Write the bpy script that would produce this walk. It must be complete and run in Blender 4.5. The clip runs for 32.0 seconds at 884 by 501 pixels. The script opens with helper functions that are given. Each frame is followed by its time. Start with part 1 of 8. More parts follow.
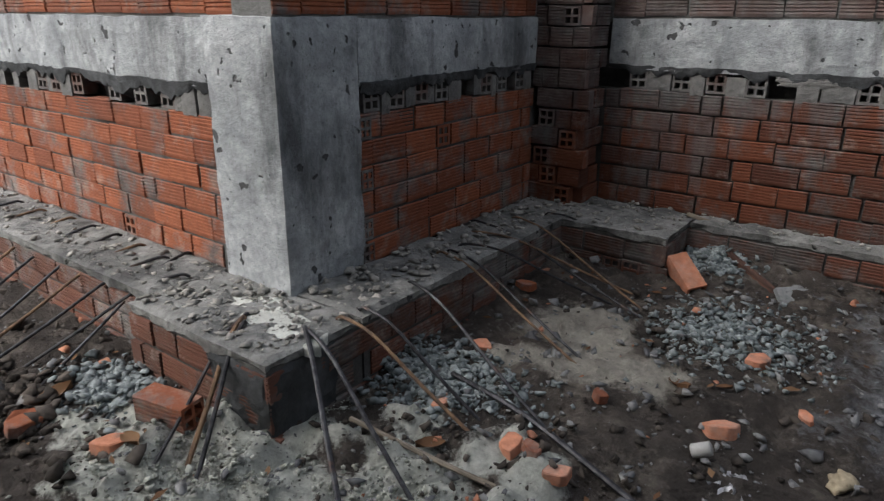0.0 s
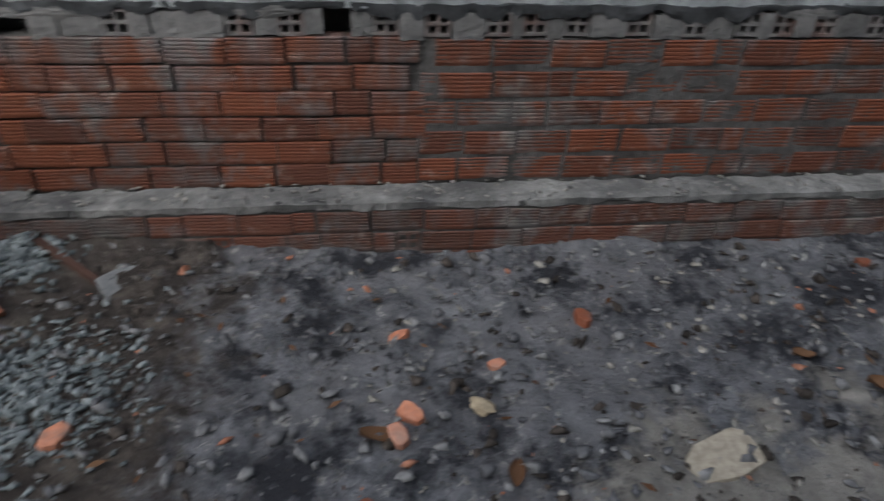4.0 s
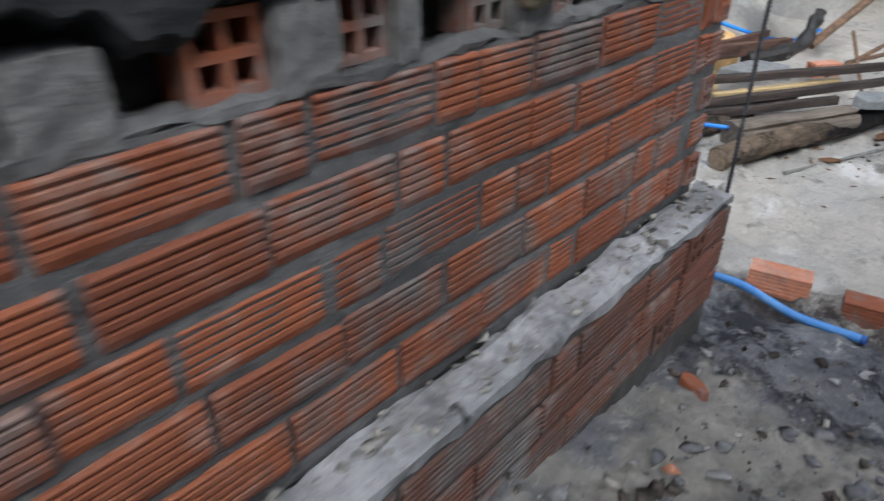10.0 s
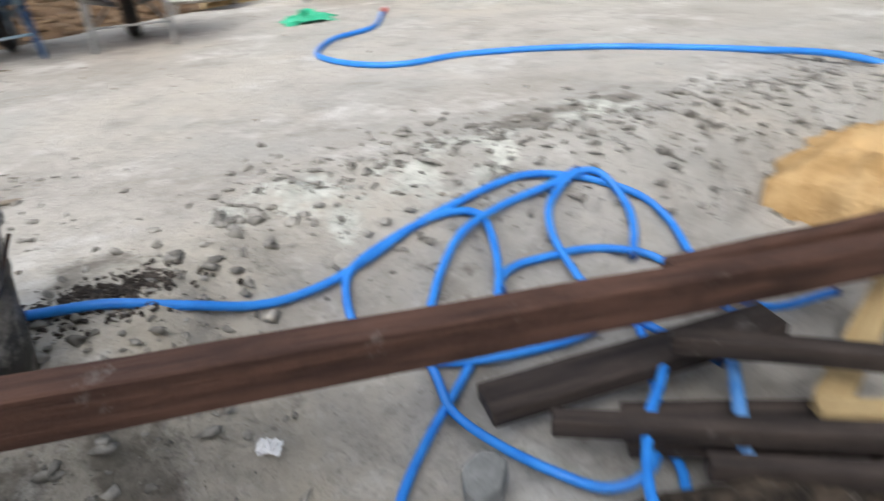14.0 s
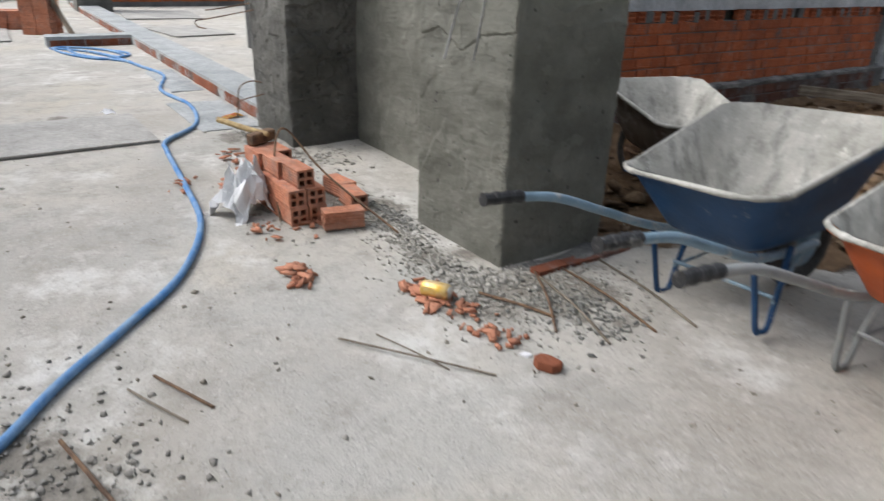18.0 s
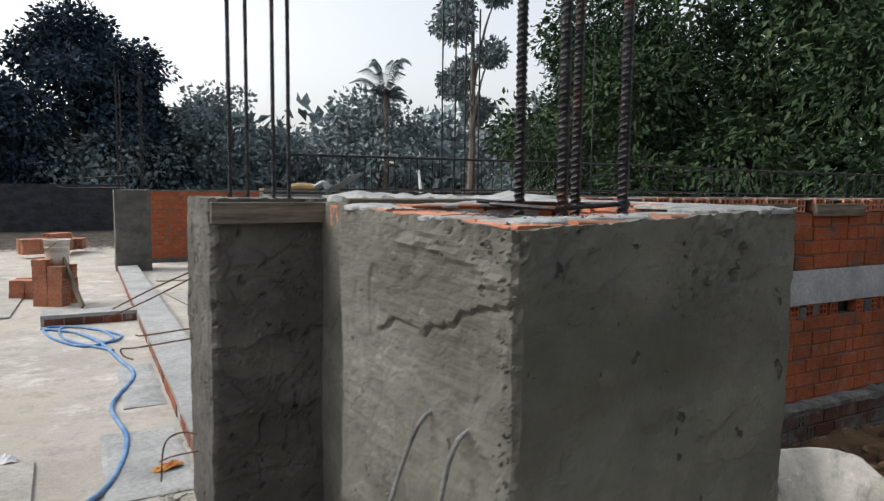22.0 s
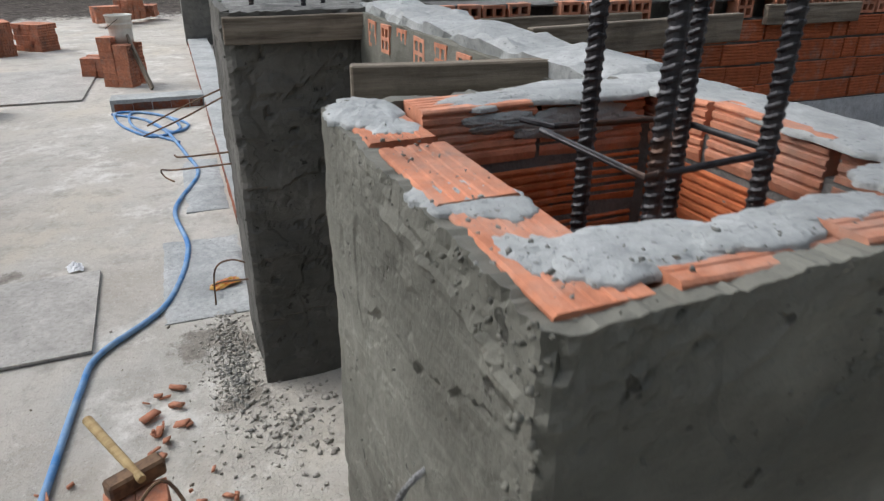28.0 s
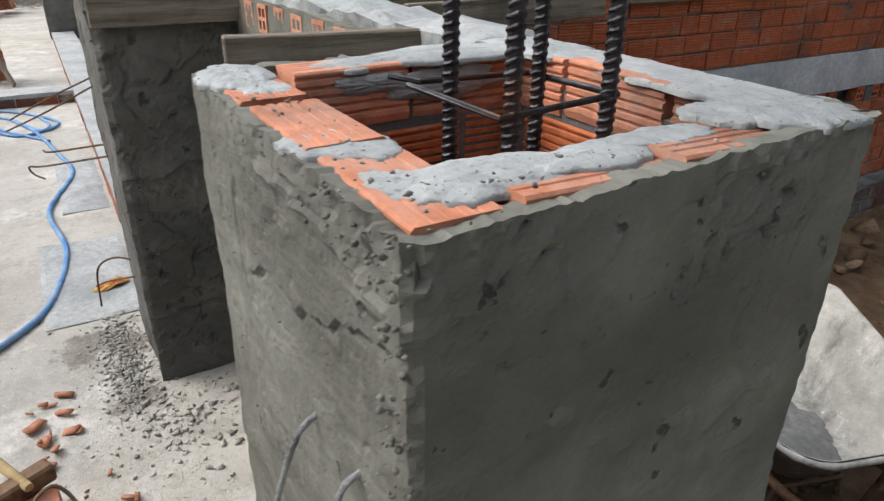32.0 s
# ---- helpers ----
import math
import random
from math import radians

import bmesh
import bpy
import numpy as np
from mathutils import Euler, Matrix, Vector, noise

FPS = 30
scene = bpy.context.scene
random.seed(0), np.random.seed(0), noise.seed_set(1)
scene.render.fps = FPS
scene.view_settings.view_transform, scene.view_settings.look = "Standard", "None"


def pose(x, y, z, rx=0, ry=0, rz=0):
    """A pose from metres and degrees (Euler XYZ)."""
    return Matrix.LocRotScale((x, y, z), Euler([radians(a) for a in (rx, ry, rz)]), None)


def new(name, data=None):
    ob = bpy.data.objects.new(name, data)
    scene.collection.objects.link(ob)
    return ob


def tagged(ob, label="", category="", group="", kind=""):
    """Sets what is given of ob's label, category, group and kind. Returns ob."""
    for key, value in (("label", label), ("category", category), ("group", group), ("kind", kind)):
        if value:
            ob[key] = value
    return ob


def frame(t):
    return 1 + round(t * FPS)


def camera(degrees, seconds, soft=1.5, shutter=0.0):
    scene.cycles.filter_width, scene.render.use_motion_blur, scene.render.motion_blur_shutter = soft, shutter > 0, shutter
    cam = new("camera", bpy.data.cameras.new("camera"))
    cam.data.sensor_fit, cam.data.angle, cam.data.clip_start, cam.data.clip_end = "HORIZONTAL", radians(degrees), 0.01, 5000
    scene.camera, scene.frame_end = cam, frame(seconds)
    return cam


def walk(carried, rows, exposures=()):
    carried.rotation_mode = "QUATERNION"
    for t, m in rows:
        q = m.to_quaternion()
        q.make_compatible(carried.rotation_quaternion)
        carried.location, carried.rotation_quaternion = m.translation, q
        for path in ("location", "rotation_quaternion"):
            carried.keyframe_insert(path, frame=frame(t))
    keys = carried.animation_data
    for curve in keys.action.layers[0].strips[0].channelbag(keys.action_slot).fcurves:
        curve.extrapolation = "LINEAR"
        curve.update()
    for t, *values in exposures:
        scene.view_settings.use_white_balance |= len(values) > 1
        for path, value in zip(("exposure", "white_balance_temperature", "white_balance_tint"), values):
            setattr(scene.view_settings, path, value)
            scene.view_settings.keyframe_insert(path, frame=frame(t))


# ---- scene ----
# ---- camera and walk ----
cam = camera(67.3, 32.0, soft=1.3, shutter=0.5)
# seconds, x, y, z, yaw, pitch, roll
PATH = (
    (0, 1.375, -3.242, 1.121, 36.55, -19.63, 0.40),
    (0.5, 1.359, -3.216, 1.113, 33.87, -19.90, 0.41),
    (1, 1.381, -3.183, 1.106, 29.73, -23.94, 0.28),
    (1.5, 1.354, -3.161, 1.126, 24.90, -26.67, 0.83),
    (2, 1.406, -3.164, 1.181, 20.84, -26.28, 0.95),
    (2.5, 1.518, -3.016, 1.190, 16.44, -26.74, 1.40),
    (4.5, 2.148, -2.173, 1.568, -16.11, -37.16, 3.14),
    (5, 2.495, -2.175, 1.507, -21.31, -35.38, 2.52),
    (5.5, 2.950, -1.972, 1.427, -23.68, -35.15, 2.16),
    (6, 3.459, -1.916, 1.384, -29.65, -34.84, 2.87),
    (6.5, 3.917, -1.778, 1.375, -30.49, -34.51, 3.11),
    (7, 4.370, -1.610, 1.330, -31.52, -34.14, 3.16),
    (7.5, 4.790, -1.497, 1.254, -33.92, -33.27, 2.92),
    (8, 5.159, -1.297, 1.174, -35.08, -32.62, 3.14),
    (8.5, 5.634, -1.150, 1.049, -35.90, -31.47, 2.07),
    (9, 6.170, -0.908, 1.018, -37.69, -31.26, 1.99),
    (9.5, 6.608, -0.687, 0.993, -41.11, -29.57, 0.19),
    (10, 7.019, -0.579, 0.937, -48.57, -29.95, 0.36),
    (10.5, 7.351, -0.488, 0.922, -51.96, -30.04, 0.52),
    (11, 7.715, -0.392, 0.921, -53.60, -30.35, 0.91),
    (11.5, 8.068, -0.355, 0.908, -53.83, -30.41, 0.73),
    (12, 8.375, -0.307, 0.901, -52.83, -30.01, -0.81),
    (12.5, 8.643, -0.296, 0.856, -51.73, -29.86, -1.90),
    (13, 8.980, -0.296, 0.846, -48.69, -29.48, -2.82),
    (13.5, 9.358, -0.129, 0.743, -42.59, -29.40, -2.84),
    (14, 9.605, 0.088, 0.733, -23.73, -28.01, -3.43),
    (14.5, 9.868, 0.275, 0.753, -4.04, -26.05, -2.52),
    (15.5, 10.30, 0.76, 0.98, 13.0, -24.6, 0.2),
    (16.5, 10.608, 1.286, 1.030, 28.17, -22.79, 2.39),
    (17, 10.479, 1.632, 1.101, 39.40, -23.72, 2.17),
    (17.5, 10.384, 2.091, 1.116, 48.16, -24.04, 1.68),
    (18, 10.235, 2.280, 1.248, 55.79, -23.93, 1.96),
    (18.5, 10.048, 2.389, 1.301, 59.31, -23.70, 1.76),
    (19, 9.933, 2.592, 1.444, 62.30, -20.22, 0.34),
    (19.5, 9.903, 2.656, 1.509, 63.77, -10.72, 0.72),
    (20, 9.845, 2.718, 1.510, 63.81, -6.26, 0.97),
    (20.5, 9.693, 2.907, 1.579, 63.28, -5.43, 0.03),
    (21, 9.449, 3.051, 1.606, 62.75, -5.66, 0.07),
    (21.5, 9.188, 3.205, 1.628, 62.05, -5.45, 0.15),
    (22, 9.000, 3.402, 1.620, 61.65, -5.15, 0.56),
    (22.5, 8.876, 3.565, 1.659, 61.43, -5.29, 0.50),
    (23, 8.653, 3.694, 1.686, 61.68, -5.45, 0.32),
    (23.5, 8.456, 3.797, 1.748, 61.75, -5.95, -0.25),
    (24, 8.392, 3.859, 1.747, 62.04, -9.56, -0.88),
    (24.5, 8.417, 3.862, 1.746, 62.42, -16.28, 0.19),
    (26.5, 8.509, 3.833, 1.854, 65.39, -25.13, 0.23),
    (27, 8.462, 3.741, 1.826, 65.38, -25.27, 0.39),
    (27.5, 8.495, 3.716, 1.807, 67.29, -25.15, 0.22),
    (28, 8.595, 3.704, 1.802, 68.75, -25.06, 0.26),
    (28.5, 8.696, 3.560, 1.780, 68.34, -25.16, 0.55),
    (29, 8.782, 3.457, 1.782, 67.65, -25.05, 0.78),
    (29.5, 8.875, 3.431, 1.772, 67.38, -24.78, 0.99),
    (30, 8.855, 3.475, 1.779, 66.34, -25.38, 0.93),
    (30.5, 8.773, 3.553, 1.784, 61.25, -25.33, 0.72),
    (31, 8.687, 3.712, 1.779, 59.43, -25.73, 0.48),
    (31.5, 8.634, 3.761, 1.752, 59.39, -25.76, 0.69),
    (32, 8.659, 3.707, 1.772, 59.44, -25.75, 0.60),
)
ROWS = [(t, pose(x, y, z, 90 + p, 0, w) @ pose(0, 0, 0, 0, 0, r)) for t, x, y, z, w, p, r in PATH]
EXPOSURES = ((0, 0.48, 6450, 10), (1.0, 0.55, 6500, 10), (2.5, 0.7, 6500, 10), (4.5, 0.38, 6150, 10), (7.0, 0.34, 6150, 10), (8.0, 0.36, 6250, 10), (9.0, 0.38, 6250, 10), (9.6, 0.78, 6200, 10), (10.5, 1.0, 6050, 10), (11.0, 1.0, 6050, 10), (12.0, 0.8, 6100, 10), (13.0, 0.74, 6450, 10), (14.0, 0.58, 6450, 10), (15.5, 0.45, 6450, 10), (17.0, 0.33, 6250, 10), (18.0, 0.31, 6350, 10), (19.0, 0.2, 6400, 10), (20.5, 0.12, 6600, 10), (24.0, 0.12, 6650, 10), (28.0, 0.08, 6350, 10), (29.5, 0.08, 6350, 10), (31.0, 0.38, 6450, 10), (32.0, 0.4, 6500, 10))
walk(cam, ROWS, EXPOSURES)

# ---- light ----
world = bpy.data.worlds.new("overcast_sky")
scene.world = world
world.use_nodes = True
wn, wl = world.node_tree.nodes, world.node_tree.links
sky = wn.new("ShaderNodeTexSky")
sky.sky_type, sky.sun_disc = "NISHITA", False
sky.sun_elevation, sky.sun_rotation = radians(42), radians(215)
sky.air_density, sky.dust_density, sky.ozone_density = 1.0, 4.0, 1.0
grey = wn.new("ShaderNodeHueSaturation")
grey.inputs["Saturation"].default_value = 0.36
wl.new(sky.outputs[0], grey.inputs["Color"])
wl.new(grey.outputs[0], wn["Background"].inputs["Color"])
wn["Background"].inputs["Strength"].default_value = 0.235
sun = new("sun", bpy.data.lights.new("sun", "SUN"))
sun.data.energy, sun.data.angle, sun.data.color = 0.75, radians(40), (1.0, 0.985, 0.96)
sun.matrix_world = pose(0, 0, 12) @ Euler((radians(40), 0, radians(-35))).to_matrix().to_4x4()

# ---- materials ----


class Nodes:
    """A small helper that wires one material."""

    def __init__(self, name, rough=0.85, metal=0.0, spec=0.3):
        self.m = bpy.data.materials.new(name)
        self.m.use_nodes = True
        self.t = self.m.node_tree
        self.b = self.t.nodes["Principled BSDF"]
        self.b.inputs["Roughness"].default_value = rough
        self.b.inputs["Metallic"].default_value = metal
        self.b.inputs["Specular IOR Level"].default_value = spec
        self.geo = self.t.nodes.new("ShaderNodeNewGeometry").outputs["Position"]
        self.tc = self.t.nodes.new("ShaderNodeTexCoord").outputs["Object"]

    def put(self, value, socket):
        if isinstance(value, (int, float)):
            socket.default_value = value
        elif isinstance(value, tuple):
            socket.default_value = (*value, 1.0) if len(value) == 3 and len(socket.default_value) == 4 else value
        else:
            self.t.links.new(value, socket)

    def noise(self, scale, detail=4.0, rough=0.6, where=None, lo=0.35, hi=0.65, out="Fac"):
        n = self.t.nodes.new("ShaderNodeTexNoise")
        n.inputs["Scale"].default_value, n.inputs["Detail"].default_value, n.inputs["Roughness"].default_value = scale, detail, rough
        self.put(where or self.geo, n.inputs["Vector"])
        return self.ramp(n.outputs[out], lo, hi) if lo is not None else n.outputs[out]

    def ramp(self, fac, lo, hi):
        r = self.t.nodes.new("ShaderNodeMapRange")
        r.clamp = True
        self.put(fac, r.inputs["Value"])
        r.inputs["From Min"].default_value, r.inputs["From Max"].default_value = lo, hi
        return r.outputs[0]

    def mix(self, fac, a, b, kind="MIX"):
        n = self.t.nodes.new("ShaderNodeMix")
        n.data_type, n.blend_type = "RGBA", kind
        self.put(fac, n.inputs[0])
        self.put(a, n.inputs[6])
        self.put(b, n.inputs[7])
        return n.outputs[2]

    def math(self, kind, a, b=0.0):
        n = self.t.nodes.new("ShaderNodeMath")
        n.operation, n.use_clamp = kind, False
        self.put(a, n.inputs[0])
        self.put(b, n.inputs[1])
        return n.outputs[0]

    def random(self):
        return self.t.nodes.new("ShaderNodeObjectInfo").outputs["Random"]

    def axis(self, name):
        n = self.t.nodes.new("ShaderNodeSeparateXYZ")
        self.put(self.geo, n.inputs[0])
        return n.outputs[name]

    def island(self):
        return self.t.nodes.new("ShaderNodeNewGeometry").outputs["Random Per Island"]

    def attr(self, name):
        n = self.t.nodes.new("ShaderNodeAttribute")
        n.attribute_name = name
        return n

    def wave(self, scale, axis="Z", where=None, distort=0.0):
        n = self.t.nodes.new("ShaderNodeTexWave")
        n.bands_direction = axis
        n.inputs["Scale"].default_value, n.inputs["Distortion"].default_value = scale, distort
        self.put(where or self.tc, n.inputs["Vector"])
        return n.outputs["Fac"]

    def stretch(self, where, sx, sy, sz):
        n = self.t.nodes.new("ShaderNodeMapping")
        n.inputs["Scale"].default_value = (sx, sy, sz)
        self.put(where, n.inputs["Vector"])
        return n.outputs[0]

    def done(self, color, bumps=(), rough=None):
        self.put(color, self.b.inputs["Base Color"])
        if rough is not None:
            self.put(rough, self.b.inputs["Roughness"])
        normal = None
        for height, strength, dist in bumps:
            n = self.t.nodes.new("ShaderNodeBump")
            n.inputs["Strength"].default_value, n.inputs["Distance"].default_value = strength, dist
            self.put(height, n.inputs["Height"])
            if normal:
                self.t.links.new(normal, n.inputs["Normal"])
            normal = n.outputs[0]
        if normal:
            self.t.links.new(normal, self.b.inputs["Normal"])
        return self.m


def brick_material(name, a, b, dirt, dust, wash=0.0):
    """Fired clay with mortar smears and soot; dirt: share of smears, dust: of pale dust, wash: of cement slurry that ran down."""
    n = Nodes(name, 0.82)
    c = n.mix(n.random(), a, b)
    c = n.mix(n.math("MULTIPLY", n.noise(35, 5), 0.35), c, (0.13, 0.04, 0.02))
    grey = n.mix(n.noise(14, 4), (0.10, 0.105, 0.105), (0.24, 0.245, 0.24))
    c = n.mix(n.math("MULTIPLY", n.noise(3.4, 7, 0.7, lo=0.62 - dirt * 0.35, hi=0.70 - dirt * 0.2), 0.85), c, grey)
    c = n.mix(n.math("MULTIPLY", n.noise(9, 6, 0.7, lo=0.6 - dust * 0.2, hi=0.75), 0.6), c, (0.38, 0.33, 0.29))
    c = n.mix(n.math("MULTIPLY", n.noise(1.7, 6, 0.7, lo=0.5, hi=0.68), 0.5), c, (0.045, 0.03, 0.025))
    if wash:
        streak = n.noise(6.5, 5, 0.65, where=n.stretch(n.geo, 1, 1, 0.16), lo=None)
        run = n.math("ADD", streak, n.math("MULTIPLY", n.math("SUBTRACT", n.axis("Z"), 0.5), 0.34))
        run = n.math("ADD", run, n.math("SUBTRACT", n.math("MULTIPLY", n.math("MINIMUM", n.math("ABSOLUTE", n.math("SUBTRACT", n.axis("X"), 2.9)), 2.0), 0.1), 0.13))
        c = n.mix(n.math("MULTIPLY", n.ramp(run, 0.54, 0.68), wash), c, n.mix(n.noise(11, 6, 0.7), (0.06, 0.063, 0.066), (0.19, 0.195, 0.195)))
    return n.done(c, ((n.noise(60, 5, lo=0.2, hi=0.8), 0.5, 0.004), (n.noise(12, 4, lo=0.2, hi=0.8), 0.4, 0.006)))


def mortar_material(name, dark, pale, wet=0.85, lumps=18.0, relief=0.012, pits=0.0):
    n = Nodes(name, wet)
    c = n.mix(n.noise(3.2, 6, 0.65), dark, pale)
    c = n.mix(n.math("MULTIPLY", n.noise(30, 5, 0.7), 0.5), c, tuple(v * 0.62 for v in dark))
    c = n.mix(n.math("MULTIPLY", n.noise(90, 3, lo=0.62, hi=0.7), 0.5), c, (0.05, 0.05, 0.045))
    bumps = [(n.noise(lumps, 6, 0.7, lo=0.1, hi=0.9), 0.7, relief), (n.noise(110, 4, lo=0.1, hi=0.9), 0.5, 0.003)]
    if pits:
        hole = n.noise(17, 2, 0.5, lo=0.73 - pits * 0.06, hi=0.75 - pits * 0.06)
        # Shade inside the pits is painted near-black, on top of the bump.
        c = n.mix(n.math("MULTIPLY", hole, 0.85), c, (0.03, 0.03, 0.03))
        c = n.mix(n.math("MULTIPLY", n.noise(4, 6, 0.7, where=n.stretch(n.geo, 1, 1, 0.3), lo=0.48, hi=0.64), 0.7), c, (0.05, 0.052, 0.055))
        bumps.append((n.math("SUBTRACT", 1.0, hole), 0.8, 0.02))
    return n.done(c, bumps)


def plaster_material(name, dark, pale, ridges=1.0):
    """Trowelled cement render: broad sweeps, lap edges, sand grain and scratches."""
    n = Nodes(name, 0.66)
    sweep = n.noise(2.2, 5, 0.55, where=n.stretch(n.geo, 1.0, 1.0, 1.8))
    c = n.mix(sweep, dark, pale)
    c = n.mix(n.math("MULTIPLY", n.noise(9, 6, 0.7), 0.45), c, tuple(v * 0.72 for v in dark))
    c = n.mix(n.math("MULTIPLY", n.noise(95, 4, 0.7, lo=0.54, hi=0.72), 0.3), c, (0.085, 0.087, 0.075))
    laps = n.noise(3.1, 2.5, 0.5, where=n.stretch(n.geo, 1.0, 1.0, 0.75), lo=0.49, hi=0.515)
    laps2 = n.noise(6.3, 3, 0.55, where=n.stretch(n.geo, 1.0, 1.0, 1.3), lo=0.585, hi=0.61)
    crater = n.noise(21, 3, 0.6, lo=0.67, hi=0.71)
    drag = n.noise(5, 4, 0.6, where=n.stretch(n.geo, 1.2, 1.2, 9.0), lo=0.35, hi=0.65)
    c = n.mix(n.math("MULTIPLY", laps2, 0.3), c, pale)
    # Pit shade goes into the colour too; soft light leaves the bumps faint.
    c = n.mix(n.math("MULTIPLY", crater, 0.8), c, tuple(v * 0.3 for v in dark))
    trowel = n.noise(3.4, 3, 0.5, where=n.stretch(n.geo, 1.0, 1.0, 1.5), lo=0.1, hi=0.9)
    return n.done(c, ((trowel, 0.8, 0.03 * ridges), (laps, 0.7, 0.006 * ridges), (laps2, 0.5, 0.003 * ridges), (drag, 0.3, 0.004), (n.math("SUBTRACT", 1.0, crater), 0.7, 0.01), (n.noise(26, 6, 0.75, lo=0.1, hi=0.9), 0.6, 0.0055), (n.noise(190, 3, lo=0.1, hi=0.9), 0.5, 0.0014)))


BRICK = brick_material("clay_brick", (0.33, 0.108, 0.052), (0.2, 0.068, 0.038), 0.36, 0.3)
# Base colour lightened to offset shade from the added eastern trees.
BRICK_EAST = brick_material("orange_clay_brick", (0.56, 0.165, 0.068), (0.44, 0.125, 0.052), 0.1, 0.3)
# Light bouncing between the pillar's inner faces is put into this orange.
BRICK_BOUNCE = brick_material("bounce_lit_brick", (0.62, 0.19, 0.075), (0.48, 0.14, 0.055), 0.06, 0.15)
# Sooty brick whose base is lowered further to carry the yard wall's shade.
BRICK_SOOT_SHADE = brick_material("sooty_shaded_brick", (0.2, 0.068, 0.036), (0.085, 0.038, 0.028), 0.32, 0.2, 0.6)
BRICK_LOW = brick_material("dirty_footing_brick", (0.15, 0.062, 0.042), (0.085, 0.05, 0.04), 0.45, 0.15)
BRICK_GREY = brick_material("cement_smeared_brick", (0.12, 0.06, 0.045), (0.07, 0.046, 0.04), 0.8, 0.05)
BRICK_NEW = brick_material("fresh_clay_brick", (0.68, 0.30, 0.185), (0.58, 0.235, 0.135), 0.05, 0.7)
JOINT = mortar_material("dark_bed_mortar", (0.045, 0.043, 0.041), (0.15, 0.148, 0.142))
# Near-black mortar for the band fringes, upright strip, pier and corner smear.
BLACK_MORTAR = mortar_material("near_black_mortar", (0.03, 0.033, 0.035), (0.095, 0.10, 0.105))
# Wet mortar with the shade of the wall end added to its colour.
WET_SHADED = mortar_material("wet_shaded_mortar", (0.04, 0.043, 0.045), (0.12, 0.126, 0.13), 0.7, 22.0, 0.02)
DAMP_BED = mortar_material("damp_bed_mortar", (0.075, 0.077, 0.078), (0.19, 0.192, 0.19), 0.75, 22.0, 0.016)
PALE_BED = mortar_material("pale_bed_mortar", (0.26, 0.265, 0.27), (0.6, 0.61, 0.62), lumps=24.0, relief=0.03, pits=0.5)
MORTAR = mortar_material("bed_mortar", (0.11, 0.11, 0.108), (0.24, 0.238, 0.23))
CEMENT = mortar_material("cement_band", (0.25, 0.268, 0.28), (0.55, 0.575, 0.585), lumps=9.0, relief=0.02, pits=1.0)
LEDGE = mortar_material("rubble_mortar", (0.13, 0.13, 0.125), (0.38, 0.38, 0.365), lumps=26.0, relief=0.03, pits=0.7)
FRESH = mortar_material("fresh_mortar", (0.31, 0.33, 0.33), (0.50, 0.52, 0.52), 0.65, 40.0, 0.007)
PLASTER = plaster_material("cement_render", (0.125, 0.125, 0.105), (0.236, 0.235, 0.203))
# Darker render than the near pillar's, with stronger ridges.
PLASTER_DARK = plaster_material("dark_cement_render", (0.08, 0.08, 0.073), (0.165, 0.16, 0.145), 1.9)
DAB = mortar_material("grey_fresh_mortar", (0.29, 0.31, 0.31), (0.56, 0.59, 0.595), 0.6, 45.0, 0.005)


def steel_material():
    n = Nodes("rebar_steel", 0.5, 0.7, 0.5)
    c = n.mix(n.noise(40, 4), (0.022, 0.022, 0.026), (0.075, 0.075, 0.08))
    return n.done(n.mix(n.noise(9, 5, lo=0.58, hi=0.75), c, (0.11, 0.055, 0.03)), ((n.noise(200, 3, lo=0.1, hi=0.9), 0.3, 0.001),))


def rust_material():
    n = Nodes("rusty_steel", 0.75, 0.25)
    return n.done(n.mix(n.noise(25, 5), (0.09, 0.06, 0.045), (0.24, 0.15, 0.09)), ((n.noise(150, 3, lo=0.1, hi=0.9), 0.4, 0.002),))


def wood_material(name, a, b, along="X", scale=1.0):
    n = Nodes(name, 0.8)
    s = {"X": (2, 26, 26), "Y": (26, 2, 26), "Z": (26, 26, 2)}[along]
    grain = n.noise(1.6 * scale, 6, 0.65, where=n.stretch(n.tc, *s))
    c = n.mix(grain, a, b)
    c = n.mix(n.math("MULTIPLY", n.noise(4, 6, 0.7, lo=0.5, hi=0.7), 0.6), c, tuple(v * 0.5 for v in a))
    c = n.mix(n.math("MULTIPLY", n.noise(7, 6, 0.75, lo=0.62, hi=0.74), 0.4), c, (0.36, 0.34, 0.31))
    return n.done(c, ((grain, 0.6, 0.004), (n.noise(50, 4, lo=0.1, hi=0.9), 0.4, 0.003)))


def plain(name, a, b, rough=0.5, scale=20.0, metal=0.0, bump=0.002, spec=0.4):
    n = Nodes(name, rough, metal, spec)
    return n.done(n.mix(n.noise(scale, 5, 0.65), a, b), ((n.noise(scale * 4, 4, lo=0.1, hi=0.9), 0.4, bump),))


def worn_paint(name, paint, under, share=0.5, metal=0.0):
    """Paint with dried cement and scratches on it."""
    n = Nodes(name, 0.5, metal, 0.4)
    c = n.mix(n.noise(6, 4), paint, tuple(v * 0.7 for v in paint))
    c = n.mix(n.noise(11, 7, 0.75, lo=0.66 - share * 0.3, hi=0.74 - share * 0.2), c, n.mix(n.noise(40, 4), under, tuple(v * 0.6 for v in under)))
    return n.done(c, ((n.noise(30, 6, 0.7, lo=0.1, hi=0.9), 0.4, 0.004),))


STEEL, RUST = steel_material(), rust_material()
WOOD_DARK = wood_material("stained_timber", (0.05, 0.027, 0.021), (0.13, 0.068, 0.048))
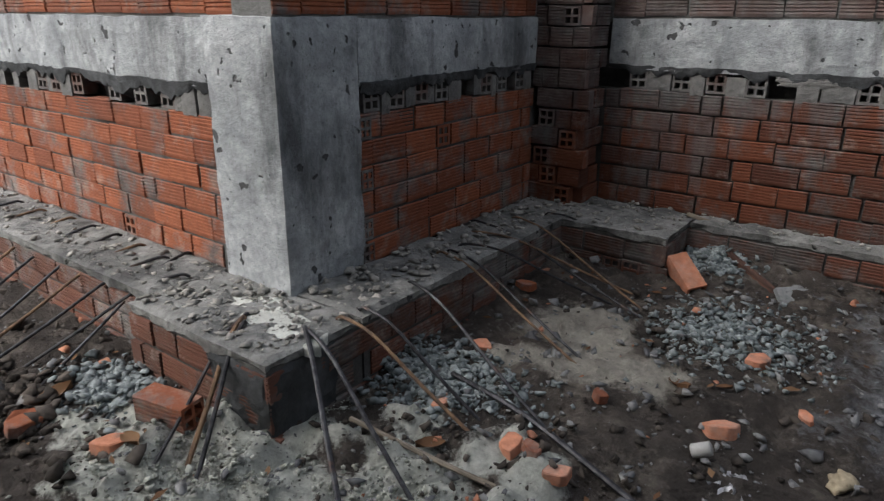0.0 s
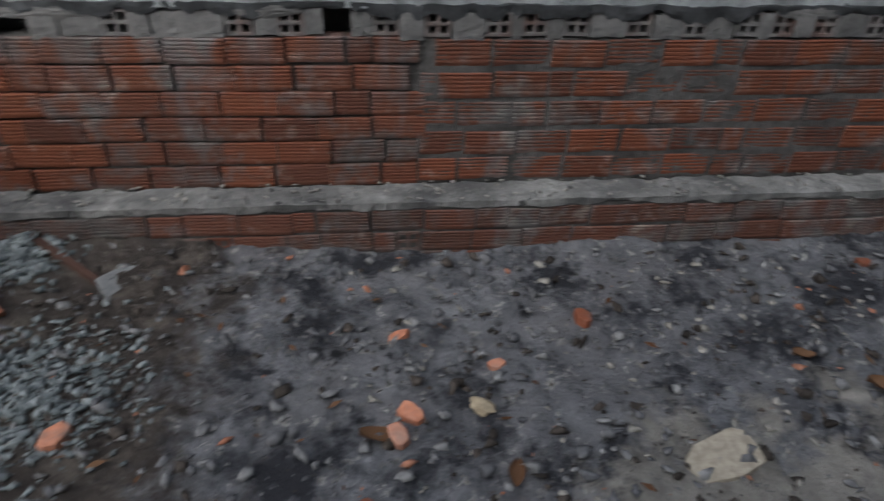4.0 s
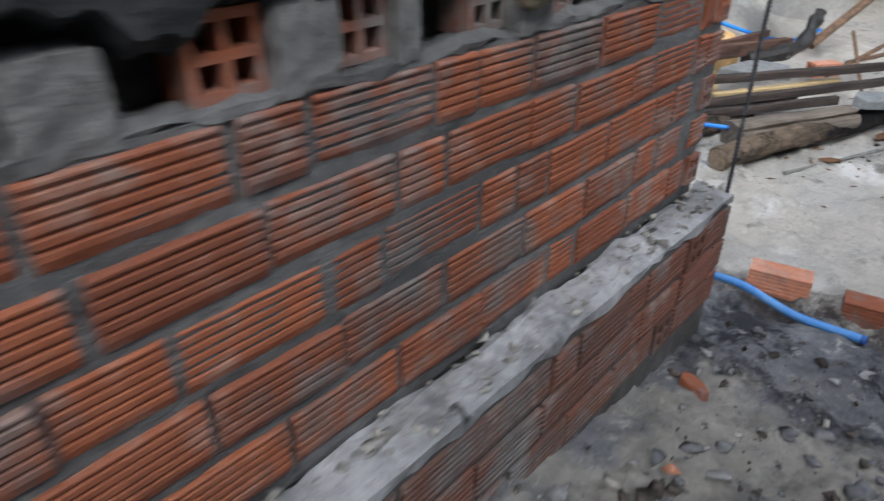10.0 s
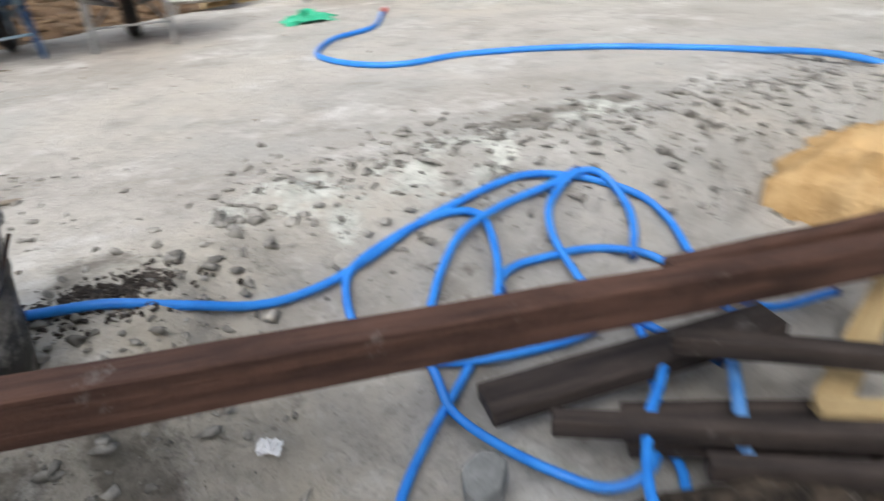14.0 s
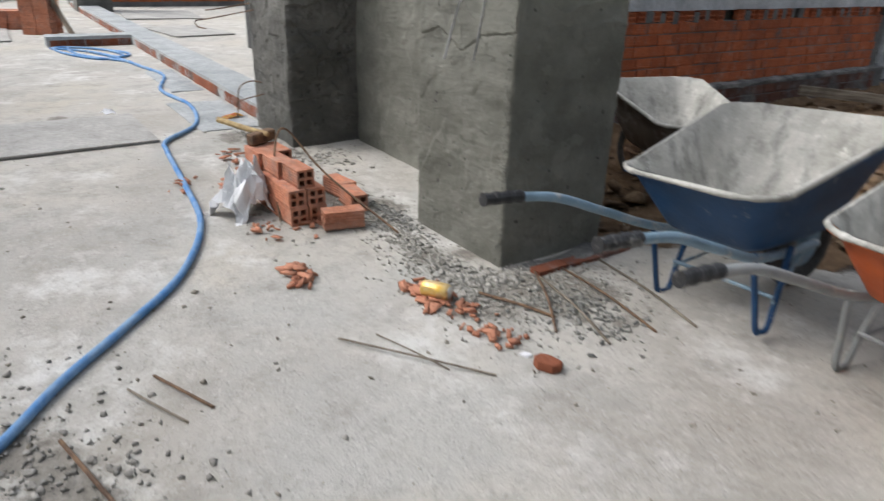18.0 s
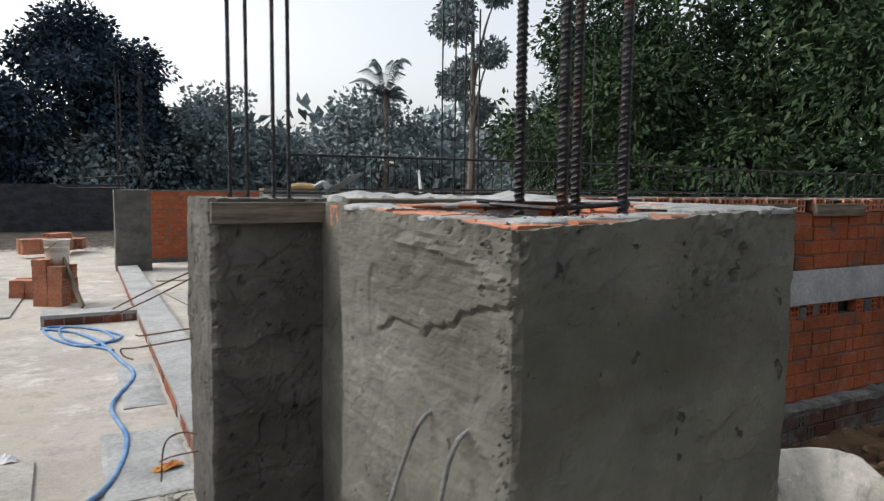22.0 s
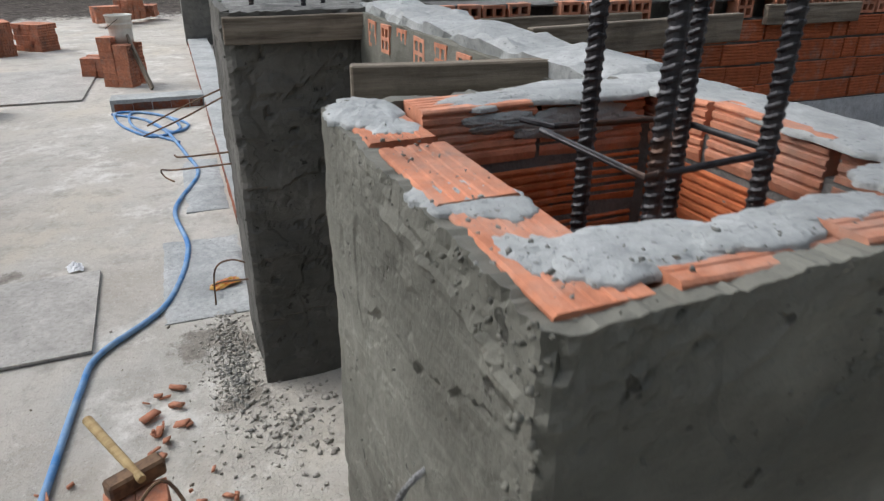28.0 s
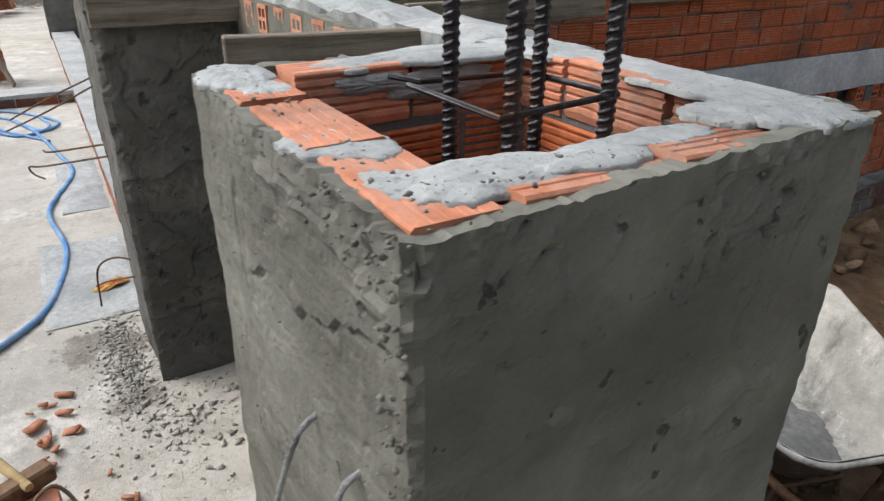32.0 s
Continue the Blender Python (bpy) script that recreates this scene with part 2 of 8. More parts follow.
WOOD_BLACK = wood_material("damp_black_timber", (0.022, 0.018, 0.017), (0.075, 0.058, 0.05))
WOOD_GREY = wood_material("weathered_board", (0.13, 0.105, 0.08), (0.30, 0.26, 0.205))
WOOD_PALE = wood_material("pale_batten", (0.36, 0.25, 0.12), (0.52, 0.40, 0.21))


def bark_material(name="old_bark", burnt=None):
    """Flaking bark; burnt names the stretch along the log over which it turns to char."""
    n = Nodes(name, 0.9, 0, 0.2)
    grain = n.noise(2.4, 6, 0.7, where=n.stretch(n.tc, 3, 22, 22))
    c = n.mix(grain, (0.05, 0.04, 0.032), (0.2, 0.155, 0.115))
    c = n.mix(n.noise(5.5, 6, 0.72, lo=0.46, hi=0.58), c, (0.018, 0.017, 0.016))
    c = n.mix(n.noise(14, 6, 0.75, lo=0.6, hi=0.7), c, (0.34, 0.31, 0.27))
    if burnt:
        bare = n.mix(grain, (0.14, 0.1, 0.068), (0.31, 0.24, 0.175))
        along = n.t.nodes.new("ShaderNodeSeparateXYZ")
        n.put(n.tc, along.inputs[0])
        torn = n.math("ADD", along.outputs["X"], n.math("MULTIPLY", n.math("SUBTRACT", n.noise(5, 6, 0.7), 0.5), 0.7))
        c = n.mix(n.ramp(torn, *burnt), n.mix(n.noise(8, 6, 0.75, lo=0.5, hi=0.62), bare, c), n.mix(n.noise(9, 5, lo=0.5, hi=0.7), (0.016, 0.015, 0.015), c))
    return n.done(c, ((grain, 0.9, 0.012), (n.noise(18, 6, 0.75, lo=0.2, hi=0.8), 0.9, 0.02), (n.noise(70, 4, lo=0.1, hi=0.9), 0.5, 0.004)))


BARK = bark_material()
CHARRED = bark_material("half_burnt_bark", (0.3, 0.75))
HOSE_BLUE = plain("blue_hose", (0.02, 0.20, 0.70), (0.035, 0.27, 0.80), 0.38, 12)
HOSE_PALE = plain("cement_dusted_hose", (0.05, 0.2, 0.48), (0.22, 0.35, 0.52), 0.65, 9)
HOSE_DUSTY = plain("dusty_blue_hose", (0.05, 0.20, 0.52), (0.12, 0.29, 0.58), 0.55, 14)


def stone_material(name, a, b):
    n = Nodes(name, 0.9)
    c = n.mix(n.island(), a, b)
    return n.done(n.mix(n.math("MULTIPLY", n.noise(40, 5), 0.6), c, tuple(v * 0.5 for v in a)), ((n.noise(60, 5, lo=0.1, hi=0.9), 0.6, 0.004),))


RUBBLE = stone_material("mortar_rubble", (0.11, 0.112, 0.12), (0.33, 0.33, 0.325))
DEBRIS = stone_material("dry_mortar_crumbs", (0.34, 0.325, 0.29), (0.56, 0.54, 0.49))
CRUSHED = stone_material("crushed_stone", (0.12, 0.14, 0.145), (0.36, 0.40, 0.405))
CLODS = stone_material("dark_clods", (0.03, 0.025, 0.021), (0.12, 0.10, 0.085))
CHIPS = stone_material("brick_chips", (0.57, 0.27, 0.17), (0.45, 0.19, 0.115))


def ground_material():
    n = Nodes("site_ground", 0.93, 0, 0.2)

    def layers(name):
        sep = n.t.nodes.new("ShaderNodeSeparateColor")
        n.put(n.attr(name).outputs["Color"], sep.inputs[0])
        return sep.outputs[0], sep.outputs[1], sep.outputs[2]

    pale, ash, clay = layers("zone")
    spill, sandy, damp = layers("wear")
    soil = n.mix(n.noise(1.6, 7, 0.7), (0.034, 0.029, 0.027), (0.105, 0.09, 0.08))
    soil = n.mix(n.noise(7, 6, 0.7, lo=0.5, hi=0.68), soil, (0.19, 0.165, 0.14))
    soil = n.mix(n.noise(26, 6, 0.75, lo=0.6, hi=0.72), soil, (0.27, 0.25, 0.225))
    dark = n.mix(n.noise(5, 7, 0.76), (0.055, 0.058, 0.067), (0.36, 0.37, 0.39))
    dark = n.mix(n.noise(2.1, 6, 0.7, lo=0.44, hi=0.64), dark, (0.225, 0.225, 0.235))
    dark = n.mix(n.noise(22, 5, 0.7, lo=0.57, hi=0.64), dark, (0.52, 0.51, 0.48))
    dark = n.mix(n.noise(3.3, 6, 0.72, lo=0.5, hi=0.6), dark, (0.05, 0.052, 0.06))
    dark = n.mix(n.noise(11, 6, 0.75, lo=0.56, hi=0.66), dark, (0.025, 0.025, 0.028))
    slab = n.mix(n.noise(1.1, 7, 0.68), (0.41, 0.385, 0.34), (0.56, 0.545, 0.505))
    slab = n.mix(n.noise(0.55, 5, 0.6, lo=0.5, hi=0.64), slab, (0.50, 0.465, 0.395))
    slab = n.mix(n.math("MULTIPLY", n.noise(0.8, 6, 0.7, lo=0.48, hi=0.6), 0.7), slab, (0.435, 0.43, 0.40))
    slab = n.mix(n.noise(1.9, 6, 0.74, lo=0.54, hi=0.66), slab, (0.64, 0.63, 0.595))
    slab = n.mix(n.noise(4.5, 6, 0.7, lo=0.52, hi=0.75), slab, (0.31, 0.29, 0.26))
    slab = n.mix(n.math("MULTIPLY", n.noise(0.9, 7, 0.75, lo=0.56, hi=0.66), 0.45), slab, (0.29, 0.275, 0.245))
    slab = n.mix(n.math("MULTIPLY", n.noise(60, 4, lo=0.6, hi=0.72), 0.5), slab, (0.20, 0.18, 0.155))
    slab = n.mix(n.math("MULTIPLY", n.noise(16, 7, 0.78, lo=0.52, hi=0.7), 0.55), slab, (0.30, 0.275, 0.235))
    slab = n.mix(n.math("MULTIPLY", n.noise(38, 5, 0.75, lo=0.56, hi=0.68), 0.4), slab, (0.66, 0.65, 0.62))
    brown = n.mix(n.noise(3, 7, 0.7), (0.10, 0.062, 0.036), (0.26, 0.17, 0.10))
    edge = n.noise(6, 6, 0.75, lo=0.3, hi=0.7)
    fine = n.noise(15, 7, 0.75, lo=0.3, hi=0.7)

    def patchy(v, by=edge, lo=0.38, hi=0.62):
        return n.ramp(n.math("ADD", v, n.math("MULTIPLY", n.math("SUBTRACT", by, 0.5), 0.55)), lo, hi)

    c = n.mix(patchy(ash), soil, dark)
    c = n.mix(n.math("MULTIPLY", patchy(sandy), 0.8), c, n.mix(n.noise(9, 6, 0.7), (0.27, 0.255, 0.225), (0.54, 0.51, 0.45)))
    c = n.mix(patchy(clay), c, brown)
    c = n.mix(patchy(pale), c, slab)
    c = n.mix(n.math("MULTIPLY", patchy(damp, fine), 0.75), c, n.mix(n.noise(20, 5, 0.7), (0.10, 0.085, 0.07), (0.26, 0.24, 0.205)))
    c = n.mix(patchy(spill, fine), c, n.mix(n.noise(24, 6, 0.7), (0.42, 0.43, 0.385), (0.72, 0.73, 0.67)))
    rough = n.noise(24, 7, 0.72, lo=0.1, hi=0.9)
    return n.done(c, ((n.math("MULTIPLY", rough, n.math("SUBTRACT", 1.15, pale)), 0.9, 0.05), (n.noise(9, 6, 0.7, lo=0.1, hi=0.9), 0.5, 0.02), (n.noise(120, 4, lo=0.1, hi=0.9), 0.5, 0.006)))


GROUND = ground_material()

# ---- mesh helpers ----


def part(name, bm, material, parent=None, label="", smooth=False):
    """Links a bmesh (or a ready mesh) as one object, under a parent if there is one."""
    if isinstance(bm, bmesh.types.BMesh):
        me = bpy.data.meshes.new(name)
        bm.to_mesh(me)
        bm.free()
    else:
        me = bm
    if material and not me.materials:
        me.materials.append(material)
    if smooth:
        me.polygons.foreach_set("use_smooth", [True] * len(me.polygons))
    ob = new(name, me)
    ob.parent = parent
    if label:
        ob["label"] = label
    return ob


def thing(name, label, category, m=None, kind="", group=""):
    """An Empty at the base of a thing that parents its parts."""
    ob = new(name)
    ob.empty_display_size = 0.05
    ob.matrix_world = m or Matrix()
    return tagged(ob, label, category, group, kind)


def box(bm, x0, y0, z0, x1, y1, z1, m=None, bevel=0.0):
    vs = [bm.verts.new(Vector((x, y, z))) for x in (x0, x1) for y in (y0, y1) for z in (z0, z1)]
    fs = [bm.faces.new([vs[i] for i in f]) for f in ((0, 1, 3, 2), (4, 6, 7, 5), (0, 4, 5, 1), (2, 3, 7, 6), (0, 2, 6, 4), (1, 5, 7, 3))]
    geom = vs
    if bevel:
        got = bmesh.ops.bevel(bm, geom=list({e for f in fs for e in f.edges}), offset=bevel, segments=1, affect="EDGES", profile=0.5)
        geom = list({v for f in got["faces"] for v in f.verts} | {v for v in vs if v.is_valid})
    if m:
        bmesh.ops.transform(bm, matrix=m, verts=geom)
    return geom


def box_mesh(x0, y0, z0, x1, y1, z1, bevel=0.004):
    bm = bmesh.new()
    box(bm, x0, y0, z0, x1, y1, z1, None, bevel)
    return bm


def rough_box(x0, y0, z0, x1, y1, z1, step=0.08, amount=0.012, freq=5.0, bevel=True):
    """A box whose faces are cut into a grid and worn uneven by noise."""
    bm = bmesh.new()
    nx, ny, nz = (max(1, round((b - a) / step)) for a, b in ((x0, x1), (y0, y1), (z0, z1)))
    seen = {}

    def vert(i, j, k):
        key = (i, j, k)
        if key not in seen:
            p = Vector((x0 + (x1 - x0) * i / nx, y0 + (y1 - y0) * j / ny, z0 + (z1 - z0) * k / nz))
            out = Vector(((i == nx) - (i == 0), (j == ny) - (j == 0), (k == nz) - (k == 0)))
            edge = sum(1 for v in out if v) > 1
            h = noise.noise(p * freq) + 0.5 * noise.noise(p * freq * 2.7) + 0.25 * noise.noise(p * freq * 7)
            h = h * amount - (amount * 0.7 * (1 + noise.noise(p * 11)) if edge else 0)
            seen[key] = bm.verts.new(p + out.normalized() * h)
        return seen[key]

    def face(a, b, c, d):
        bm.faces.new((vert(*a), vert(*b), vert(*c), vert(*d)))

    for i in range(nx):
        for j in range(ny):
            face((i, j, 0), (i, j + 1, 0), (i + 1, j + 1, 0), (i + 1, j, 0))
            face((i, j, nz), (i + 1, j, nz), (i + 1, j + 1, nz), (i, j + 1, nz))
    for i in range(nx):
        for k in range(nz):
            face((i, 0, k), (i + 1, 0, k), (i + 1, 0, k + 1), (i, 0, k + 1))
            face((i, ny, k), (i, ny, k + 1), (i + 1, ny, k + 1), (i + 1, ny, k))
    for j in range(ny):
        for k in range(nz):
            face((0, j, k), (0, j, k + 1), (0, j + 1, k + 1), (0, j + 1, k))
            face((nx, j, k), (nx, j + 1, k), (nx, j + 1, k + 1), (nx, j, k + 1))
    return bm


def smooth_line(points, per=8):
    """A Catmull-Rom line through points."""
    ps = [Vector(p) for p in points]
    ps = [2 * ps[0] - ps[1]] + ps + [2 * ps[-1] - ps[-2]]
    out = []
    for a, b, c, d in zip(ps, ps[1:], ps[2:], ps[3:]):
        for s in range(per):
            t = s / per
            out.append(0.5 * (2 * b + (c - a) * t + (2 * a - 5 * b + 4 * c - d) * t * t + (3 * b - a - 3 * c + d) * t ** 3))
    return out + [ps[-2]]


def tube(points, radius, sides=8, bm=None, per=6, straight=False, ends=True):
    """A round bar along a line; radius may be a function of the share of the length."""
    bm = bm or bmesh.new()
    line = [Vector(p) for p in points] if straight else smooth_line(points, per)
    up, rings = Vector((0.31, 0.17, 0.93)), []
    for n, p in enumerate(line):
        d = (line[min(n + 1, len(line) - 1)] - line[max(n - 1, 0)]).normalized()
        side = d.cross(up)
        if side.length < 0.05:
            side = d.cross(Vector((1, 0, 0)))
        side.normalize()
        if rings and side.dot(last) < 0:
            side = -side
        last = side
        r = radius(n / (len(line) - 1)) if callable(radius) else radius
        over = d.cross(side)
        rings.append([bm.verts.new(p + r * (math.cos(a) * side + math.sin(a) * over)) for a in (2 * math.pi * k / sides for k in range(sides))])
    for a, b in zip(rings, rings[1:]):
        for k in range(sides):
            bm.faces.new((a[k], a[(k + 1) % sides], b[(k + 1) % sides], b[k]))
    if ends:
        bm.faces.new(rings[0][::-1])
        bm.faces.new(rings[-1])
    bmesh.ops.recalc_face_normals(bm, faces=bm.faces[:])
    return bm


# ---- fired bricks: ribbed sides, four holes in the ends ----
BL, BH, COURSE, PITCH = 0.19, 0.0875, 0.0965, 0.2


def ribbed_brick(length=BL, depth=BH, both=True):
    """A brick along x; its sides at y = 0 and y = depth are grooved lengthwise, z runs from 0 to BH."""
    bm = bmesh.new()
    side = [(0.004, 0.0)]
    for k in range(5):
        z = 0.012 + k * 0.0138
        side += [(0.0, z), (0.0, z + 0.007), (0.004, z + 0.0085), (0.004, z + 0.012)]
    side += [(0.0, 0.0815), (0.0, BH - 0.003), (0.003, BH)]
    other = [(depth - y, z) for y, z in reversed(side)] if both else [(depth, BH), (depth, 0.0)]
    ring = side + other
    a, b = ([bm.verts.new((x, y, z)) for y, z in ring] for x in (0, length))
    for k in range(len(ring)):
        bm.faces.new((a[k], b[k], b[(k + 1) % len(ring)], a[(k + 1) % len(ring)]))
    bm.faces.new(a)
    bm.faces.new(b[::-1])
    bmesh.ops.recalc_face_normals(bm, faces=bm.faces[:])
    return bm


def hollow_end(bm, w=BH, h=BH, depth=0.075, m=None):
    """The end of a brick in the plane y = 0 with four square holes."""
    t = 0.011
    hw = (w - 3 * t) / 2
    hh = (h - 3 * t) / 2
    xs, zs = [0, t, t + hw, 2 * t + hw, w - t, w], [0, t, t + hh, 2 * t + hh, h - t, h]
    g = [[bm.verts.new((x, 0, z)) for z in zs] for x in xs]
    made = [v for r in g for v in r]
    for i in range(5):
        for k in range(5):
            ring = (g[i][k], g[i + 1][k], g[i + 1][k + 1], g[i][k + 1])
            if i in (1, 3) and k in (1, 3):
                deep = [bm.verts.new((v.co.x, depth, v.co.z)) for v in ring]
                made += deep
                for a in range(4):
                    bm.faces.new((ring[a], ring[(a + 1) % 4], deep[(a + 1) % 4], deep[a]))
                bm.faces.new(deep)
            else:
                bm.faces.new(ring)
    if m:
        bmesh.ops.transform(bm, matrix=m, verts=made)
    return made


def whole_brick(length=BL):
    """A loose brick with holes in both ends, its middle at the origin of x and y."""
    bm = ribbed_brick(length)
    for f in [f for f in bm.faces if len(f.verts) > 8]:
        bm.faces.remove(f)
    hollow_end(bm, m=Matrix.Translation((0, BH, 0)) @ pose(0, 0, 0, 0, 0, -90))
    hollow_end(bm, m=Matrix.Translation((length, 0, 0)) @ pose(0, 0, 0, 0, 0, 90))
    bmesh.ops.translate(bm, verts=bm.verts[:], vec=(-length / 2, -BH / 2, 0))
    return bm


def to_mesh(name, bm, material):
    me = bpy.data.meshes.new(name)
    bm.to_mesh(me)
    bm.free()
    me.materials.append(material)
    return me


def end_bm():
    bm = bmesh.new()
    hollow_end(bm)
    for x0, x1, z0, z1 in ((0, 0, 0, BH), (BH, BH, 0, BH)):
        bm.faces.new([bm.verts.new(p) for p in ((x0, 0, z0), (x0, 0.06, z0), (x0, 0.06, z1), (x0, 0, z1))])
    for z in (0, BH):
        bm.faces.new([bm.verts.new(p) for p in ((0, 0, z), (BH, 0, z), (BH, 0.06, z), (0, 0.06, z))])
    return bm


FACE = {m.name: [to_mesh("brick", ribbed_brick(l, 0.06, False), m) for l in (BL, BL * 0.62, BL * 0.42)] for m in (BRICK, BRICK_SOOT_SHADE, BRICK_LOW, BRICK_NEW, BRICK_EAST, BRICK_GREY)}
PLUG = to_mesh("mortar_plug", rough_box(0, 0, 0, 0.075, 0.07, 0.092, 0.018, 0.0035, 40.0), MORTAR)
HOLES = {m.name: to_mesh("hollow_brick", end_bm(), m) for m in (BRICK, BRICK_SOOT_SHADE, BRICK_LOW, BRICK_NEW, BRICK_EAST, BRICK_GREY)}
LOOSE = {m.name: to_mesh("brick", whole_brick(), m) for m in (BRICK, BRICK_NEW)}
HALF = to_mesh("brick", whole_brick(0.115), BRICK_NEW)
PIECES = []


def lay(mesh, name, m, parent, rng):
    """Remembers a brick, to be set at the end of the file."""
    wob = Matrix.Translation((rng.uniform(-0.003, 0.003), rng.uniform(-0.004, 0.003), rng.uniform(-0.003, 0.003))) @ pose(0, 0, 0, rng.uniform(-1, 1), rng.uniform(-1.1, 1.1), rng.uniform(-0.9, 0.9))
    PIECES.append((mesh, name, m @ wob, parent))


def lay_courses(parent, m, length, z0, count, material, seed, odd=0.12, end_holes=0.05, joint=0.0):
    """Courses of bricks in bond on the face y = 0 of the frame m, which looks to -y."""
    rng = random.Random(seed)
    low = Matrix.Diagonal((1, 1, 1 - joint, 1))
    for c in range(count):
        x = -rng.uniform(0.02, 0.18)
        while x < length - 0.02:
            if rng.random() < end_holes:
                w, mesh, name = BH, HOLES[material.name], "hollow_brick"
            else:
                k = 0 if rng.random() > odd else rng.choice((1, 2))
                w, mesh, name = (BL, BL * 0.62, BL * 0.42)[k], FACE[material.name][k], "brick"
            if x >= -0.02 and x + w <= length + 0.03:
                lay(mesh, name, m @ Matrix.Translation((x, -0.008, z0 + c * COURSE)) @ low, parent, rng)
            elif x < -0.02 and x + w > 0.04:
                lay(FACE[material.name][0], "brick", m @ Matrix.Translation((0.002, -0.008, z0 + c * COURSE)) @ low @ Matrix.Diagonal(((x + w) / BL, 1, 1, 1)), parent, rng)
            elif x + w > length + 0.03 and length - x > 0.05:
                lay(FACE[material.name][0], "brick", m @ Matrix.Translation((x, -0.008, z0 + c * COURSE)) @ low @ Matrix.Diagonal(((length - x) / BL, 1, 1, 1)), parent, rng)
            x += w + rng.uniform(0.005, 0.014) + 0.08 * joint


def lay_headers(parent, m, length, z0, material, seed, gap=(0.02, 0.05), miss=0.1, plugs=0.0, back=-0.006):
    """A course of bricks set end-on, their holes showing, some left out; most gaps are plugged with mortar."""
    rng = random.Random(seed)

    def plug(at, wide):
        lay(PLUG, "mortar_plug", m @ Matrix.Translation((at, -0.004 - rng.uniform(0, 0.01), z0 - rng.uniform(0.0, 0.02))) @ Matrix.Diagonal((wide / 0.075, 1, rng.uniform(0.95, 1.15), 1)), parent, rng)

    x = rng.uniform(0, 0.05)
    while x < length - BH:
        if rng.random() > miss:
            lay(HOLES[material.name], "hollow_brick", m @ Matrix.Translation((x, back, z0)), parent, rng)
        elif plugs and rng.random() < plugs * 0.5:
            plug(x, BH)
        gone = rng.uniform(*gap)
        if plugs and gone > 0.035 and rng.random() < plugs:
            plug(x + BH + 0.002, gone - 0.004)
        x += BH + gone

# ---- ground ----
SLAB, TOP = 0.05, 1.58


def value_noise(x, y, seed):
    """Smooth random heights over arrays of places."""
    xi, yi = np.floor(x).astype(np.int64), np.floor(y).astype(np.int64)
    u, v = x - xi, y - yi
    u, v = u * u * (3 - 2 * u), v * v * (3 - 2 * v)

    def corner(a, b):
        h = (a * 374761393 + b * 668265263 + seed * 974634777) & 0x7FFFFFFF
        h = ((h ^ (h >> 13)) * 1274126177) & 0x7FFFFFFF
        return (h & 0xFFFF) / 65535.0

    low = corner(xi, yi) * (1 - u) + corner(xi + 1, yi) * u
    high = corner(xi, yi + 1) * (1 - u) + corner(xi + 1, yi + 1) * u
    return low * (1 - v) + high * v - 0.5


def step_up(v, a, b):
    s = np.clip((v - a) / (b - a), 0, 1)
    return s * s * (3 - 2 * s)


def lay_of_land(x, y):
    """Height without small relief, and the shares of pale slab, ash and clay."""
    x, y = np.asarray(x, float), np.asarray(y, float)
    south = np.minimum(y, 0)
    drop = step_up(x, 7.2, 9.0)
    yard = -0.10 + 0.12 * np.exp(south / 0.45) * (1 - drop) - 0.17 * drop - 0.05 * step_up(-y, 1.0, 3.0)
    yard = yard + 0.075 * (1 - step_up(x, 0.9, 2.2)) * (1 - step_up(-y, 2.4, 3.0)) - 0.05 * np.exp(-(((x - 9.55) / 0.45) ** 2 + ((y + 0.1) / 0.3) ** 2))
    far = 0.38 * step_up(x, 9.35, 9.95)
    bank = step_up(y - far + 0.2 * value_noise(x * 2.2, y * 2.2, 5), 0.55, 1.42)
    outside = yard * (1 - bank) + SLAB * bank
    inside = step_up(y, 0.0, 0.12)
    west = np.where(y < 0, yard, yard * (1 - inside) + SLAB * inside)
    east = step_up(x, 8.5, 8.8)
    z = west * (1 - east) + outside * east
    edge = (y - 5.55) - 0.62 * (x - 9.6)
    soil = np.maximum(step_up(edge, -0.1, 0.25) * step_up(x, 8.0, 8.4), step_up(y, 4.5, 4.75) * step_up(x, 6.2, 6.5) * (1 - step_up(x, 8.3, 8.6)))
    soil = np.where(x > 8.6, step_up(edge, -0.1, 0.25), soil) * step_up(x, 6.0, 6.3) * step_up(y, 4.4, 4.6)
    z = z * (1 - soil) + (-0.07) * soil
    inside = inside * (1 - step_up(y, 10.6, 11.2)) * step_up(x, -14, -12)
    pale = np.where(x < 8.6, inside, np.maximum(bank * (1 - step_up(y, 10.6, 11.2)) * (1 - step_up(x, 15, 17)), 0.72 * step_up(x, 8.7, 9.4) * step_up(y, -1.3, -0.3))) * (1 - soil)
    ash = (1 - pale) * (1 - soil) * (0.75 + 0.25 * np.exp(south / 0.7)) * (1 - 0.5 * step_up(-y, 0.9, 2.2))
    return z, pale, ash * (1 - step_up(x, 8.8, 9.8)) * (0.1 + 0.9 * step_up(x + 0.4 * value_noise(x * 2, y * 2, 31), 0.9, 2.0)), soil


def spots(x, y, places):
    s = np.zeros_like(x)
    for a, b, r in places:
        s = np.maximum(s, np.exp(-((x - a) ** 2 + (y - b) ** 2) / (r * r)))
    return s


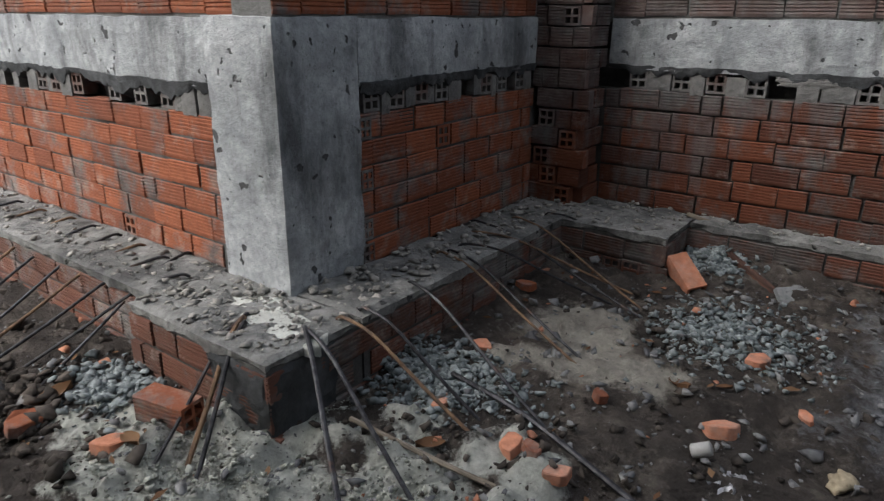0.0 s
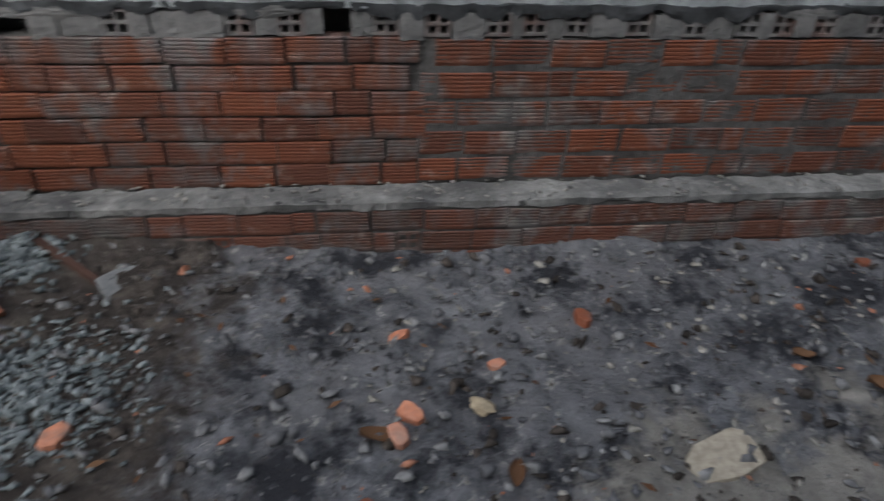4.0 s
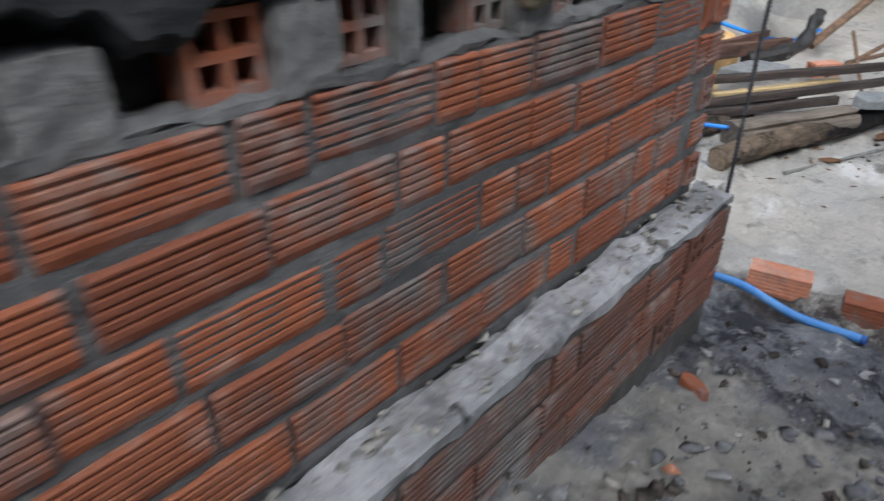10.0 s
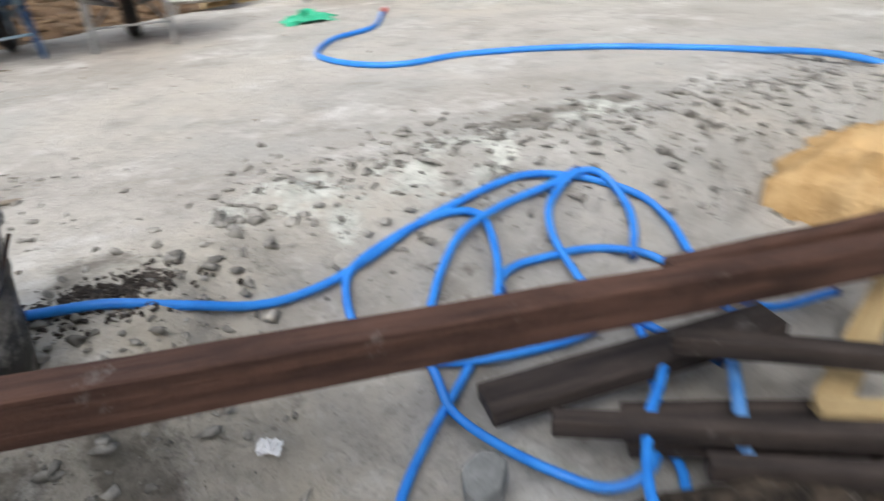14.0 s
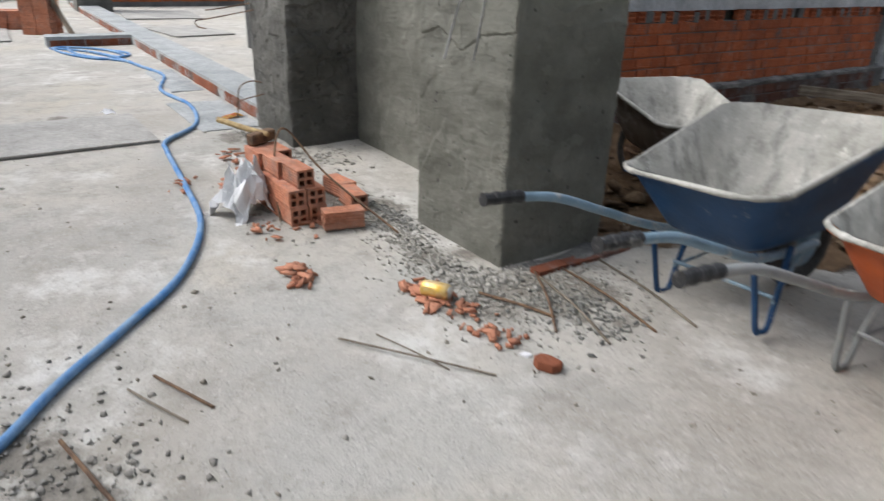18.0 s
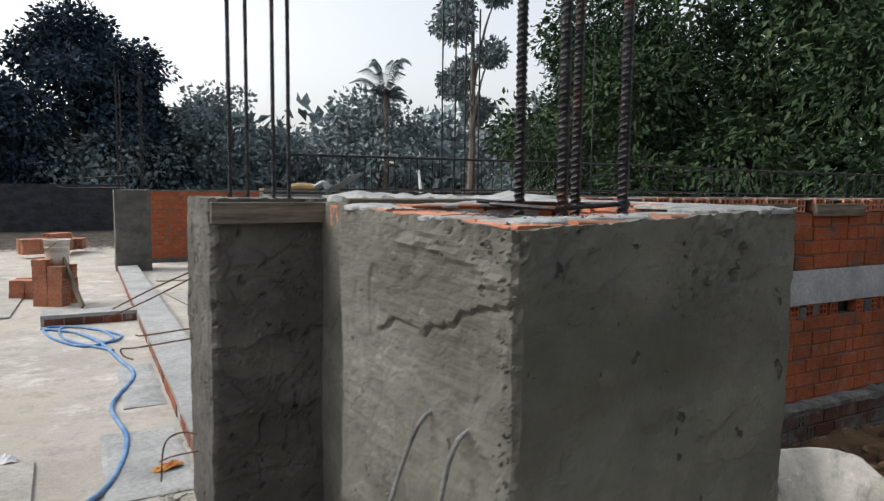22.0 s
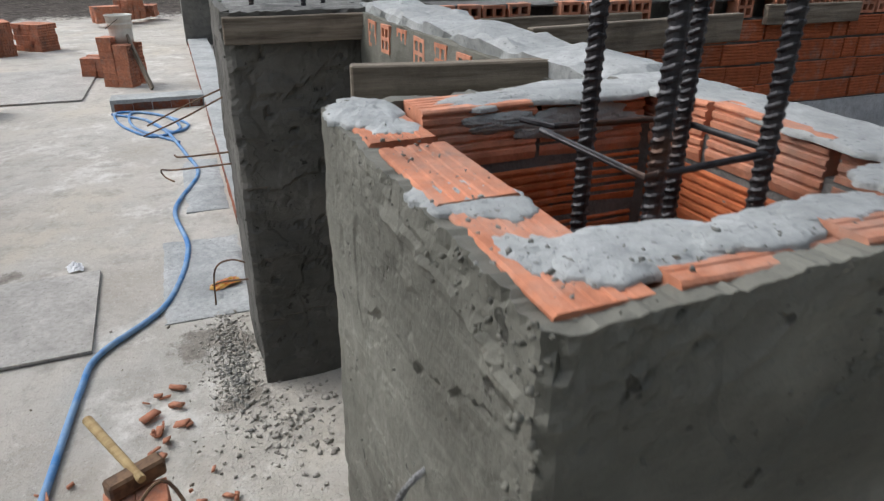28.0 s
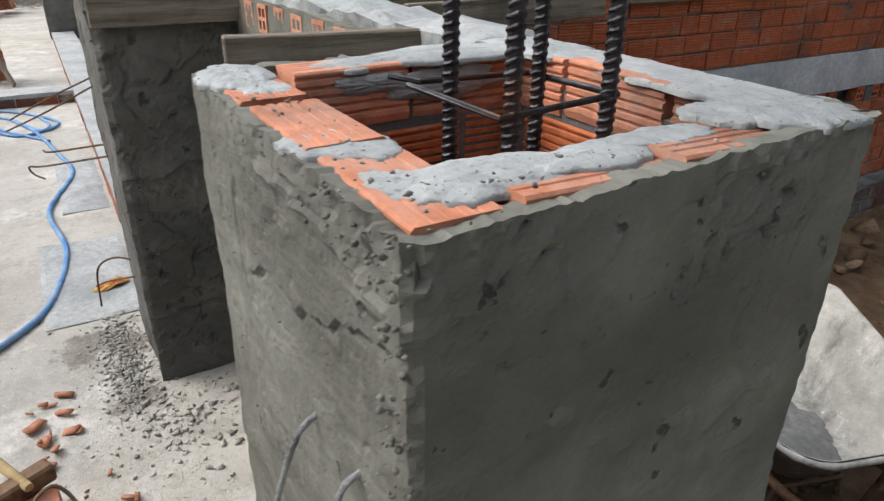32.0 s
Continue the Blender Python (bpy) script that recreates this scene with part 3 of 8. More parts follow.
def wear_of_land(x, y):
    """Shares of spilt mortar, of pale sandy dust and of damp dirt."""
    x, y = np.asarray(x, float), np.asarray(y, float)
    spill = spots(x, y, ((0.1, -2.38, 0.26), (-0.15, -2.44, 0.2), (0.44, -2.14, 0.15), (-0.16, -2.3, 0.16), (-0.3, -2.4, 0.14), (0.56, -1.92, 0.1), (0.75, -1.95, 0.1), (0.26, -2.32, 0.16), (0.36, -2.07, 0.13), (0.3, -1.93, 0.09), (0.56, -2.2, 0.13), (0.72, -2.12, 0.08), (-0.14, -2.5, 0.12), (0.5, -2.4, 0.2), (-0.02, -2.62, 0.2), (0.2, -2.5, 0.2), (-0.5, -2.5, 0.12), (0.12, -2.12, 0.1), (0.62, -2.3, 0.12), (0.3, -2.65, 0.14), (-0.32, -2.62, 0.1)))
    spill = np.maximum(spill, 0.58 * spots(x, y, ((10.4, 1.75, 0.28), (9.9, 1.7, 0.22), (11.0, 1.9, 0.2), (6.9, -0.5, 0.1), (4.6, -0.55, 0.12), (5.7, -0.62, 0.14))))
    spill = spill * (0.62 + 1.3 * np.clip(0.5 + 1.8 * value_noise(x * 11, y * 11, 21), 0, 1))
    sandy = spots(x, y, ((0.45, -1.2, 0.3), (0.75, -1.3, 0.2), (1.6, -1.9, 0.3), (3.0, -1.25, 0.4), (3.5, -1.1, 0.3), (2.6, -1.6, 0.4), (3.9, -1.35, 0.3), (4.3, -1.6, 0.4), (4.95, -1.5, 0.4), (5.25, -1.15, 0.2), (6.4, -0.75, 0.4), (7.4, -0.7, 0.5), (8.1, -0.5, 0.5), (6.2, -1.4, 0.5), (4.75, -0.5, 0.1)))
    sandy = sandy * (0.5 + 0.9 * np.clip(0.5 + 1.5 * value_noise(x * 7, y * 7, 22), 0, 1))
    damp = spots(x, y, ((9.5, 0.75, 0.14), (9.35, 0.95, 0.26), (9.6, 1.1, 0.16), (9.75, 0.85, 0.14), (9.45, 1.55, 0.12), (9.2, 0.7, 0.2), (11.1, 1.98, 0.2), (10.75, 1.95, 0.12), (9.15, 0.4, 0.2), (8.6, 4.0, 0.3), (8.45, 3.72, 0.2), (5.7, 3.68, 0.2), (6.2, 3.74, 0.14), (7.35, 3.72, 0.26), (7.0, 3.62, 0.2), (8.0, 3.78, 0.2), (5.3, 2.9, 0.12), (4.6, 2.6, 0.1), (8.75, 2.0, 0.35), (8.9, 1.7, 0.3), (10.6, -0.35, 0.25), (11.1, -0.45, 0.2)))
    damp = damp * (0.3 + 1.0 * np.clip(0.5 + 1.6 * value_noise(x * 9, y * 9, 23), 0, 1))
    return spill, sandy, damp


def relief(x, y, pale):
    r = 0.030 * value_noise(x * 3.1, y * 3.1, 1) + 0.028 * value_noise(x * 8.3, y * 8.3, 2) + 0.020 * value_noise(x * 19, y * 19, 3)
    ridge = np.exp(-((y - 1.3 - 0.35 * step_up(x, 9.35, 9.95) - 0.25 * value_noise(x * 1.5, y * 0.3, 9)) / 0.16) ** 2) * step_up(x, 8.8, 9.6)
    spill, _, _ = wear_of_land(x, y)
    r = r + 0.022 * np.abs(value_noise(x * 24, y * 24, 6)) + 0.014 * value_noise(x * 38, y * 38, 7) + (1 - step_up(x, 0.8, 2.0)) * 0.03 * np.abs(value_noise(x * 13, y * 13, 12)) + 0.05 * spill * np.clip(0.4 + value_noise(x * 17, y * 17, 8), 0, 1)
    return r * (0.10 + 1.25 * (1 - pale)) * np.where((pale > 0.3) & (pale < 0.97), 2.6, 1.0) + ridge * (0.02 + 0.055 * value_noise(x * 9, y * 9, 4))


def height(x, y):
    z, pale, _, _ = lay_of_land(x, y)
    return float(z + relief(np.asarray(x, float), np.asarray(y, float), pale))


def make_ground():
    xs = np.unique(np.round(np.concatenate([[-400, -120, -50, -25, -14], np.arange(-9, -4, 0.25), np.arange(-4, -1, 0.05), np.arange(-1, 12.4, 0.024), np.arange(12.4, 13.01, 0.06), np.arange(13.2, 18, 0.3), [22, 35, 60, 150, 400]]), 4))
    ys = np.unique(np.round(np.concatenate([[-400, -120, -50, -25, -12, -8, -6, -5], np.arange(-4, -3, 0.05), np.arange(-3, 2.1, 0.024), np.arange(2.1, 6.01, 0.05), np.arange(6.1, 12, 0.12), [13, 15, 18, 24, 40, 100, 400]]), 4))
    gx, gy = np.meshgrid(xs, ys, indexing="ij")
    z, pale, ash, soil = lay_of_land(gx, gy)
    near = step_up(-np.maximum(np.abs(gx - 4.5) - 9, np.abs(gy - 3) - 9), -4, 0)
    z = z * near + (1 - near) * -0.05 + relief(gx, gy, pale) * near
    n, m = gx.shape
    co = np.stack([gx, gy, z], -1).reshape(-1, 3)
    ids = np.arange(n * m).reshape(n, m)
    quads = np.stack([ids[:-1, :-1], ids[1:, :-1], ids[1:, 1:], ids[:-1, 1:]], -1).reshape(-1, 4)
    me = array_mesh("ground", co, quads, GROUND)
    layer = me.color_attributes.new("zone", "FLOAT_COLOR", "POINT")
    layer.data.foreach_set("color", np.stack([pale, ash, soil, np.ones_like(pale)], -1).reshape(-1).astype(np.float32))
    wear = me.color_attributes.new("wear", "FLOAT_COLOR", "POINT")
    spill, sandy, damp = wear_of_land(gx, gy)
    wear.data.foreach_set("color", np.stack([spill, sandy, damp, np.ones_like(pale)], -1).reshape(-1).astype(np.float32))
    me.polygons.foreach_set("use_smooth", np.ones(len(quads), bool))
    return tagged(new("ground", me), "trodden site ground of dark ash, soil and pale concrete screed", "ground", kind="structure")


def array_mesh(name, co, faces, material):
    """A mesh from arrays of places and of faces of one size."""
    me = bpy.data.meshes.new(name)
    faces = np.asarray(faces)
    k = faces.shape[1]
    me.vertices.add(len(co))
    me.vertices.foreach_set("co", np.asarray(co, np.float32).ravel())
    me.loops.add(faces.size)
    me.loops.foreach_set("vertex_index", faces.ravel().astype(np.int32))
    me.polygons.add(len(faces))
    me.polygons.foreach_set("loop_start", np.arange(0, faces.size, k, dtype=np.int32))
    me.polygons.foreach_set("loop_total", np.full(len(faces), k, np.int32))
    me.update(calc_edges=True)
    me.materials.append(material)
    return me


make_ground()
PHI = (1 + 5 ** 0.5) / 2
ICO = np.array([(-1, PHI, 0), (1, PHI, 0), (-1, -PHI, 0), (1, -PHI, 0), (0, -1, PHI), (0, 1, PHI), (0, -1, -PHI), (0, 1, -PHI), (PHI, 0, -1), (PHI, 0, 1), (-PHI, 0, -1), (-PHI, 0, 1)]) / 1.902
ICO_FACES = np.array([(0, 11, 5), (0, 5, 1), (0, 1, 7), (0, 7, 10), (0, 10, 11), (1, 5, 9), (5, 11, 4), (11, 10, 2), (10, 7, 6), (7, 1, 8), (3, 9, 4), (3, 4, 2), (3, 2, 6), (3, 6, 8), (3, 8, 9), (4, 9, 5), (2, 4, 11), (6, 2, 10), (8, 6, 7), (9, 8, 1)])


def scatter(name, label, category, places, sizes, material, seed, flat=0.6, sink=0.25, surface=None):
    """Loose angular stones at places (x, y), joined into one piece of stuff."""
    rng = np.random.default_rng(seed)
    k = len(places)
    turn = rng.normal(size=(k, 3, 3))
    turn, _ = np.linalg.qr(turn)
    shape = ICO[None] * (1 + rng.uniform(-0.6, 0.45, (k, 12, 1))) + rng.uniform(-0.36, 0.36, (k, 12, 3))
    shape = shape * rng.uniform(0.4, 1.35, (k, 1, 3)) @ turn
    shape[..., 2] *= flat
    shape *= sizes[:, None, None]
    ground_z = surface if surface is not None else sum(lay_and_relief(places))
    base = np.stack([places[:, 0], places[:, 1], ground_z + sizes * flat * (0.9 - sink)], -1)
    co = (shape + base[:, None]).reshape(-1, 3)
    faces = (ICO_FACES[None] + 12 * np.arange(k)[:, None, None]).reshape(-1, 3)
    return tagged(new(name, array_mesh(name, co, faces, material)), label, category, kind="stuff")


def lay_and_relief(places):
    z, pale, _, _ = lay_of_land(places[:, 0], places[:, 1])
    return z, relief(places[:, 0], places[:, 1], pale)


def spread(seed, k, x0, y0, x1, y1, small, big, power=3.0):
    rng = np.random.default_rng(seed)
    return np.stack([rng.uniform(x0, x1, k), rng.uniform(y0, y1, k)], -1), small + (big - small) * rng.random(k) ** power


def heap(seed, k, x, y, rx, ry, small, big, turn=0.0):
    rng = np.random.default_rng(seed)
    p = rng.normal(size=(k, 2)) * 0.45
    c, s = math.cos(radians(turn)), math.sin(radians(turn))
    p = p * (rx, ry) @ np.array([[c, s], [-s, c]])
    return p + (x, y), small + (big - small) * rng.random(k) ** 2


# ---- walls ----
def wall(name, label, x0, y0, x1, y1, z0, z1, material=MORTAR, bevel=0.0):
    return tagged(part(name, box_mesh(x0, y0, z0, x1, y1, z1, bevel), material), label, "wall", kind="structure")


def band(name, label, x0, y0, z0, x1, y1, z1, material=CEMENT, amount=0.008, step=0.06):
    return tagged(part(name, rough_box(x0, y0, z0, x1, y1, z1, step, amount), material, smooth=False), label, "beam", kind="structure")


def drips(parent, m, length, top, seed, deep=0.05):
    """A torn fringe of near-black mortar hanging from the under edge of a band, on the face y = 0 of the frame m."""
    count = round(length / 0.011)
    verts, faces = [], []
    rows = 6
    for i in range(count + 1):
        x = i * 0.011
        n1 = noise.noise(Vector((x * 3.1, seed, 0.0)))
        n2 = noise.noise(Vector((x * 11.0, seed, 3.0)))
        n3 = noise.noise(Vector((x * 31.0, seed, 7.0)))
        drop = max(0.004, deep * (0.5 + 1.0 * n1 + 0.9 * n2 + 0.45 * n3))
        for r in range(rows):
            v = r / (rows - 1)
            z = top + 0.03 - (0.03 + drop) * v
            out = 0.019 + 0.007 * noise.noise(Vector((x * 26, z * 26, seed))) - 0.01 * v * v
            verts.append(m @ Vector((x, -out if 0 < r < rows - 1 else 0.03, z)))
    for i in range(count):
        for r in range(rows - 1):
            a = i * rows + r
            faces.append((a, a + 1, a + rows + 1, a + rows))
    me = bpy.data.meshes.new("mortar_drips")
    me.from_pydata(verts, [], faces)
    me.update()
    part("mortar_drips", me, BLACK_MORTAR, parent, "near-black mortar run out below the band")


LZ = 0.2
HEAD = LZ + 6 * COURSE
BAND0, BAND1 = HEAD + 0.094, 1.11
UP0 = BAND1 + 0.006

# south wall: face y = 0, from the inner corner to its open east end
SOUTH_END = 8.68
END_HEAD, END_COURSE = 0.732, 0.1013
wall_south = wall("wall_south", "ribbed red brick wall in rough grey mortar with soot stains", -0.3, 0.008, 6.25, 0.2, -0.4, HEAD - 0.004, JOINT)
wall_end = wall("wall_south_end", "open end of the brick wall in thick wet mortar", 6.25, 0.008, SOUTH_END - 0.012, 0.2, -0.4, END_HEAD - 0.004, JOINT)
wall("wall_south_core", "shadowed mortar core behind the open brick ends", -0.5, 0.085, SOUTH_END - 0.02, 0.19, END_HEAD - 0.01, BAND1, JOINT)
M_SOUTH = Matrix()
lay_courses(wall_south, M_SOUTH, 2.1, LZ + 0.005, 6, BRICK_SOOT_SHADE, 11, end_holes=0.0)
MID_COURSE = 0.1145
lay_courses(wall_south, pose(2.11, 0, 0) @ Matrix.Diagonal((1, 1, MID_COURSE / COURSE, 1)), 4.09, 0.216 * COURSE / MID_COURSE, 5, BRICK_SOOT_SHADE, 18, odd=0.2, end_holes=0.0, joint=0.09)
part("mortar_face", rough_box(2.1, -0.004, LZ - 0.01, 6.2, 0.02, HEAD - 0.004, 0.03, 0.006, 14.0), JOINT, wall_south)
lay_courses(wall_end, pose(6.31, 0, 0) @ Matrix.Diagonal((1, 1, END_COURSE / COURSE, 1)), SOUTH_END - 6.31 - 0.105, 0.229 * COURSE / END_COURSE, 5, BRICK, 12, odd=0.3, joint=0.08)
part("mortar_face", rough_box(6.285, -0.003, LZ - 0.01, SOUTH_END - 0.013, 0.02, END_HEAD - 0.004, 0.03, 0.005, 14.0), DAMP_BED, wall_end)
rng_end = random.Random(15)
for c in range(5):
    low = Matrix.Diagonal((0.98, 1, 0.84, 1) if c % 2 else (0.72, 1, 0.86, 1))
    lay(FACE[BRICK.name][2] if c % 2 else HOLES[BRICK.name], "brick" if c % 2 else "hollow_brick", pose(SOUTH_END - (0.098 if c % 2 else 0.08), -0.008, 0.231 + c * END_COURSE) @ low, wall_end, rng_end)
for x0, z0, x1, z1, lab in ((8.522, 0.643, 8.588, 0.726, "smooth orange brick side"), (8.39, 0.742, 8.49, 0.764, "brick edge left bare of mortar"), (8.602, 0.738, 8.667, 0.762, "brick edge left bare of mortar")):
    part("brick", rough_box(x0, -0.013, z0, x1, 0.05, z1, 0.012, 0.002, 30.0), BRICK, wall_end, lab)
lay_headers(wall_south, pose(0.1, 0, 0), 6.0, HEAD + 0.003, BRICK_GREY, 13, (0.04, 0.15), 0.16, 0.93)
lay_headers(wall_end, pose(6.15, 0, 0), 2.0, END_HEAD + 0.003, BRICK, 16, (0.03, 0.09), 0.16, 0.8, 0.014)
part("mortar_bed", rough_box(6.3, -0.009, END_HEAD - 0.014, 8.5, 0.06, END_HEAD + 0.006, 0.022, 0.012, 20.0), DAMP_BED, wall_end)
wall_upper = wall("wall_south_upper", "red brick courses above the cement band", -0.3, 0.002, SOUTH_END - 0.03, 0.19, BAND1 - 0.02, TOP)
lay_courses(wall_upper, pose(0, 0.0, 0), SOUTH_END, UP0, 4, BRICK_SOOT_SHADE, 14)
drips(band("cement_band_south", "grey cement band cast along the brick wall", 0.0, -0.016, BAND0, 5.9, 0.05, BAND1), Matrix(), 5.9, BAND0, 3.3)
band_end = band("cement_band_end", "thick wet mortar smeared over the brick band", 5.9, -0.02, BAND0, SOUTH_END + 0.012, 0.05, BAND1 + 0.01, WET_SHADED, 0.018, 0.025)
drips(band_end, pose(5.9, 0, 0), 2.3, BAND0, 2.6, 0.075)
band("mortar_cover", "thick dark mortar plastered round the end of the wall", 8.15, -0.02, END_HEAD + 0.006, SOUTH_END + 0.008, 0.19, BAND0 + 0.03, WET_SHADED, 0.02, 0.02)
band("concrete_strip", "narrow upright concrete strip between the brickwork", 6.205, -0.014, LZ - 0.01, 6.305, 0.05, BAND0 - 0.03, BLACK_MORTAR, 0.012, 0.03)

# unseen plain wall, added to keep southern sky light off the yard's brick wall
tagged(part("wall_boundary", rough_box(-1.5, -4.4, -0.4, 7.6, -4.2, 6.2, 0.5, 0.01), PLASTER_DARK), "plain dark rendered wall added out of view to shade the yard", "wall", kind="structure")

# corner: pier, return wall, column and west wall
pier = wall("wall_pier", "dark brick pier in the corner with open brick ends", -0.5, -0.15, -0.09, 0.0, LZ - 0.4, TOP, BLACK_MORTAR)
lay_courses(pier, pose(-0.3, -0.22, 0), 0.28, LZ + 0.005, 13, BRICK_SOOT_SHADE, 21, odd=0.5, end_holes=0.45)
lay_courses(pier, pose(-0.02, -0.22, 0, 0, 0, 90), 0.21, LZ + 0.005, 13, BRICK_SOOT_SHADE, 22, odd=0.5, end_holes=0.2)
wall_return = wall("wall_return", "short red brick return wall beside the column", -0.5, -1.86, -0.3, 0.1, -0.4, HEAD - 0.004, JOINT)
wall("wall_return_core", "shadowed mortar core behind the open brick ends", -0.5, -1.8, -0.385, 0.0, HEAD - 0.01, TOP)
M_RETURN = pose(-0.3, -1.5, 0, 0, 0, 90)
lay_courses(wall_return, M_RETURN, 1.27, LZ + 0.005, 6, BRICK, 23)
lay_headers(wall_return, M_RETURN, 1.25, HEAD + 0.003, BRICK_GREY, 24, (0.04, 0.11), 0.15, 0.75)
upper_return = wall("wall_return_upper", "red brick courses above the cement band", -0.49, -1.85, -0.302, 0.0, BAND1 - 0.02, TOP)
lay_courses(upper_return, pose(-0.3, -1.85, 0, 0, 0, 90), 1.6, UP0, 4, BRICK, 25)
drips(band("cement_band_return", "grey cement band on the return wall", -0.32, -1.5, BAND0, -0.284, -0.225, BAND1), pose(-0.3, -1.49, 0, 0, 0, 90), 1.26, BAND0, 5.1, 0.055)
column = tagged(part("concrete_column", rough_box(-0.64, -1.87, LZ - 0.3, -0.285, -1.49, BAND1 + 0.005, 0.05, 0.008), CEMENT), "pale grey concrete corner column with pits in it", "column", kind="structure")
tooth = random.Random(29)
for c in (0, 1, 3, 5):
    lay(HOLES[BRICK_GREY.name], "hollow_brick", pose(-0.288, -1.5, LZ + 0.005 + c * COURSE, 0, 0, 90) @ Matrix.Diagonal((0.7, 1, 0.9, 1)), wall_return, tooth)
wall_west = wall("wall_west", "red brick wall on a rubble foundation", -6.0, -1.83, -0.5, -1.6, -0.4, HEAD - 0.004, JOINT)
wall("wall_west_core", "shadowed mortar core behind the open brick ends", -6.0, -1.745, -0.5, -1.6, HEAD - 0.01, TOP)
M_WEST = pose(-3.6, -1.83, 0)
lay_courses(wall_west, M_WEST, 2.95, LZ + 0.005, 6, BRICK, 26)
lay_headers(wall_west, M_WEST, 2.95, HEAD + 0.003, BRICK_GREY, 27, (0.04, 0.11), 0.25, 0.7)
upper_west = wall("wall_west_upper", "red brick courses above the cement band", -6.0, -1.828, -0.49, -1.61, BAND1 - 0.02, TOP)
lay_courses(upper_west, M_WEST, 3.2, UP0, 4, BRICK, 28)
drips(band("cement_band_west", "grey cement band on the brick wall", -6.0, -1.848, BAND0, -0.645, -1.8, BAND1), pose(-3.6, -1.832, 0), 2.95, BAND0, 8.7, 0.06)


def ledge(name, label, x0, y0, x1, y1, seed, faces, bed=None):
    """A low brick footing with a rough mortar bed on top; faces: letters s, e, w for the sides with bricks."""
    ob = tagged(part(name, box_mesh(x0 + 0.01, y0 + 0.01, -0.45, x1 - 0.01, y1, LZ - 0.02, 0.0), JOINT), label, "footing", kind="structure")
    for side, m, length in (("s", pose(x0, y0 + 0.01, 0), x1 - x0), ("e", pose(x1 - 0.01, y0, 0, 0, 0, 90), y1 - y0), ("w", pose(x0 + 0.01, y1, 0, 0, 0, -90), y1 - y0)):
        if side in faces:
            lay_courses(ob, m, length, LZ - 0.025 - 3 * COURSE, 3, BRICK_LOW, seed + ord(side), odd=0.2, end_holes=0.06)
    part("mortar_bed", rough_box(x0 - 0.005, y0 - 0.005, LZ - 0.03, x1 + 0.005, y1, LZ + 0.012, 0.03, 0.016, 9.0), bed or LEDGE, ob)
    return ob


ledge("footing_inner", "low brick footing topped with rough mortar", -0.3, -0.47, 0.53, 0.0, 31, "se")
ledge("footing_south", "low brick footing topped with rough mortar", 0.53, -0.15, 5.53, 0.0, 32, "s")
ledge("footing_block", "wide brick footing block topped with mortar", 5.53, -0.37, 7.12, 0.0, 33, "swe")
ledge("footing_end", "low brick footing topped with rough mortar", 7.12, -0.11, SOUTH_END + 0.03, 0.0, 34, "se", PALE_BED)
ledge("footing_return", "brick footing under the return wall, covered in rubble", -0.3, -1.85, 0.03, -0.47, 35, "e")
ledge("footing_corner", "brick footing block under the corner column", -0.68, -2.24, 0.03, -1.85, 36, "sew")
part("mortar_smear", rough_box(-0.24, -2.243, -0.05, 0.033, -1.96, LZ - 0.02, 0.022, 0.013, 9.0), BLACK_MORTAR, bpy.data.objects["footing_corner"])
ledge("footing_west", "low brick footing topped with rough mortar", -5.0, -2.16, -0.68, -1.83, 37, "s")

# east wall: face x = 6.25, running north
wall_east = wall("wall_east", "long orange brick wall with a grey band", 6.05, 4.55, 6.25, 11.2, -0.4, HEAD - 0.004)
wall("wall_east_core", "shadowed mortar core behind the open brick ends", 6.05, 4.56, 6.165, 11.19, HEAD - 0.01, TOP - 0.01)
M_EAST = pose(6.25, 4.55, 0, 0, 0, 90)
lay_courses(wall_east, M_EAST, 6.5, LZ + 0.005, 6, BRICK_EAST, 41, end_holes=0.0)
lay_headers(wall_east, M_EAST, 6.5, HEAD + 0.003, BRICK_EAST, 42, (0.03, 0.1), 0.1, 0.7)
wall_east_upper = wall("wall_east_upper", "orange brick courses above the grey band", 6.06, 4.56, 6.247, 11.19, BAND1 - 0.02, UP0 + 4 * COURSE - 0.004)
lay_courses(wall_east_upper, M_EAST, 6.5, UP0, 4, BRICK_EAST, 43, end_holes=0.0)
lay_headers(wall_east_upper, M_EAST, 6.5, UP0 + 4 * COURSE, BRICK_NEW, 44, gap=(0.01, 0.03), miss=0.12)
# Band colour is lifted along with the bricks of this wall.
band("cement_band_east", "pale cement band on the orange brick wall", 6.2, 4.56, BAND0, 6.266, 11.2, BAND1, mortar_material("pale_cement", (0.42, 0.45, 0.48), (0.7, 0.73, 0.76), lumps=12.0, relief=0.01), 0.004, 0.12)
band("wall_east_top", "rough mortar top of the brick wall", 6.05, 4.6, TOP - 0.012, 6.245, 11.2, TOP + 0.012, MORTAR, 0.012, 0.08)
ledge_east = tagged(part("footing_east", box_mesh(6.2, 4.6, -0.4, 6.37, 11.2, LZ - 0.02, 0.0), MORTAR), "low brick footing of the long wall", "footing", kind="structure")
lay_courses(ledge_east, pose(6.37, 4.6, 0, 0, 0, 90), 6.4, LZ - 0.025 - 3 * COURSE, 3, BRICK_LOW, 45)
part("mortar_bed", rough_box(6.25, 4.6, LZ - 0.03, 6.39, 11.2, LZ + 0.012, 0.05, 0.016, 9.0), LEDGE, ledge_east)
wall_east_end = tagged(part("column_east", rough_box(6.0, 11.2, -0.3, 6.3, 11.5, TOP, 0.1, 0.006), CEMENT), "grey concrete column at the end of the wall", "column", kind="structure")


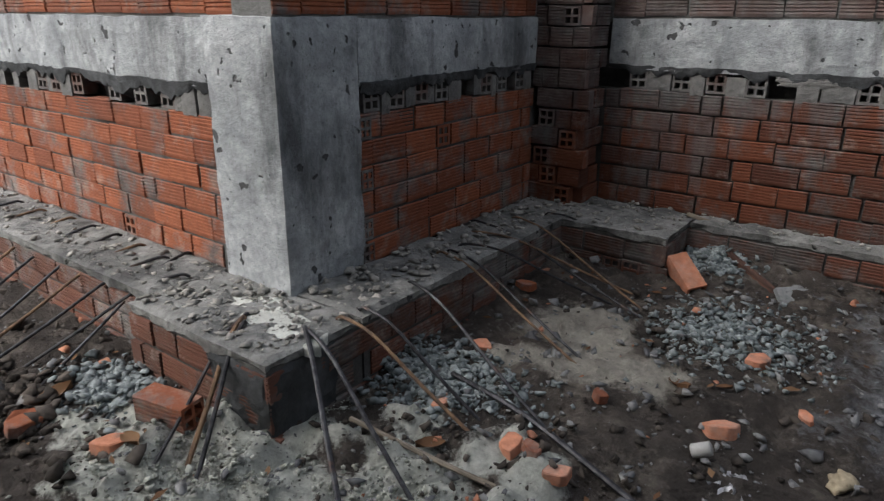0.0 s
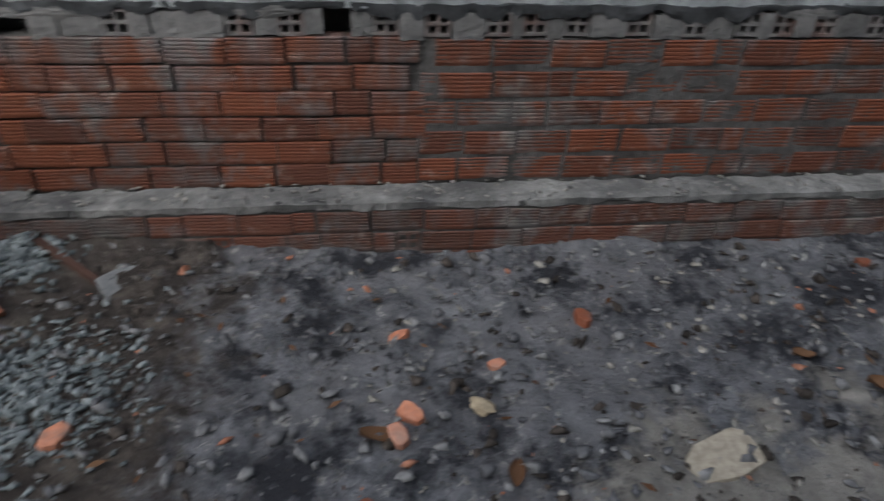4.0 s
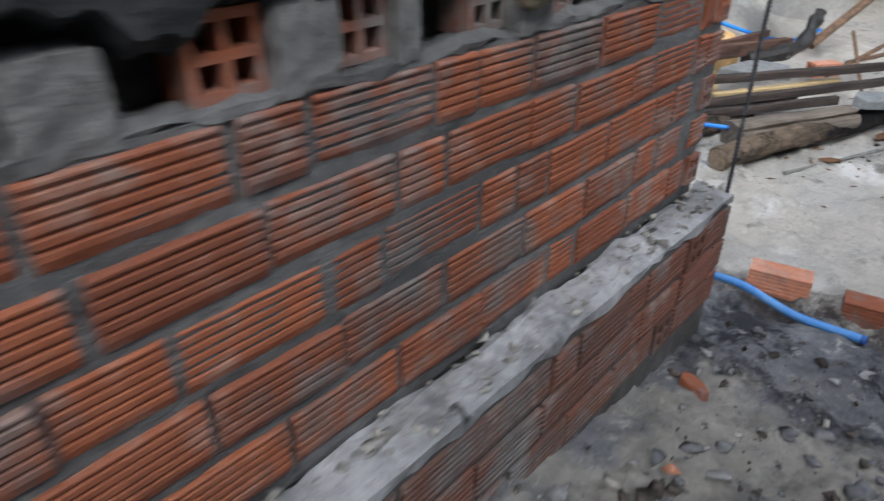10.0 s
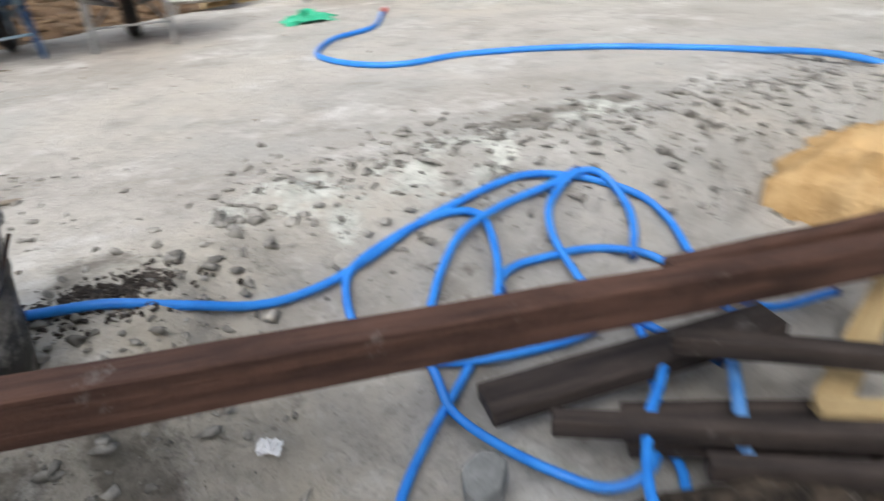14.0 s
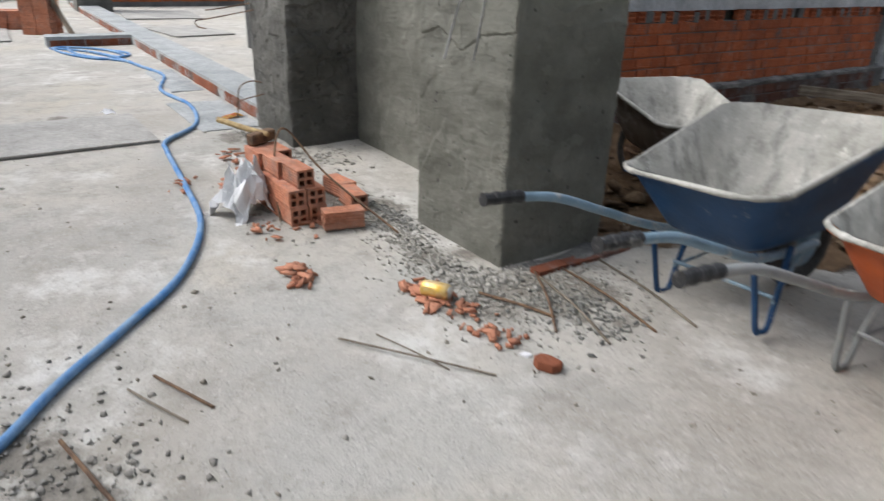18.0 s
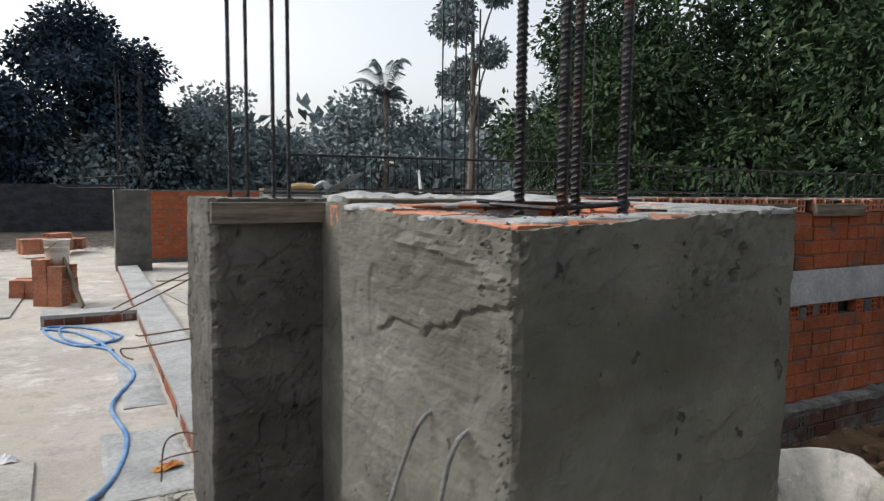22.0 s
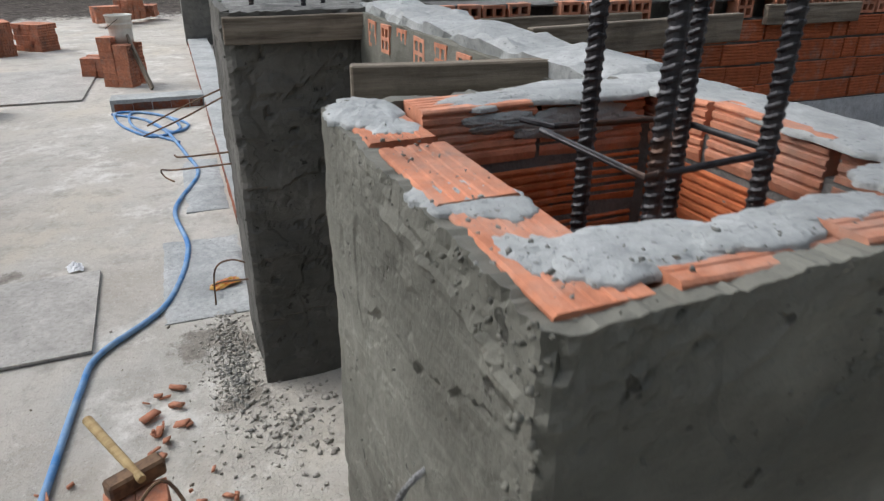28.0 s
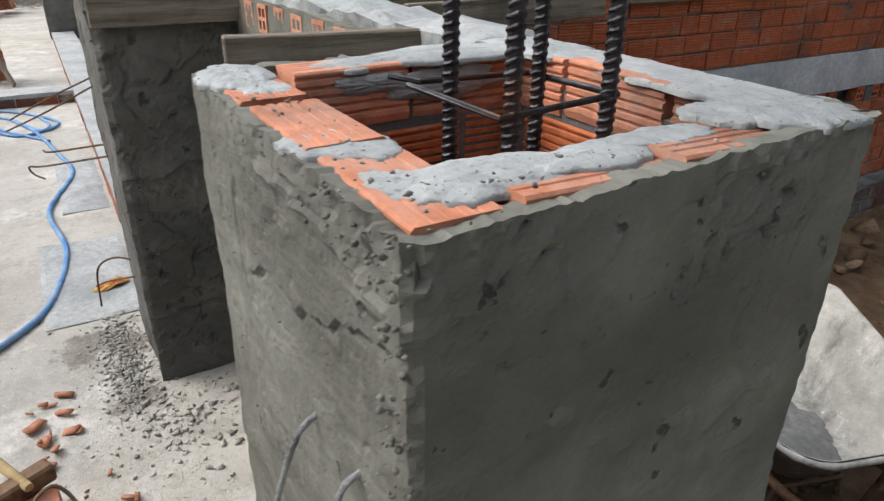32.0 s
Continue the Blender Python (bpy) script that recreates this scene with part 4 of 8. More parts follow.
def along_line(points, u):
    """The height of a broken line of (u, z) at u, or None past its ends."""
    for (a, za), (b, zb) in zip(points, points[1:]):
        if a <= u <= b:
            return za + (zb - za) * (u - a) / (b - a)
    return None


def soft_step(v):
    v = min(1.0, max(0.0, v))
    return v * v * (3 - 2 * v)


def trowelled(u, z, p, laps, ridges, rough):
    """How far a coat of render stands out: lap edges, dragged ridges, torn patches and broad sweeps of the trowel."""
    tear = 0.008 * noise.noise(Vector((u * 34, z * 34, 2.0))) + 0.004 * noise.noise(Vector((u * 90, z * 90, 5.0)))
    h = 0.0045 * noise.noise(Vector((p.x * 3.4, p.y * 3.4, z * 5.2))) + 0.0022 * noise.noise(Vector((p.x * 8, p.y * 8, z * 17)))
    h += 0.0009 * noise.noise(p * 46) + 0.0007 * noise.noise(p * 95)
    sweep = noise.noise(Vector((u * 3.1 + z * 1.6, z * 3.4 - u * 1.2, 9.0)))
    for level in (-0.22, 0.05, 0.3):
        h += rough * 0.003 * soft_step((sweep + tear * 6 - level) * 26)
    dent = noise.noise(Vector((u * 21, z * 21, 31.0)))
    if dent > 0.5:
        h -= rough * 0.007 * soft_step((dent - 0.5) * 10)
    for line, thick in laps:
        at = along_line(line, u)
        if at is not None:
            d = z - at + tear
            ends = soft_step((u - line[0][0]) / 0.03)
            h += ends * thick * (soft_step(d / 0.004 + 0.5) - 0.55 * soft_step(d / 0.09)) - ends * 0.0035 * math.exp(-((d + 0.005) / 0.004) ** 2)
    for line, thick in ridges:
        at = along_line(line, u)
        if at is not None:
            ends = soft_step((u - line[0][0]) / 0.04) * soft_step((line[-1][0] - u) / 0.02)
            h += thick * ends * math.exp(-((z - at + tear * 0.6) / 0.0075) ** 2) * (0.7 + 0.6 * noise.noise(Vector((u * 40, 3.0, z))))
    return h


def shell(x0, y0, x1, y1, z0, z1, t=0.028, step=0.02, ragged=0.007, rise=None, skew=None, laps=None, ridges=None, rough=(1, 1, 1, 1), grain=None):
    """The cement render round a hollow pillar: outer skin, ragged top edge and inner lip; faces in the order south, east, north, west."""
    bm = bmesh.new()
    rise, skew = rise or (lambda x, y: 0.0), skew or (lambda x, y: 0.0)
    loop = []
    for side, ((ax, ay), (bx, by), nrm) in enumerate((((x0, y0), (x1, y0), (0, -1)), ((x1, y0), (x1, y1), (1, 0)), ((x1, y1), (x0, y1), (0, 1)), ((x0, y1), (x0, y0), (-1, 0)))):
        k = max(2, round(math.hypot(bx - ax, by - ay) / step))
        for i in range(k):
            loop.append((ax + (bx - ax) * i / k, ay + (by - ay) * i / k, Vector((*nrm, 0)), i, k, side))
    n = len(loop)
    rows = round((z1 - z0) / step)
    grid = []
    for r in range(rows + 1):
        ring = []
        for i, (x, y, nrm, q, k, side) in enumerate(loop):
            high = z1 + rise(x, y)
            z = z0 + (high - z0) * r / rows
            p = Vector((x, y, z))
            corner = q == 0
            out = (nrm + loop[i - 1][2]).normalized() if corner else nrm
            u = x if side in (0, 2) else y
            h = trowelled(u, z, p, (laps or {}).get(side, ()), (ridges or {}).get(side, ()), rough[side])
            if grain and side in grain:
                g = soft_step((z - grain[side]) / 0.14) * soft_step(0.55 + 1.8 * noise.noise(Vector((u * 5, z * 6, 4.0))))
                h += g * (0.0055 * noise.noise(p * 62) + 0.003 * noise.noise(p * 110)) - g * 0.011 * soft_step((noise.noise(p * 44) - 0.4) * 8)
            edge = min(q, k - q) * step
            h += (0.0025 * noise.noise(p * 24) + 0.0035 * noise.noise(p * 60)) * math.exp(-edge / 0.012) - (0.005 if corner else 0.0)
            near_top = math.exp(-(high - z) / 0.02)
            h += near_top * (0.002 * noise.noise(p * 30) + 0.002 * noise.noise(p * 75))
            top = ragged * (noise.noise(Vector((x * 32, y * 32, 3))) + 0.6 * noise.noise(Vector((x * 80, y * 80, 7)))) if r == rows else 0
            ring.append(bm.verts.new(p + out * h + Vector((0, skew(x, y), top))))
        grid.append(ring)
    lip = []
    for i, (x, y, nrm, q, k, side) in enumerate(loop):
        out = (nrm + loop[i - 1][2]) if q == 0 else nrm
        lip.append(bm.verts.new(grid[-1][i].co - Vector((0, 0, 0.002)) - out * t * (1 + 0.45 * noise.noise(Vector((x * 16, y * 16, 1))))))
    low = [bm.verts.new(v.co - Vector((0, 0, 0.06))) for v in lip]
    grid += [lip, low]
    for a, b in zip(grid, grid[1:]):
        for i in range(n):
            bm.faces.new((a[i], a[(i + 1) % n], b[(i + 1) % n], b[i]))
    return bm


def top_brick():
    """A brick for the open rim, grooved on top as well as on its sides."""
    bm = ribbed_brick()
    top = [f for f in bm.faces if f.normal.z > 0.9 and f.calc_center_median().z > BH - 0.001]
    for f in top:
        bm.faces.remove(f)
    prof = [(0.003, BH)]
    for k in range(4):
        y = 0.014 + k * 0.0155
        prof += [(y, BH), (y + 0.0015, BH - 0.0016), (y + 0.006, BH - 0.0016), (y + 0.0075, BH)]
    prof += [(BH - 0.003, BH)]
    a, b = ([bm.verts.new((x, y, z)) for y, z in prof] for x in (0, BL))
    for k in range(len(prof) - 1):
        bm.faces.new((a[k], b[k], b[k + 1], a[k + 1]))
    bmesh.ops.recalc_face_normals(bm, faces=bm.faces[:])
    return bm


RIM = to_mesh("brick", top_brick(), BRICK_NEW)
FULL = to_mesh("brick", ribbed_brick(), BRICK_BOUNCE)


def pillar_bricks(parent, x0, y0, x1, y1, z_top, courses, seed):
    """The hollow square of bricks inside a pillar, its top course open to view."""
    rng = random.Random(seed)
    for c in range(courses):
        z = z_top - BH - c * COURSE
        mesh = RIM if c == 0 else FULL
        shift = (c % 2) * 0.5
        for a, b, m, trim in (((x0, y0), x1 - x0, pose(x0, y0, z), 0), ((x1, y1), x1 - x0, pose(x1, y1, z, 0, 0, 180), 0), ((x1, y0), y1 - y0, pose(x1, y0 + BH + 0.012, z, 0, 0, 90), 1), ((x0, y1), y1 - y0, pose(x0, y1 - BH - 0.012, z, 0, 0, -90), 1)):
            length = b - (2 * BH + 0.024) * trim
            k = max(1, round(length / PITCH))
            w = length / k
            edges = [i * w for i in range(k + 1)] if not shift else [0.0] + [w * (i + 0.5) for i in range(k)] + [length]
            for s, e in zip(edges, edges[1:]):
                q = m @ Matrix.Translation((s + 0.005, 0, 0)) @ Matrix.Diagonal(((e - s - 0.012) / BL, 1, 1, 1))
                mid = q @ Vector((BL / 2, BH / 2, 0))
                lay(mesh, "brick", Matrix.Translation((0, rim_skew(mid.x, mid.y), rim_rise(mid.x, mid.y))) @ q, parent, rng)


def rebar(x, y, z0, z1, r=0.0082, lean=(0.0, 0.0), fine=None):
    """A ribbed bar; the ribs are modelled up to the height fine, above it the bar is round."""
    bm = bmesh.new()
    sides, rings = 12, []
    fine = z1 if fine is None else fine
    z = z0
    while z < z1:
        rr = []
        for k in range(sides):
            a = 2 * math.pi * k / sides
            w = ((z - z0) / 0.0115 + (a / math.pi if a < math.pi else 2 - a / math.pi) * 0.9) % 1.0
            d = r + (0.0019 if w < 0.36 and abs(math.sin(a)) > 0.22 else 0.0)
            if abs(math.sin(a)) < 0.2:
                d = r + 0.0013
            rr.append(bm.verts.new((x + lean[0] * (z - z0) + d * math.cos(a), y + lean[1] * (z - z0) + d * math.sin(a), z)))
        rings.append(rr)
        z += 0.0024 if z < fine else 0.2
    for a, b in zip(rings, rings[1:]):
        for k in range(sides):
            bm.faces.new((a[k], a[(k + 1) % sides], b[(k + 1) % sides], b[k]))
    return bm


# the near pillar
P1 = (7.648, 3.886, 8.278, 4.49)


def rim_rise(x, y):
    """The uneven top of the near pillar: low at its front corner, highest behind it."""
    u, v = (x - P1[0]) / (P1[2] - P1[0]), (y - P1[1]) / (P1[3] - P1[1])
    return 0.006 - 0.017 * u * (1 - v) + 0.010 * v


def rim_skew(x, y):
    """The front face runs slightly askew, its east corner set back."""
    return 0.022 * (x - P1[0]) / (P1[2] - P1[0]) * (1 - (y - P1[1]) / (P1[3] - P1[1]))


pillar = thing("brick_pillar", "hollow brick pillar rendered in grey cement, open at the top", "pillar")
SOUTH_LAPS = (((7.83, 1.35), (7.917, 1.39), (7.993, 1.392), (8.029, 1.383), (8.049, 1.4), (8.126, 1.417), (8.14, 1.436), (8.21, 1.455), (8.275, 1.466)), 0.005), (((7.64, 0.93), (7.8, 0.98), (7.95, 0.9), (8.08, 0.97), (8.275, 1.0)), 0.004)
SOUTH_RIDGES = (((7.9, 1.527), (8.03, 1.532), (8.099, 1.524), (8.168, 1.516), (8.231, 1.498), (8.264, 1.49)), 0.008), (((7.985, 1.554), (8.077, 1.547), (8.165, 1.531), (8.238, 1.494)), 0.0035), (((8.16, 1.27), (8.2, 1.24), (8.25, 1.215)), 0.003)
EAST_RIDGES = (((4.19, 1.4), (4.205, 1.44), (4.218, 1.48), (4.226, 1.53), (4.24, 1.555), (4.27, 1.575)), 0.0065), (((4.0, 1.455), (4.025, 1.485), (4.055, 1.5), (4.085, 1.52), (4.115, 1.55)), 0.0045), (((4.015, 1.5), (4.027, 1.532), (4.041, 1.55), (4.07, 1.57)), 0.0045), (((3.92, 1.42), (3.93, 1.436), (3.946, 1.445)), 0.004), (((3.95, 1.15), (4.03, 1.19), (4.08, 1.26), (4.1, 1.3)), 0.0035), (((4.1, 1.05), (4.2, 1.09), (4.34, 1.11)), 0.0035), (((4.3, 1.24), (4.36, 1.27), (4.42, 1.28)), 0.0035), (((3.91, 1.2), (3.925, 1.26), (3.93, 1.3)), 0.004)
part("render_coat", shell(*P1, SLAB - 0.08, TOP, step=0.008, rise=rim_rise, skew=rim_skew, laps={0: SOUTH_LAPS}, ridges={0: SOUTH_RIDGES, 1: EAST_RIDGES}, rough=(0.3, 0.4, 0.3, 0.3), grain={0: 1.5, 1: 1.38}), PLASTER, pillar, "trowelled grey cement coat")
part("core_fill", box_mesh(P1[0] + 0.1, P1[1] + 0.1, 0.3, P1[2] - 0.1, P1[3] - 0.1, 0.88, 0.0), MORTAR, pillar)
inner = bmesh.new()
for q in ((P1[0] + 0.03, P1[1] + 0.03, P1[2] - 0.03, P1[1] + 0.0945), (P1[0] + 0.03, P1[3] - 0.0935, P1[2] - 0.03, P1[3] - 0.03), (P1[0] + 0.03, P1[1] + 0.0945, P1[0] + 0.0935, P1[3] - 0.0935), (P1[2] - 0.0935, P1[1] + 0.0945, P1[2] - 0.03, P1[3] - 0.0935)):
    box(inner, q[0], q[1], 0.2, q[2], q[3], TOP - 0.03)
part("mortar_joints", inner, MORTAR, pillar)
pillar_bricks(pillar, P1[0] + 0.011, P1[1] + 0.011, P1[2] - 0.011, P1[3] - 0.011, TOP, 7, 51)
P2 = (5.42, 3.865, 6.1, 4.5)
P2_LAPS = (((3.86, 1.37), (3.93, 1.4), (3.96, 1.3), (4.05, 1.28), (4.2, 1.38), (4.36, 1.36)), 0.012), (((3.86, 0.95), (4.0, 0.93), (4.1, 0.98), (4.24, 1.0), (4.36, 1.02)), 0.012), (((3.86, 0.62), (4.0, 0.66), (4.2, 0.6), (4.36, 0.68)), 0.01), (((3.86, 0.35), (4.1, 0.38), (4.36, 0.36)), 0.01)
pillar2 = thing("brick_pillar", "hollow brick pillar rendered in dark cement", "pillar")
part("render_coat", shell(*P2, SLAB - 0.08, TOP, step=0.014, laps={1: P2_LAPS}, rough=(1.2, 2.2, 0.3, 0.3), grain={1: 1.3}), PLASTER_DARK, pillar2, "dark cement coat")
part("mortar_top", rough_box(P2[0] + 0.02, P2[1] + 0.02, TOP - 0.1, P2[2] - 0.02, P2[3] - 0.02, TOP - 0.005, 0.04, 0.012), LEDGE, pillar2)
wall_link = tagged(part("wall_link", rough_box(6.1, 4.34, SLAB - 0.1, 7.66, 4.56, TOP - 0.01, 0.05, 0.008), PLASTER), "rendered wall between the two pillars", "wall", kind="structure")


def slab_piece(name, label, x0, y0, x1, y1, z0, z1, material=FRESH, step=0.05, amount=0.01):
    return tagged(part(name, rough_box(x0, y0, z0, x1, y1, z1, step, amount, 8.0), material), label, "mortar", kind="structure")


# floor beams inside
beam = tagged(part("ground_beam", rough_box(-6.0, 3.92, SLAB - 0.1, 5.42, 4.26, 0.17, 0.08, 0.006), FRESH), "pale cement ground beam edged with bricks", "beam", kind="structure")
lay_courses(beam, pose(-6, 3.925, 0), 11.3, SLAB + 0.0, 1, BRICK, 61)
cross = tagged(part("cross_beam", rough_box(0.12, 2.93, SLAB - 0.1, 0.43, 3.92, 0.18, 0.08, 0.006), FRESH), "low cross beam of brick and cement", "beam", kind="structure")
lay_courses(cross, pose(0.43, 2.94, 0, 0, 0, 90), 0.96, SLAB + 0.0, 1, BRICK, 62)
wall_far = wall("wall_far", "distant red brick wall", -6.9, 4.6, -6.6, 9.0, -0.2, TOP)
lay_courses(wall_far, pose(-6.6, 4.6, 0, 0, 0, 90), 4.3, 0.1, 15, BRICK_EAST, 63)
tagged(part("wall_dark", rough_box(-20.4, -14.0, -0.2, -20.0, 5.0, TOP + 0.15, 0.6, 0.01), plaster_material("black_cement_render", (0.022, 0.026, 0.032), (0.06, 0.067, 0.078), 1.0)), "long dark cement wall in the distance", "wall", kind="structure")


# ---- trees ----
def leaf_material(name, a, b):
    n = Nodes(name, 0.8, 0, 0.12)
    c = n.mix(n.island(), a, b)
    n.b.inputs["Transmission Weight"].default_value = 0.0
    n.b.inputs["Subsurface Weight"].default_value = 0.0
    return n.done(n.mix(n.noise(0.5, 3), c, tuple(v * 0.7 for v in a)))


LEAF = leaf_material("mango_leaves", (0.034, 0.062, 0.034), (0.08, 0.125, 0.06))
# Bluish haze of distance is put into the leaf colour itself.
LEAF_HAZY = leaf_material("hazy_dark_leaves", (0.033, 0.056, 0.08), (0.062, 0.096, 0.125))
# Pale air haze is mixed into the base colour of these far leaves.
LEAF_HAZE_PALE = leaf_material("haze_tinted_leaves", (0.19, 0.245, 0.26), (0.28, 0.34, 0.355))
TRUNK = wood_material("bark", (0.10, 0.085, 0.07), (0.20, 0.17, 0.14), "Z")


def crown(blobs, count, length, width, seed, droop=0.5):
    """Leaves as folded blades, spread over the outsides of many uneven clumps."""
    rng = np.random.default_rng(seed)
    blobs = np.asarray(blobs, float)
    share = blobs[:, 3] ** 2
    pick = rng.choice(len(blobs), count, p=share / share.sum())
    d = rng.normal(size=(count, 3))
    d /= np.linalg.norm(d, axis=1, keepdims=True)
    rad = blobs[pick, 3] * (0.3 + 0.75 * rng.random(count) ** 0.5) * (1 + 0.25 * np.sin(d[:, 0] * 5 + pick) * np.cos(d[:, 2] * 4))
    p = blobs[pick, :3] + d * rad[:, None] * (1, 1, 0.8)
    axis = d + rng.normal(size=(count, 3)) * 0.7
    axis[:, 2] -= droop
    axis /= np.linalg.norm(axis, axis=1, keepdims=True)
    side = np.cross(axis, rng.normal(size=(count, 3)))
    side /= np.linalg.norm(side, axis=1, keepdims=True)
    up = np.cross(side, axis)
    size = rng.uniform(0.6, 1.25, (count, 1))
    a, b = axis * length * size, side * width * size
    co = np.stack([p, p + 0.45 * a + b + 0.12 * up * length, p + a, p + 0.45 * a - b + 0.12 * up * length], 1).reshape(-1, 3)
    quads = np.arange(4 * count).reshape(-1, 4)
    return co, np.concatenate([quads[:, [0, 1, 2]], quads[:, [0, 2, 3]]])


def tree(name, label, x, y, tall, spread_r, leaves, seed, material=LEAF, leaf=(0.2, 0.035), low=0.25, lean=0.0, slim=False):
    rng = random.Random(seed)
    t = thing(name, label, "tree", pose(x, y, -0.1))
    top = tall * (0.9 if slim else 0.72)
    r0 = 0.035 * tall * (0.5 if slim else 1.0)
    part("trunk", tube([(0, 0, 0), (lean * 0.3, 0.1, top * 0.4), (lean, 0, top)], lambda s: r0 * (1 - 0.8 * s), 8), TRUNK, t)
    blobs = []
    k = 9 if slim else 26
    for i in range(k):
        h = tall * (low + (1 - low) * (i + rng.random()) / k) * 0.93
        reach = spread_r * math.sin(math.pi * min(1.0, 0.22 + 0.78 * (h / tall - low) / (1 - low) + 0.02)) ** 0.6
        a = rng.uniform(0, 2 * math.pi)
        d = reach * rng.uniform(0.35, 0.85)
        br = spread_r * rng.uniform(0.22, 0.42)
        blobs.append((d * math.cos(a), d * math.sin(a), h, br))
        if i % 3 == 0:
            part("limb", tube([(lean * h / tall, 0, h * 0.55), (0.5 * d * math.cos(a), 0.5 * d * math.sin(a), h * 0.85), (d * math.cos(a), d * math.sin(a), h)], lambda s: r0 * 0.4 * (1 - 0.85 * s), 5, per=4), TRUNK, t)
    co, faces = crown(blobs, leaves, leaf[0], leaf[1], seed)
    part("crown", array_mesh("crown", co, faces, material), None, t)
    return t


MANGO = "broad dark green mango tree with dense drooping leaves"
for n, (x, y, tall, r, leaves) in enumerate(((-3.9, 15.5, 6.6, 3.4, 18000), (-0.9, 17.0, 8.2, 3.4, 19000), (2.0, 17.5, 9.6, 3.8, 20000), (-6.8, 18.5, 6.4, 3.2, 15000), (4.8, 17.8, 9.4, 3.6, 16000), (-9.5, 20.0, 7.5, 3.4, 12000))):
    tree("mango_tree", MANGO, x, y, tall, r, round(leaves * 1.9), 100 + n, LEAF_HAZE_PALE if x < -6 else LEAF, leaf=(0.18, 0.038), low=0.1)
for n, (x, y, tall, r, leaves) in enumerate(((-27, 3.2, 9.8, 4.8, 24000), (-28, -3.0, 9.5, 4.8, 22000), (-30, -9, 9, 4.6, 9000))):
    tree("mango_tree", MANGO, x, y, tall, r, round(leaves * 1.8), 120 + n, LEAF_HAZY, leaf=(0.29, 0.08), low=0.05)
tree("mango_tree", "hazy green tree beside the dark mango trees", -26.5, 8.8, 5.4, 3.0, 17000, 123, LEAF_HAZE_PALE, (0.24, 0.07), low=0.05)
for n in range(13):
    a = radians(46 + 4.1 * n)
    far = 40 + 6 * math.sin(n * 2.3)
    tree("far_tree", "hazy green tree behind the building site", 9 - far * math.sin(a), 3 + far * math.cos(a), 5.6 + 1.6 * math.sin(n * 1.7), 3.4, 6500, 140 + n, LEAF_HAZE_PALE, (0.3, 0.085), low=0.05)
tree("tall_tree", "tall slender tree above the others", -14.6, 17.4, 12.0, 1.9, 9500, 160, LEAF_HAZE_PALE, (0.19, 0.05), low=0.45, slim=True)
# Unseen southern row, added only to shade the yard.
for n in range(4):
    tree("mango_tree", MANGO, 1.5 + 2.2 * n, -8.0 - 0.6 * (n % 3), 9.0 + (n % 3), 3.7, 6000, 180 + n, leaf=(0.34, 0.08), low=0.05)
# Unseen eastern row, added to darken the near pillar's east face.
for n in range(5):
    tree("mango_tree", MANGO, 16.6 + 0.7 * (n % 2), -2.0 + 3.4 * n, 9.6 + (n % 3), 3.9, 7000, 190 + n, leaf=(0.34, 0.08), low=0.05)
# woods that close the view all round
ring_b = []
rng_w = random.Random(5)
for k in range(150):
    a = rng_w.uniform(0, 2 * math.pi)
    far = rng_w.uniform(34, 60)
    ring_b.append((9 + far * math.cos(a), 2 + far * math.sin(a), rng_w.uniform(1.0, 4.5), rng_w.uniform(2.0, 3.6)))
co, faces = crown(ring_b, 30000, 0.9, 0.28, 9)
tagged(new("far_woods", array_mesh("far_woods", co, faces, LEAF_HAZE_PALE)), "far green woods round the site", "woods", kind="stuff")

# ---- pillars: bars, ties, mortar and formwork boards ----
def mound(x, y, rx, ry, z, tall, seed, turn=0.0, step=0.016, flat=1.6, skirt=0.03):
    """A dab of mortar or a heap: rings from its middle out to a torn outline, with a lumpy top."""
    bm = bmesh.new()
    around = max(28, min(96, round(2 * math.pi * max(rx, ry) / step)))
    rings_n = max(5, min(16, round(max(rx, ry) / step)))
    rot = Matrix.Rotation(radians(turn), 3, "Z")
    grid = []
    for r in range(1, rings_n + 1):
        s = r / rings_n
        row = []
        for k in range(around):
            q = 2 * math.pi * k / around
            u, v = math.cos(q), math.sin(q)
            out = 1 + 0.3 * noise.noise(Vector((u * 1.4 + seed, v * 1.4, seed * 1.3))) + 0.2 * noise.noise(Vector((u * 3.5, v * 3.5, seed * 2.1))) + 0.09 * noise.noise(Vector((u * 10, v * 10, seed)))
            out = 1 + (out - 1) * s
            h = tall * (1 - s ** flat) + tall * 0.4 * noise.noise(Vector((u * s * 4, v * s * 4, seed + 4))) * (1 - s ** 3) + tall * 0.2 * noise.noise(Vector((u * s * 11, v * s * 11, seed))) * (1 - s ** 3)
            row.append(bm.verts.new(rot @ Vector((u * s * out * rx, v * s * out * ry, max(h, 0.0))) + Vector((x, y, z))))
        grid.append(row)
    grid.append([bm.verts.new(v.co - Vector((0, 0, skirt))) for v in grid[-1]])
    bm.faces.new(grid[0])
    for p, q in zip(grid, grid[1:]):
        for k in range(around):
            bm.faces.new((p[k], q[k], q[(k + 1) % around], p[(k + 1) % around]))
    bmesh.ops.recalc_face_normals(bm, faces=bm.faces[:])
    return bm


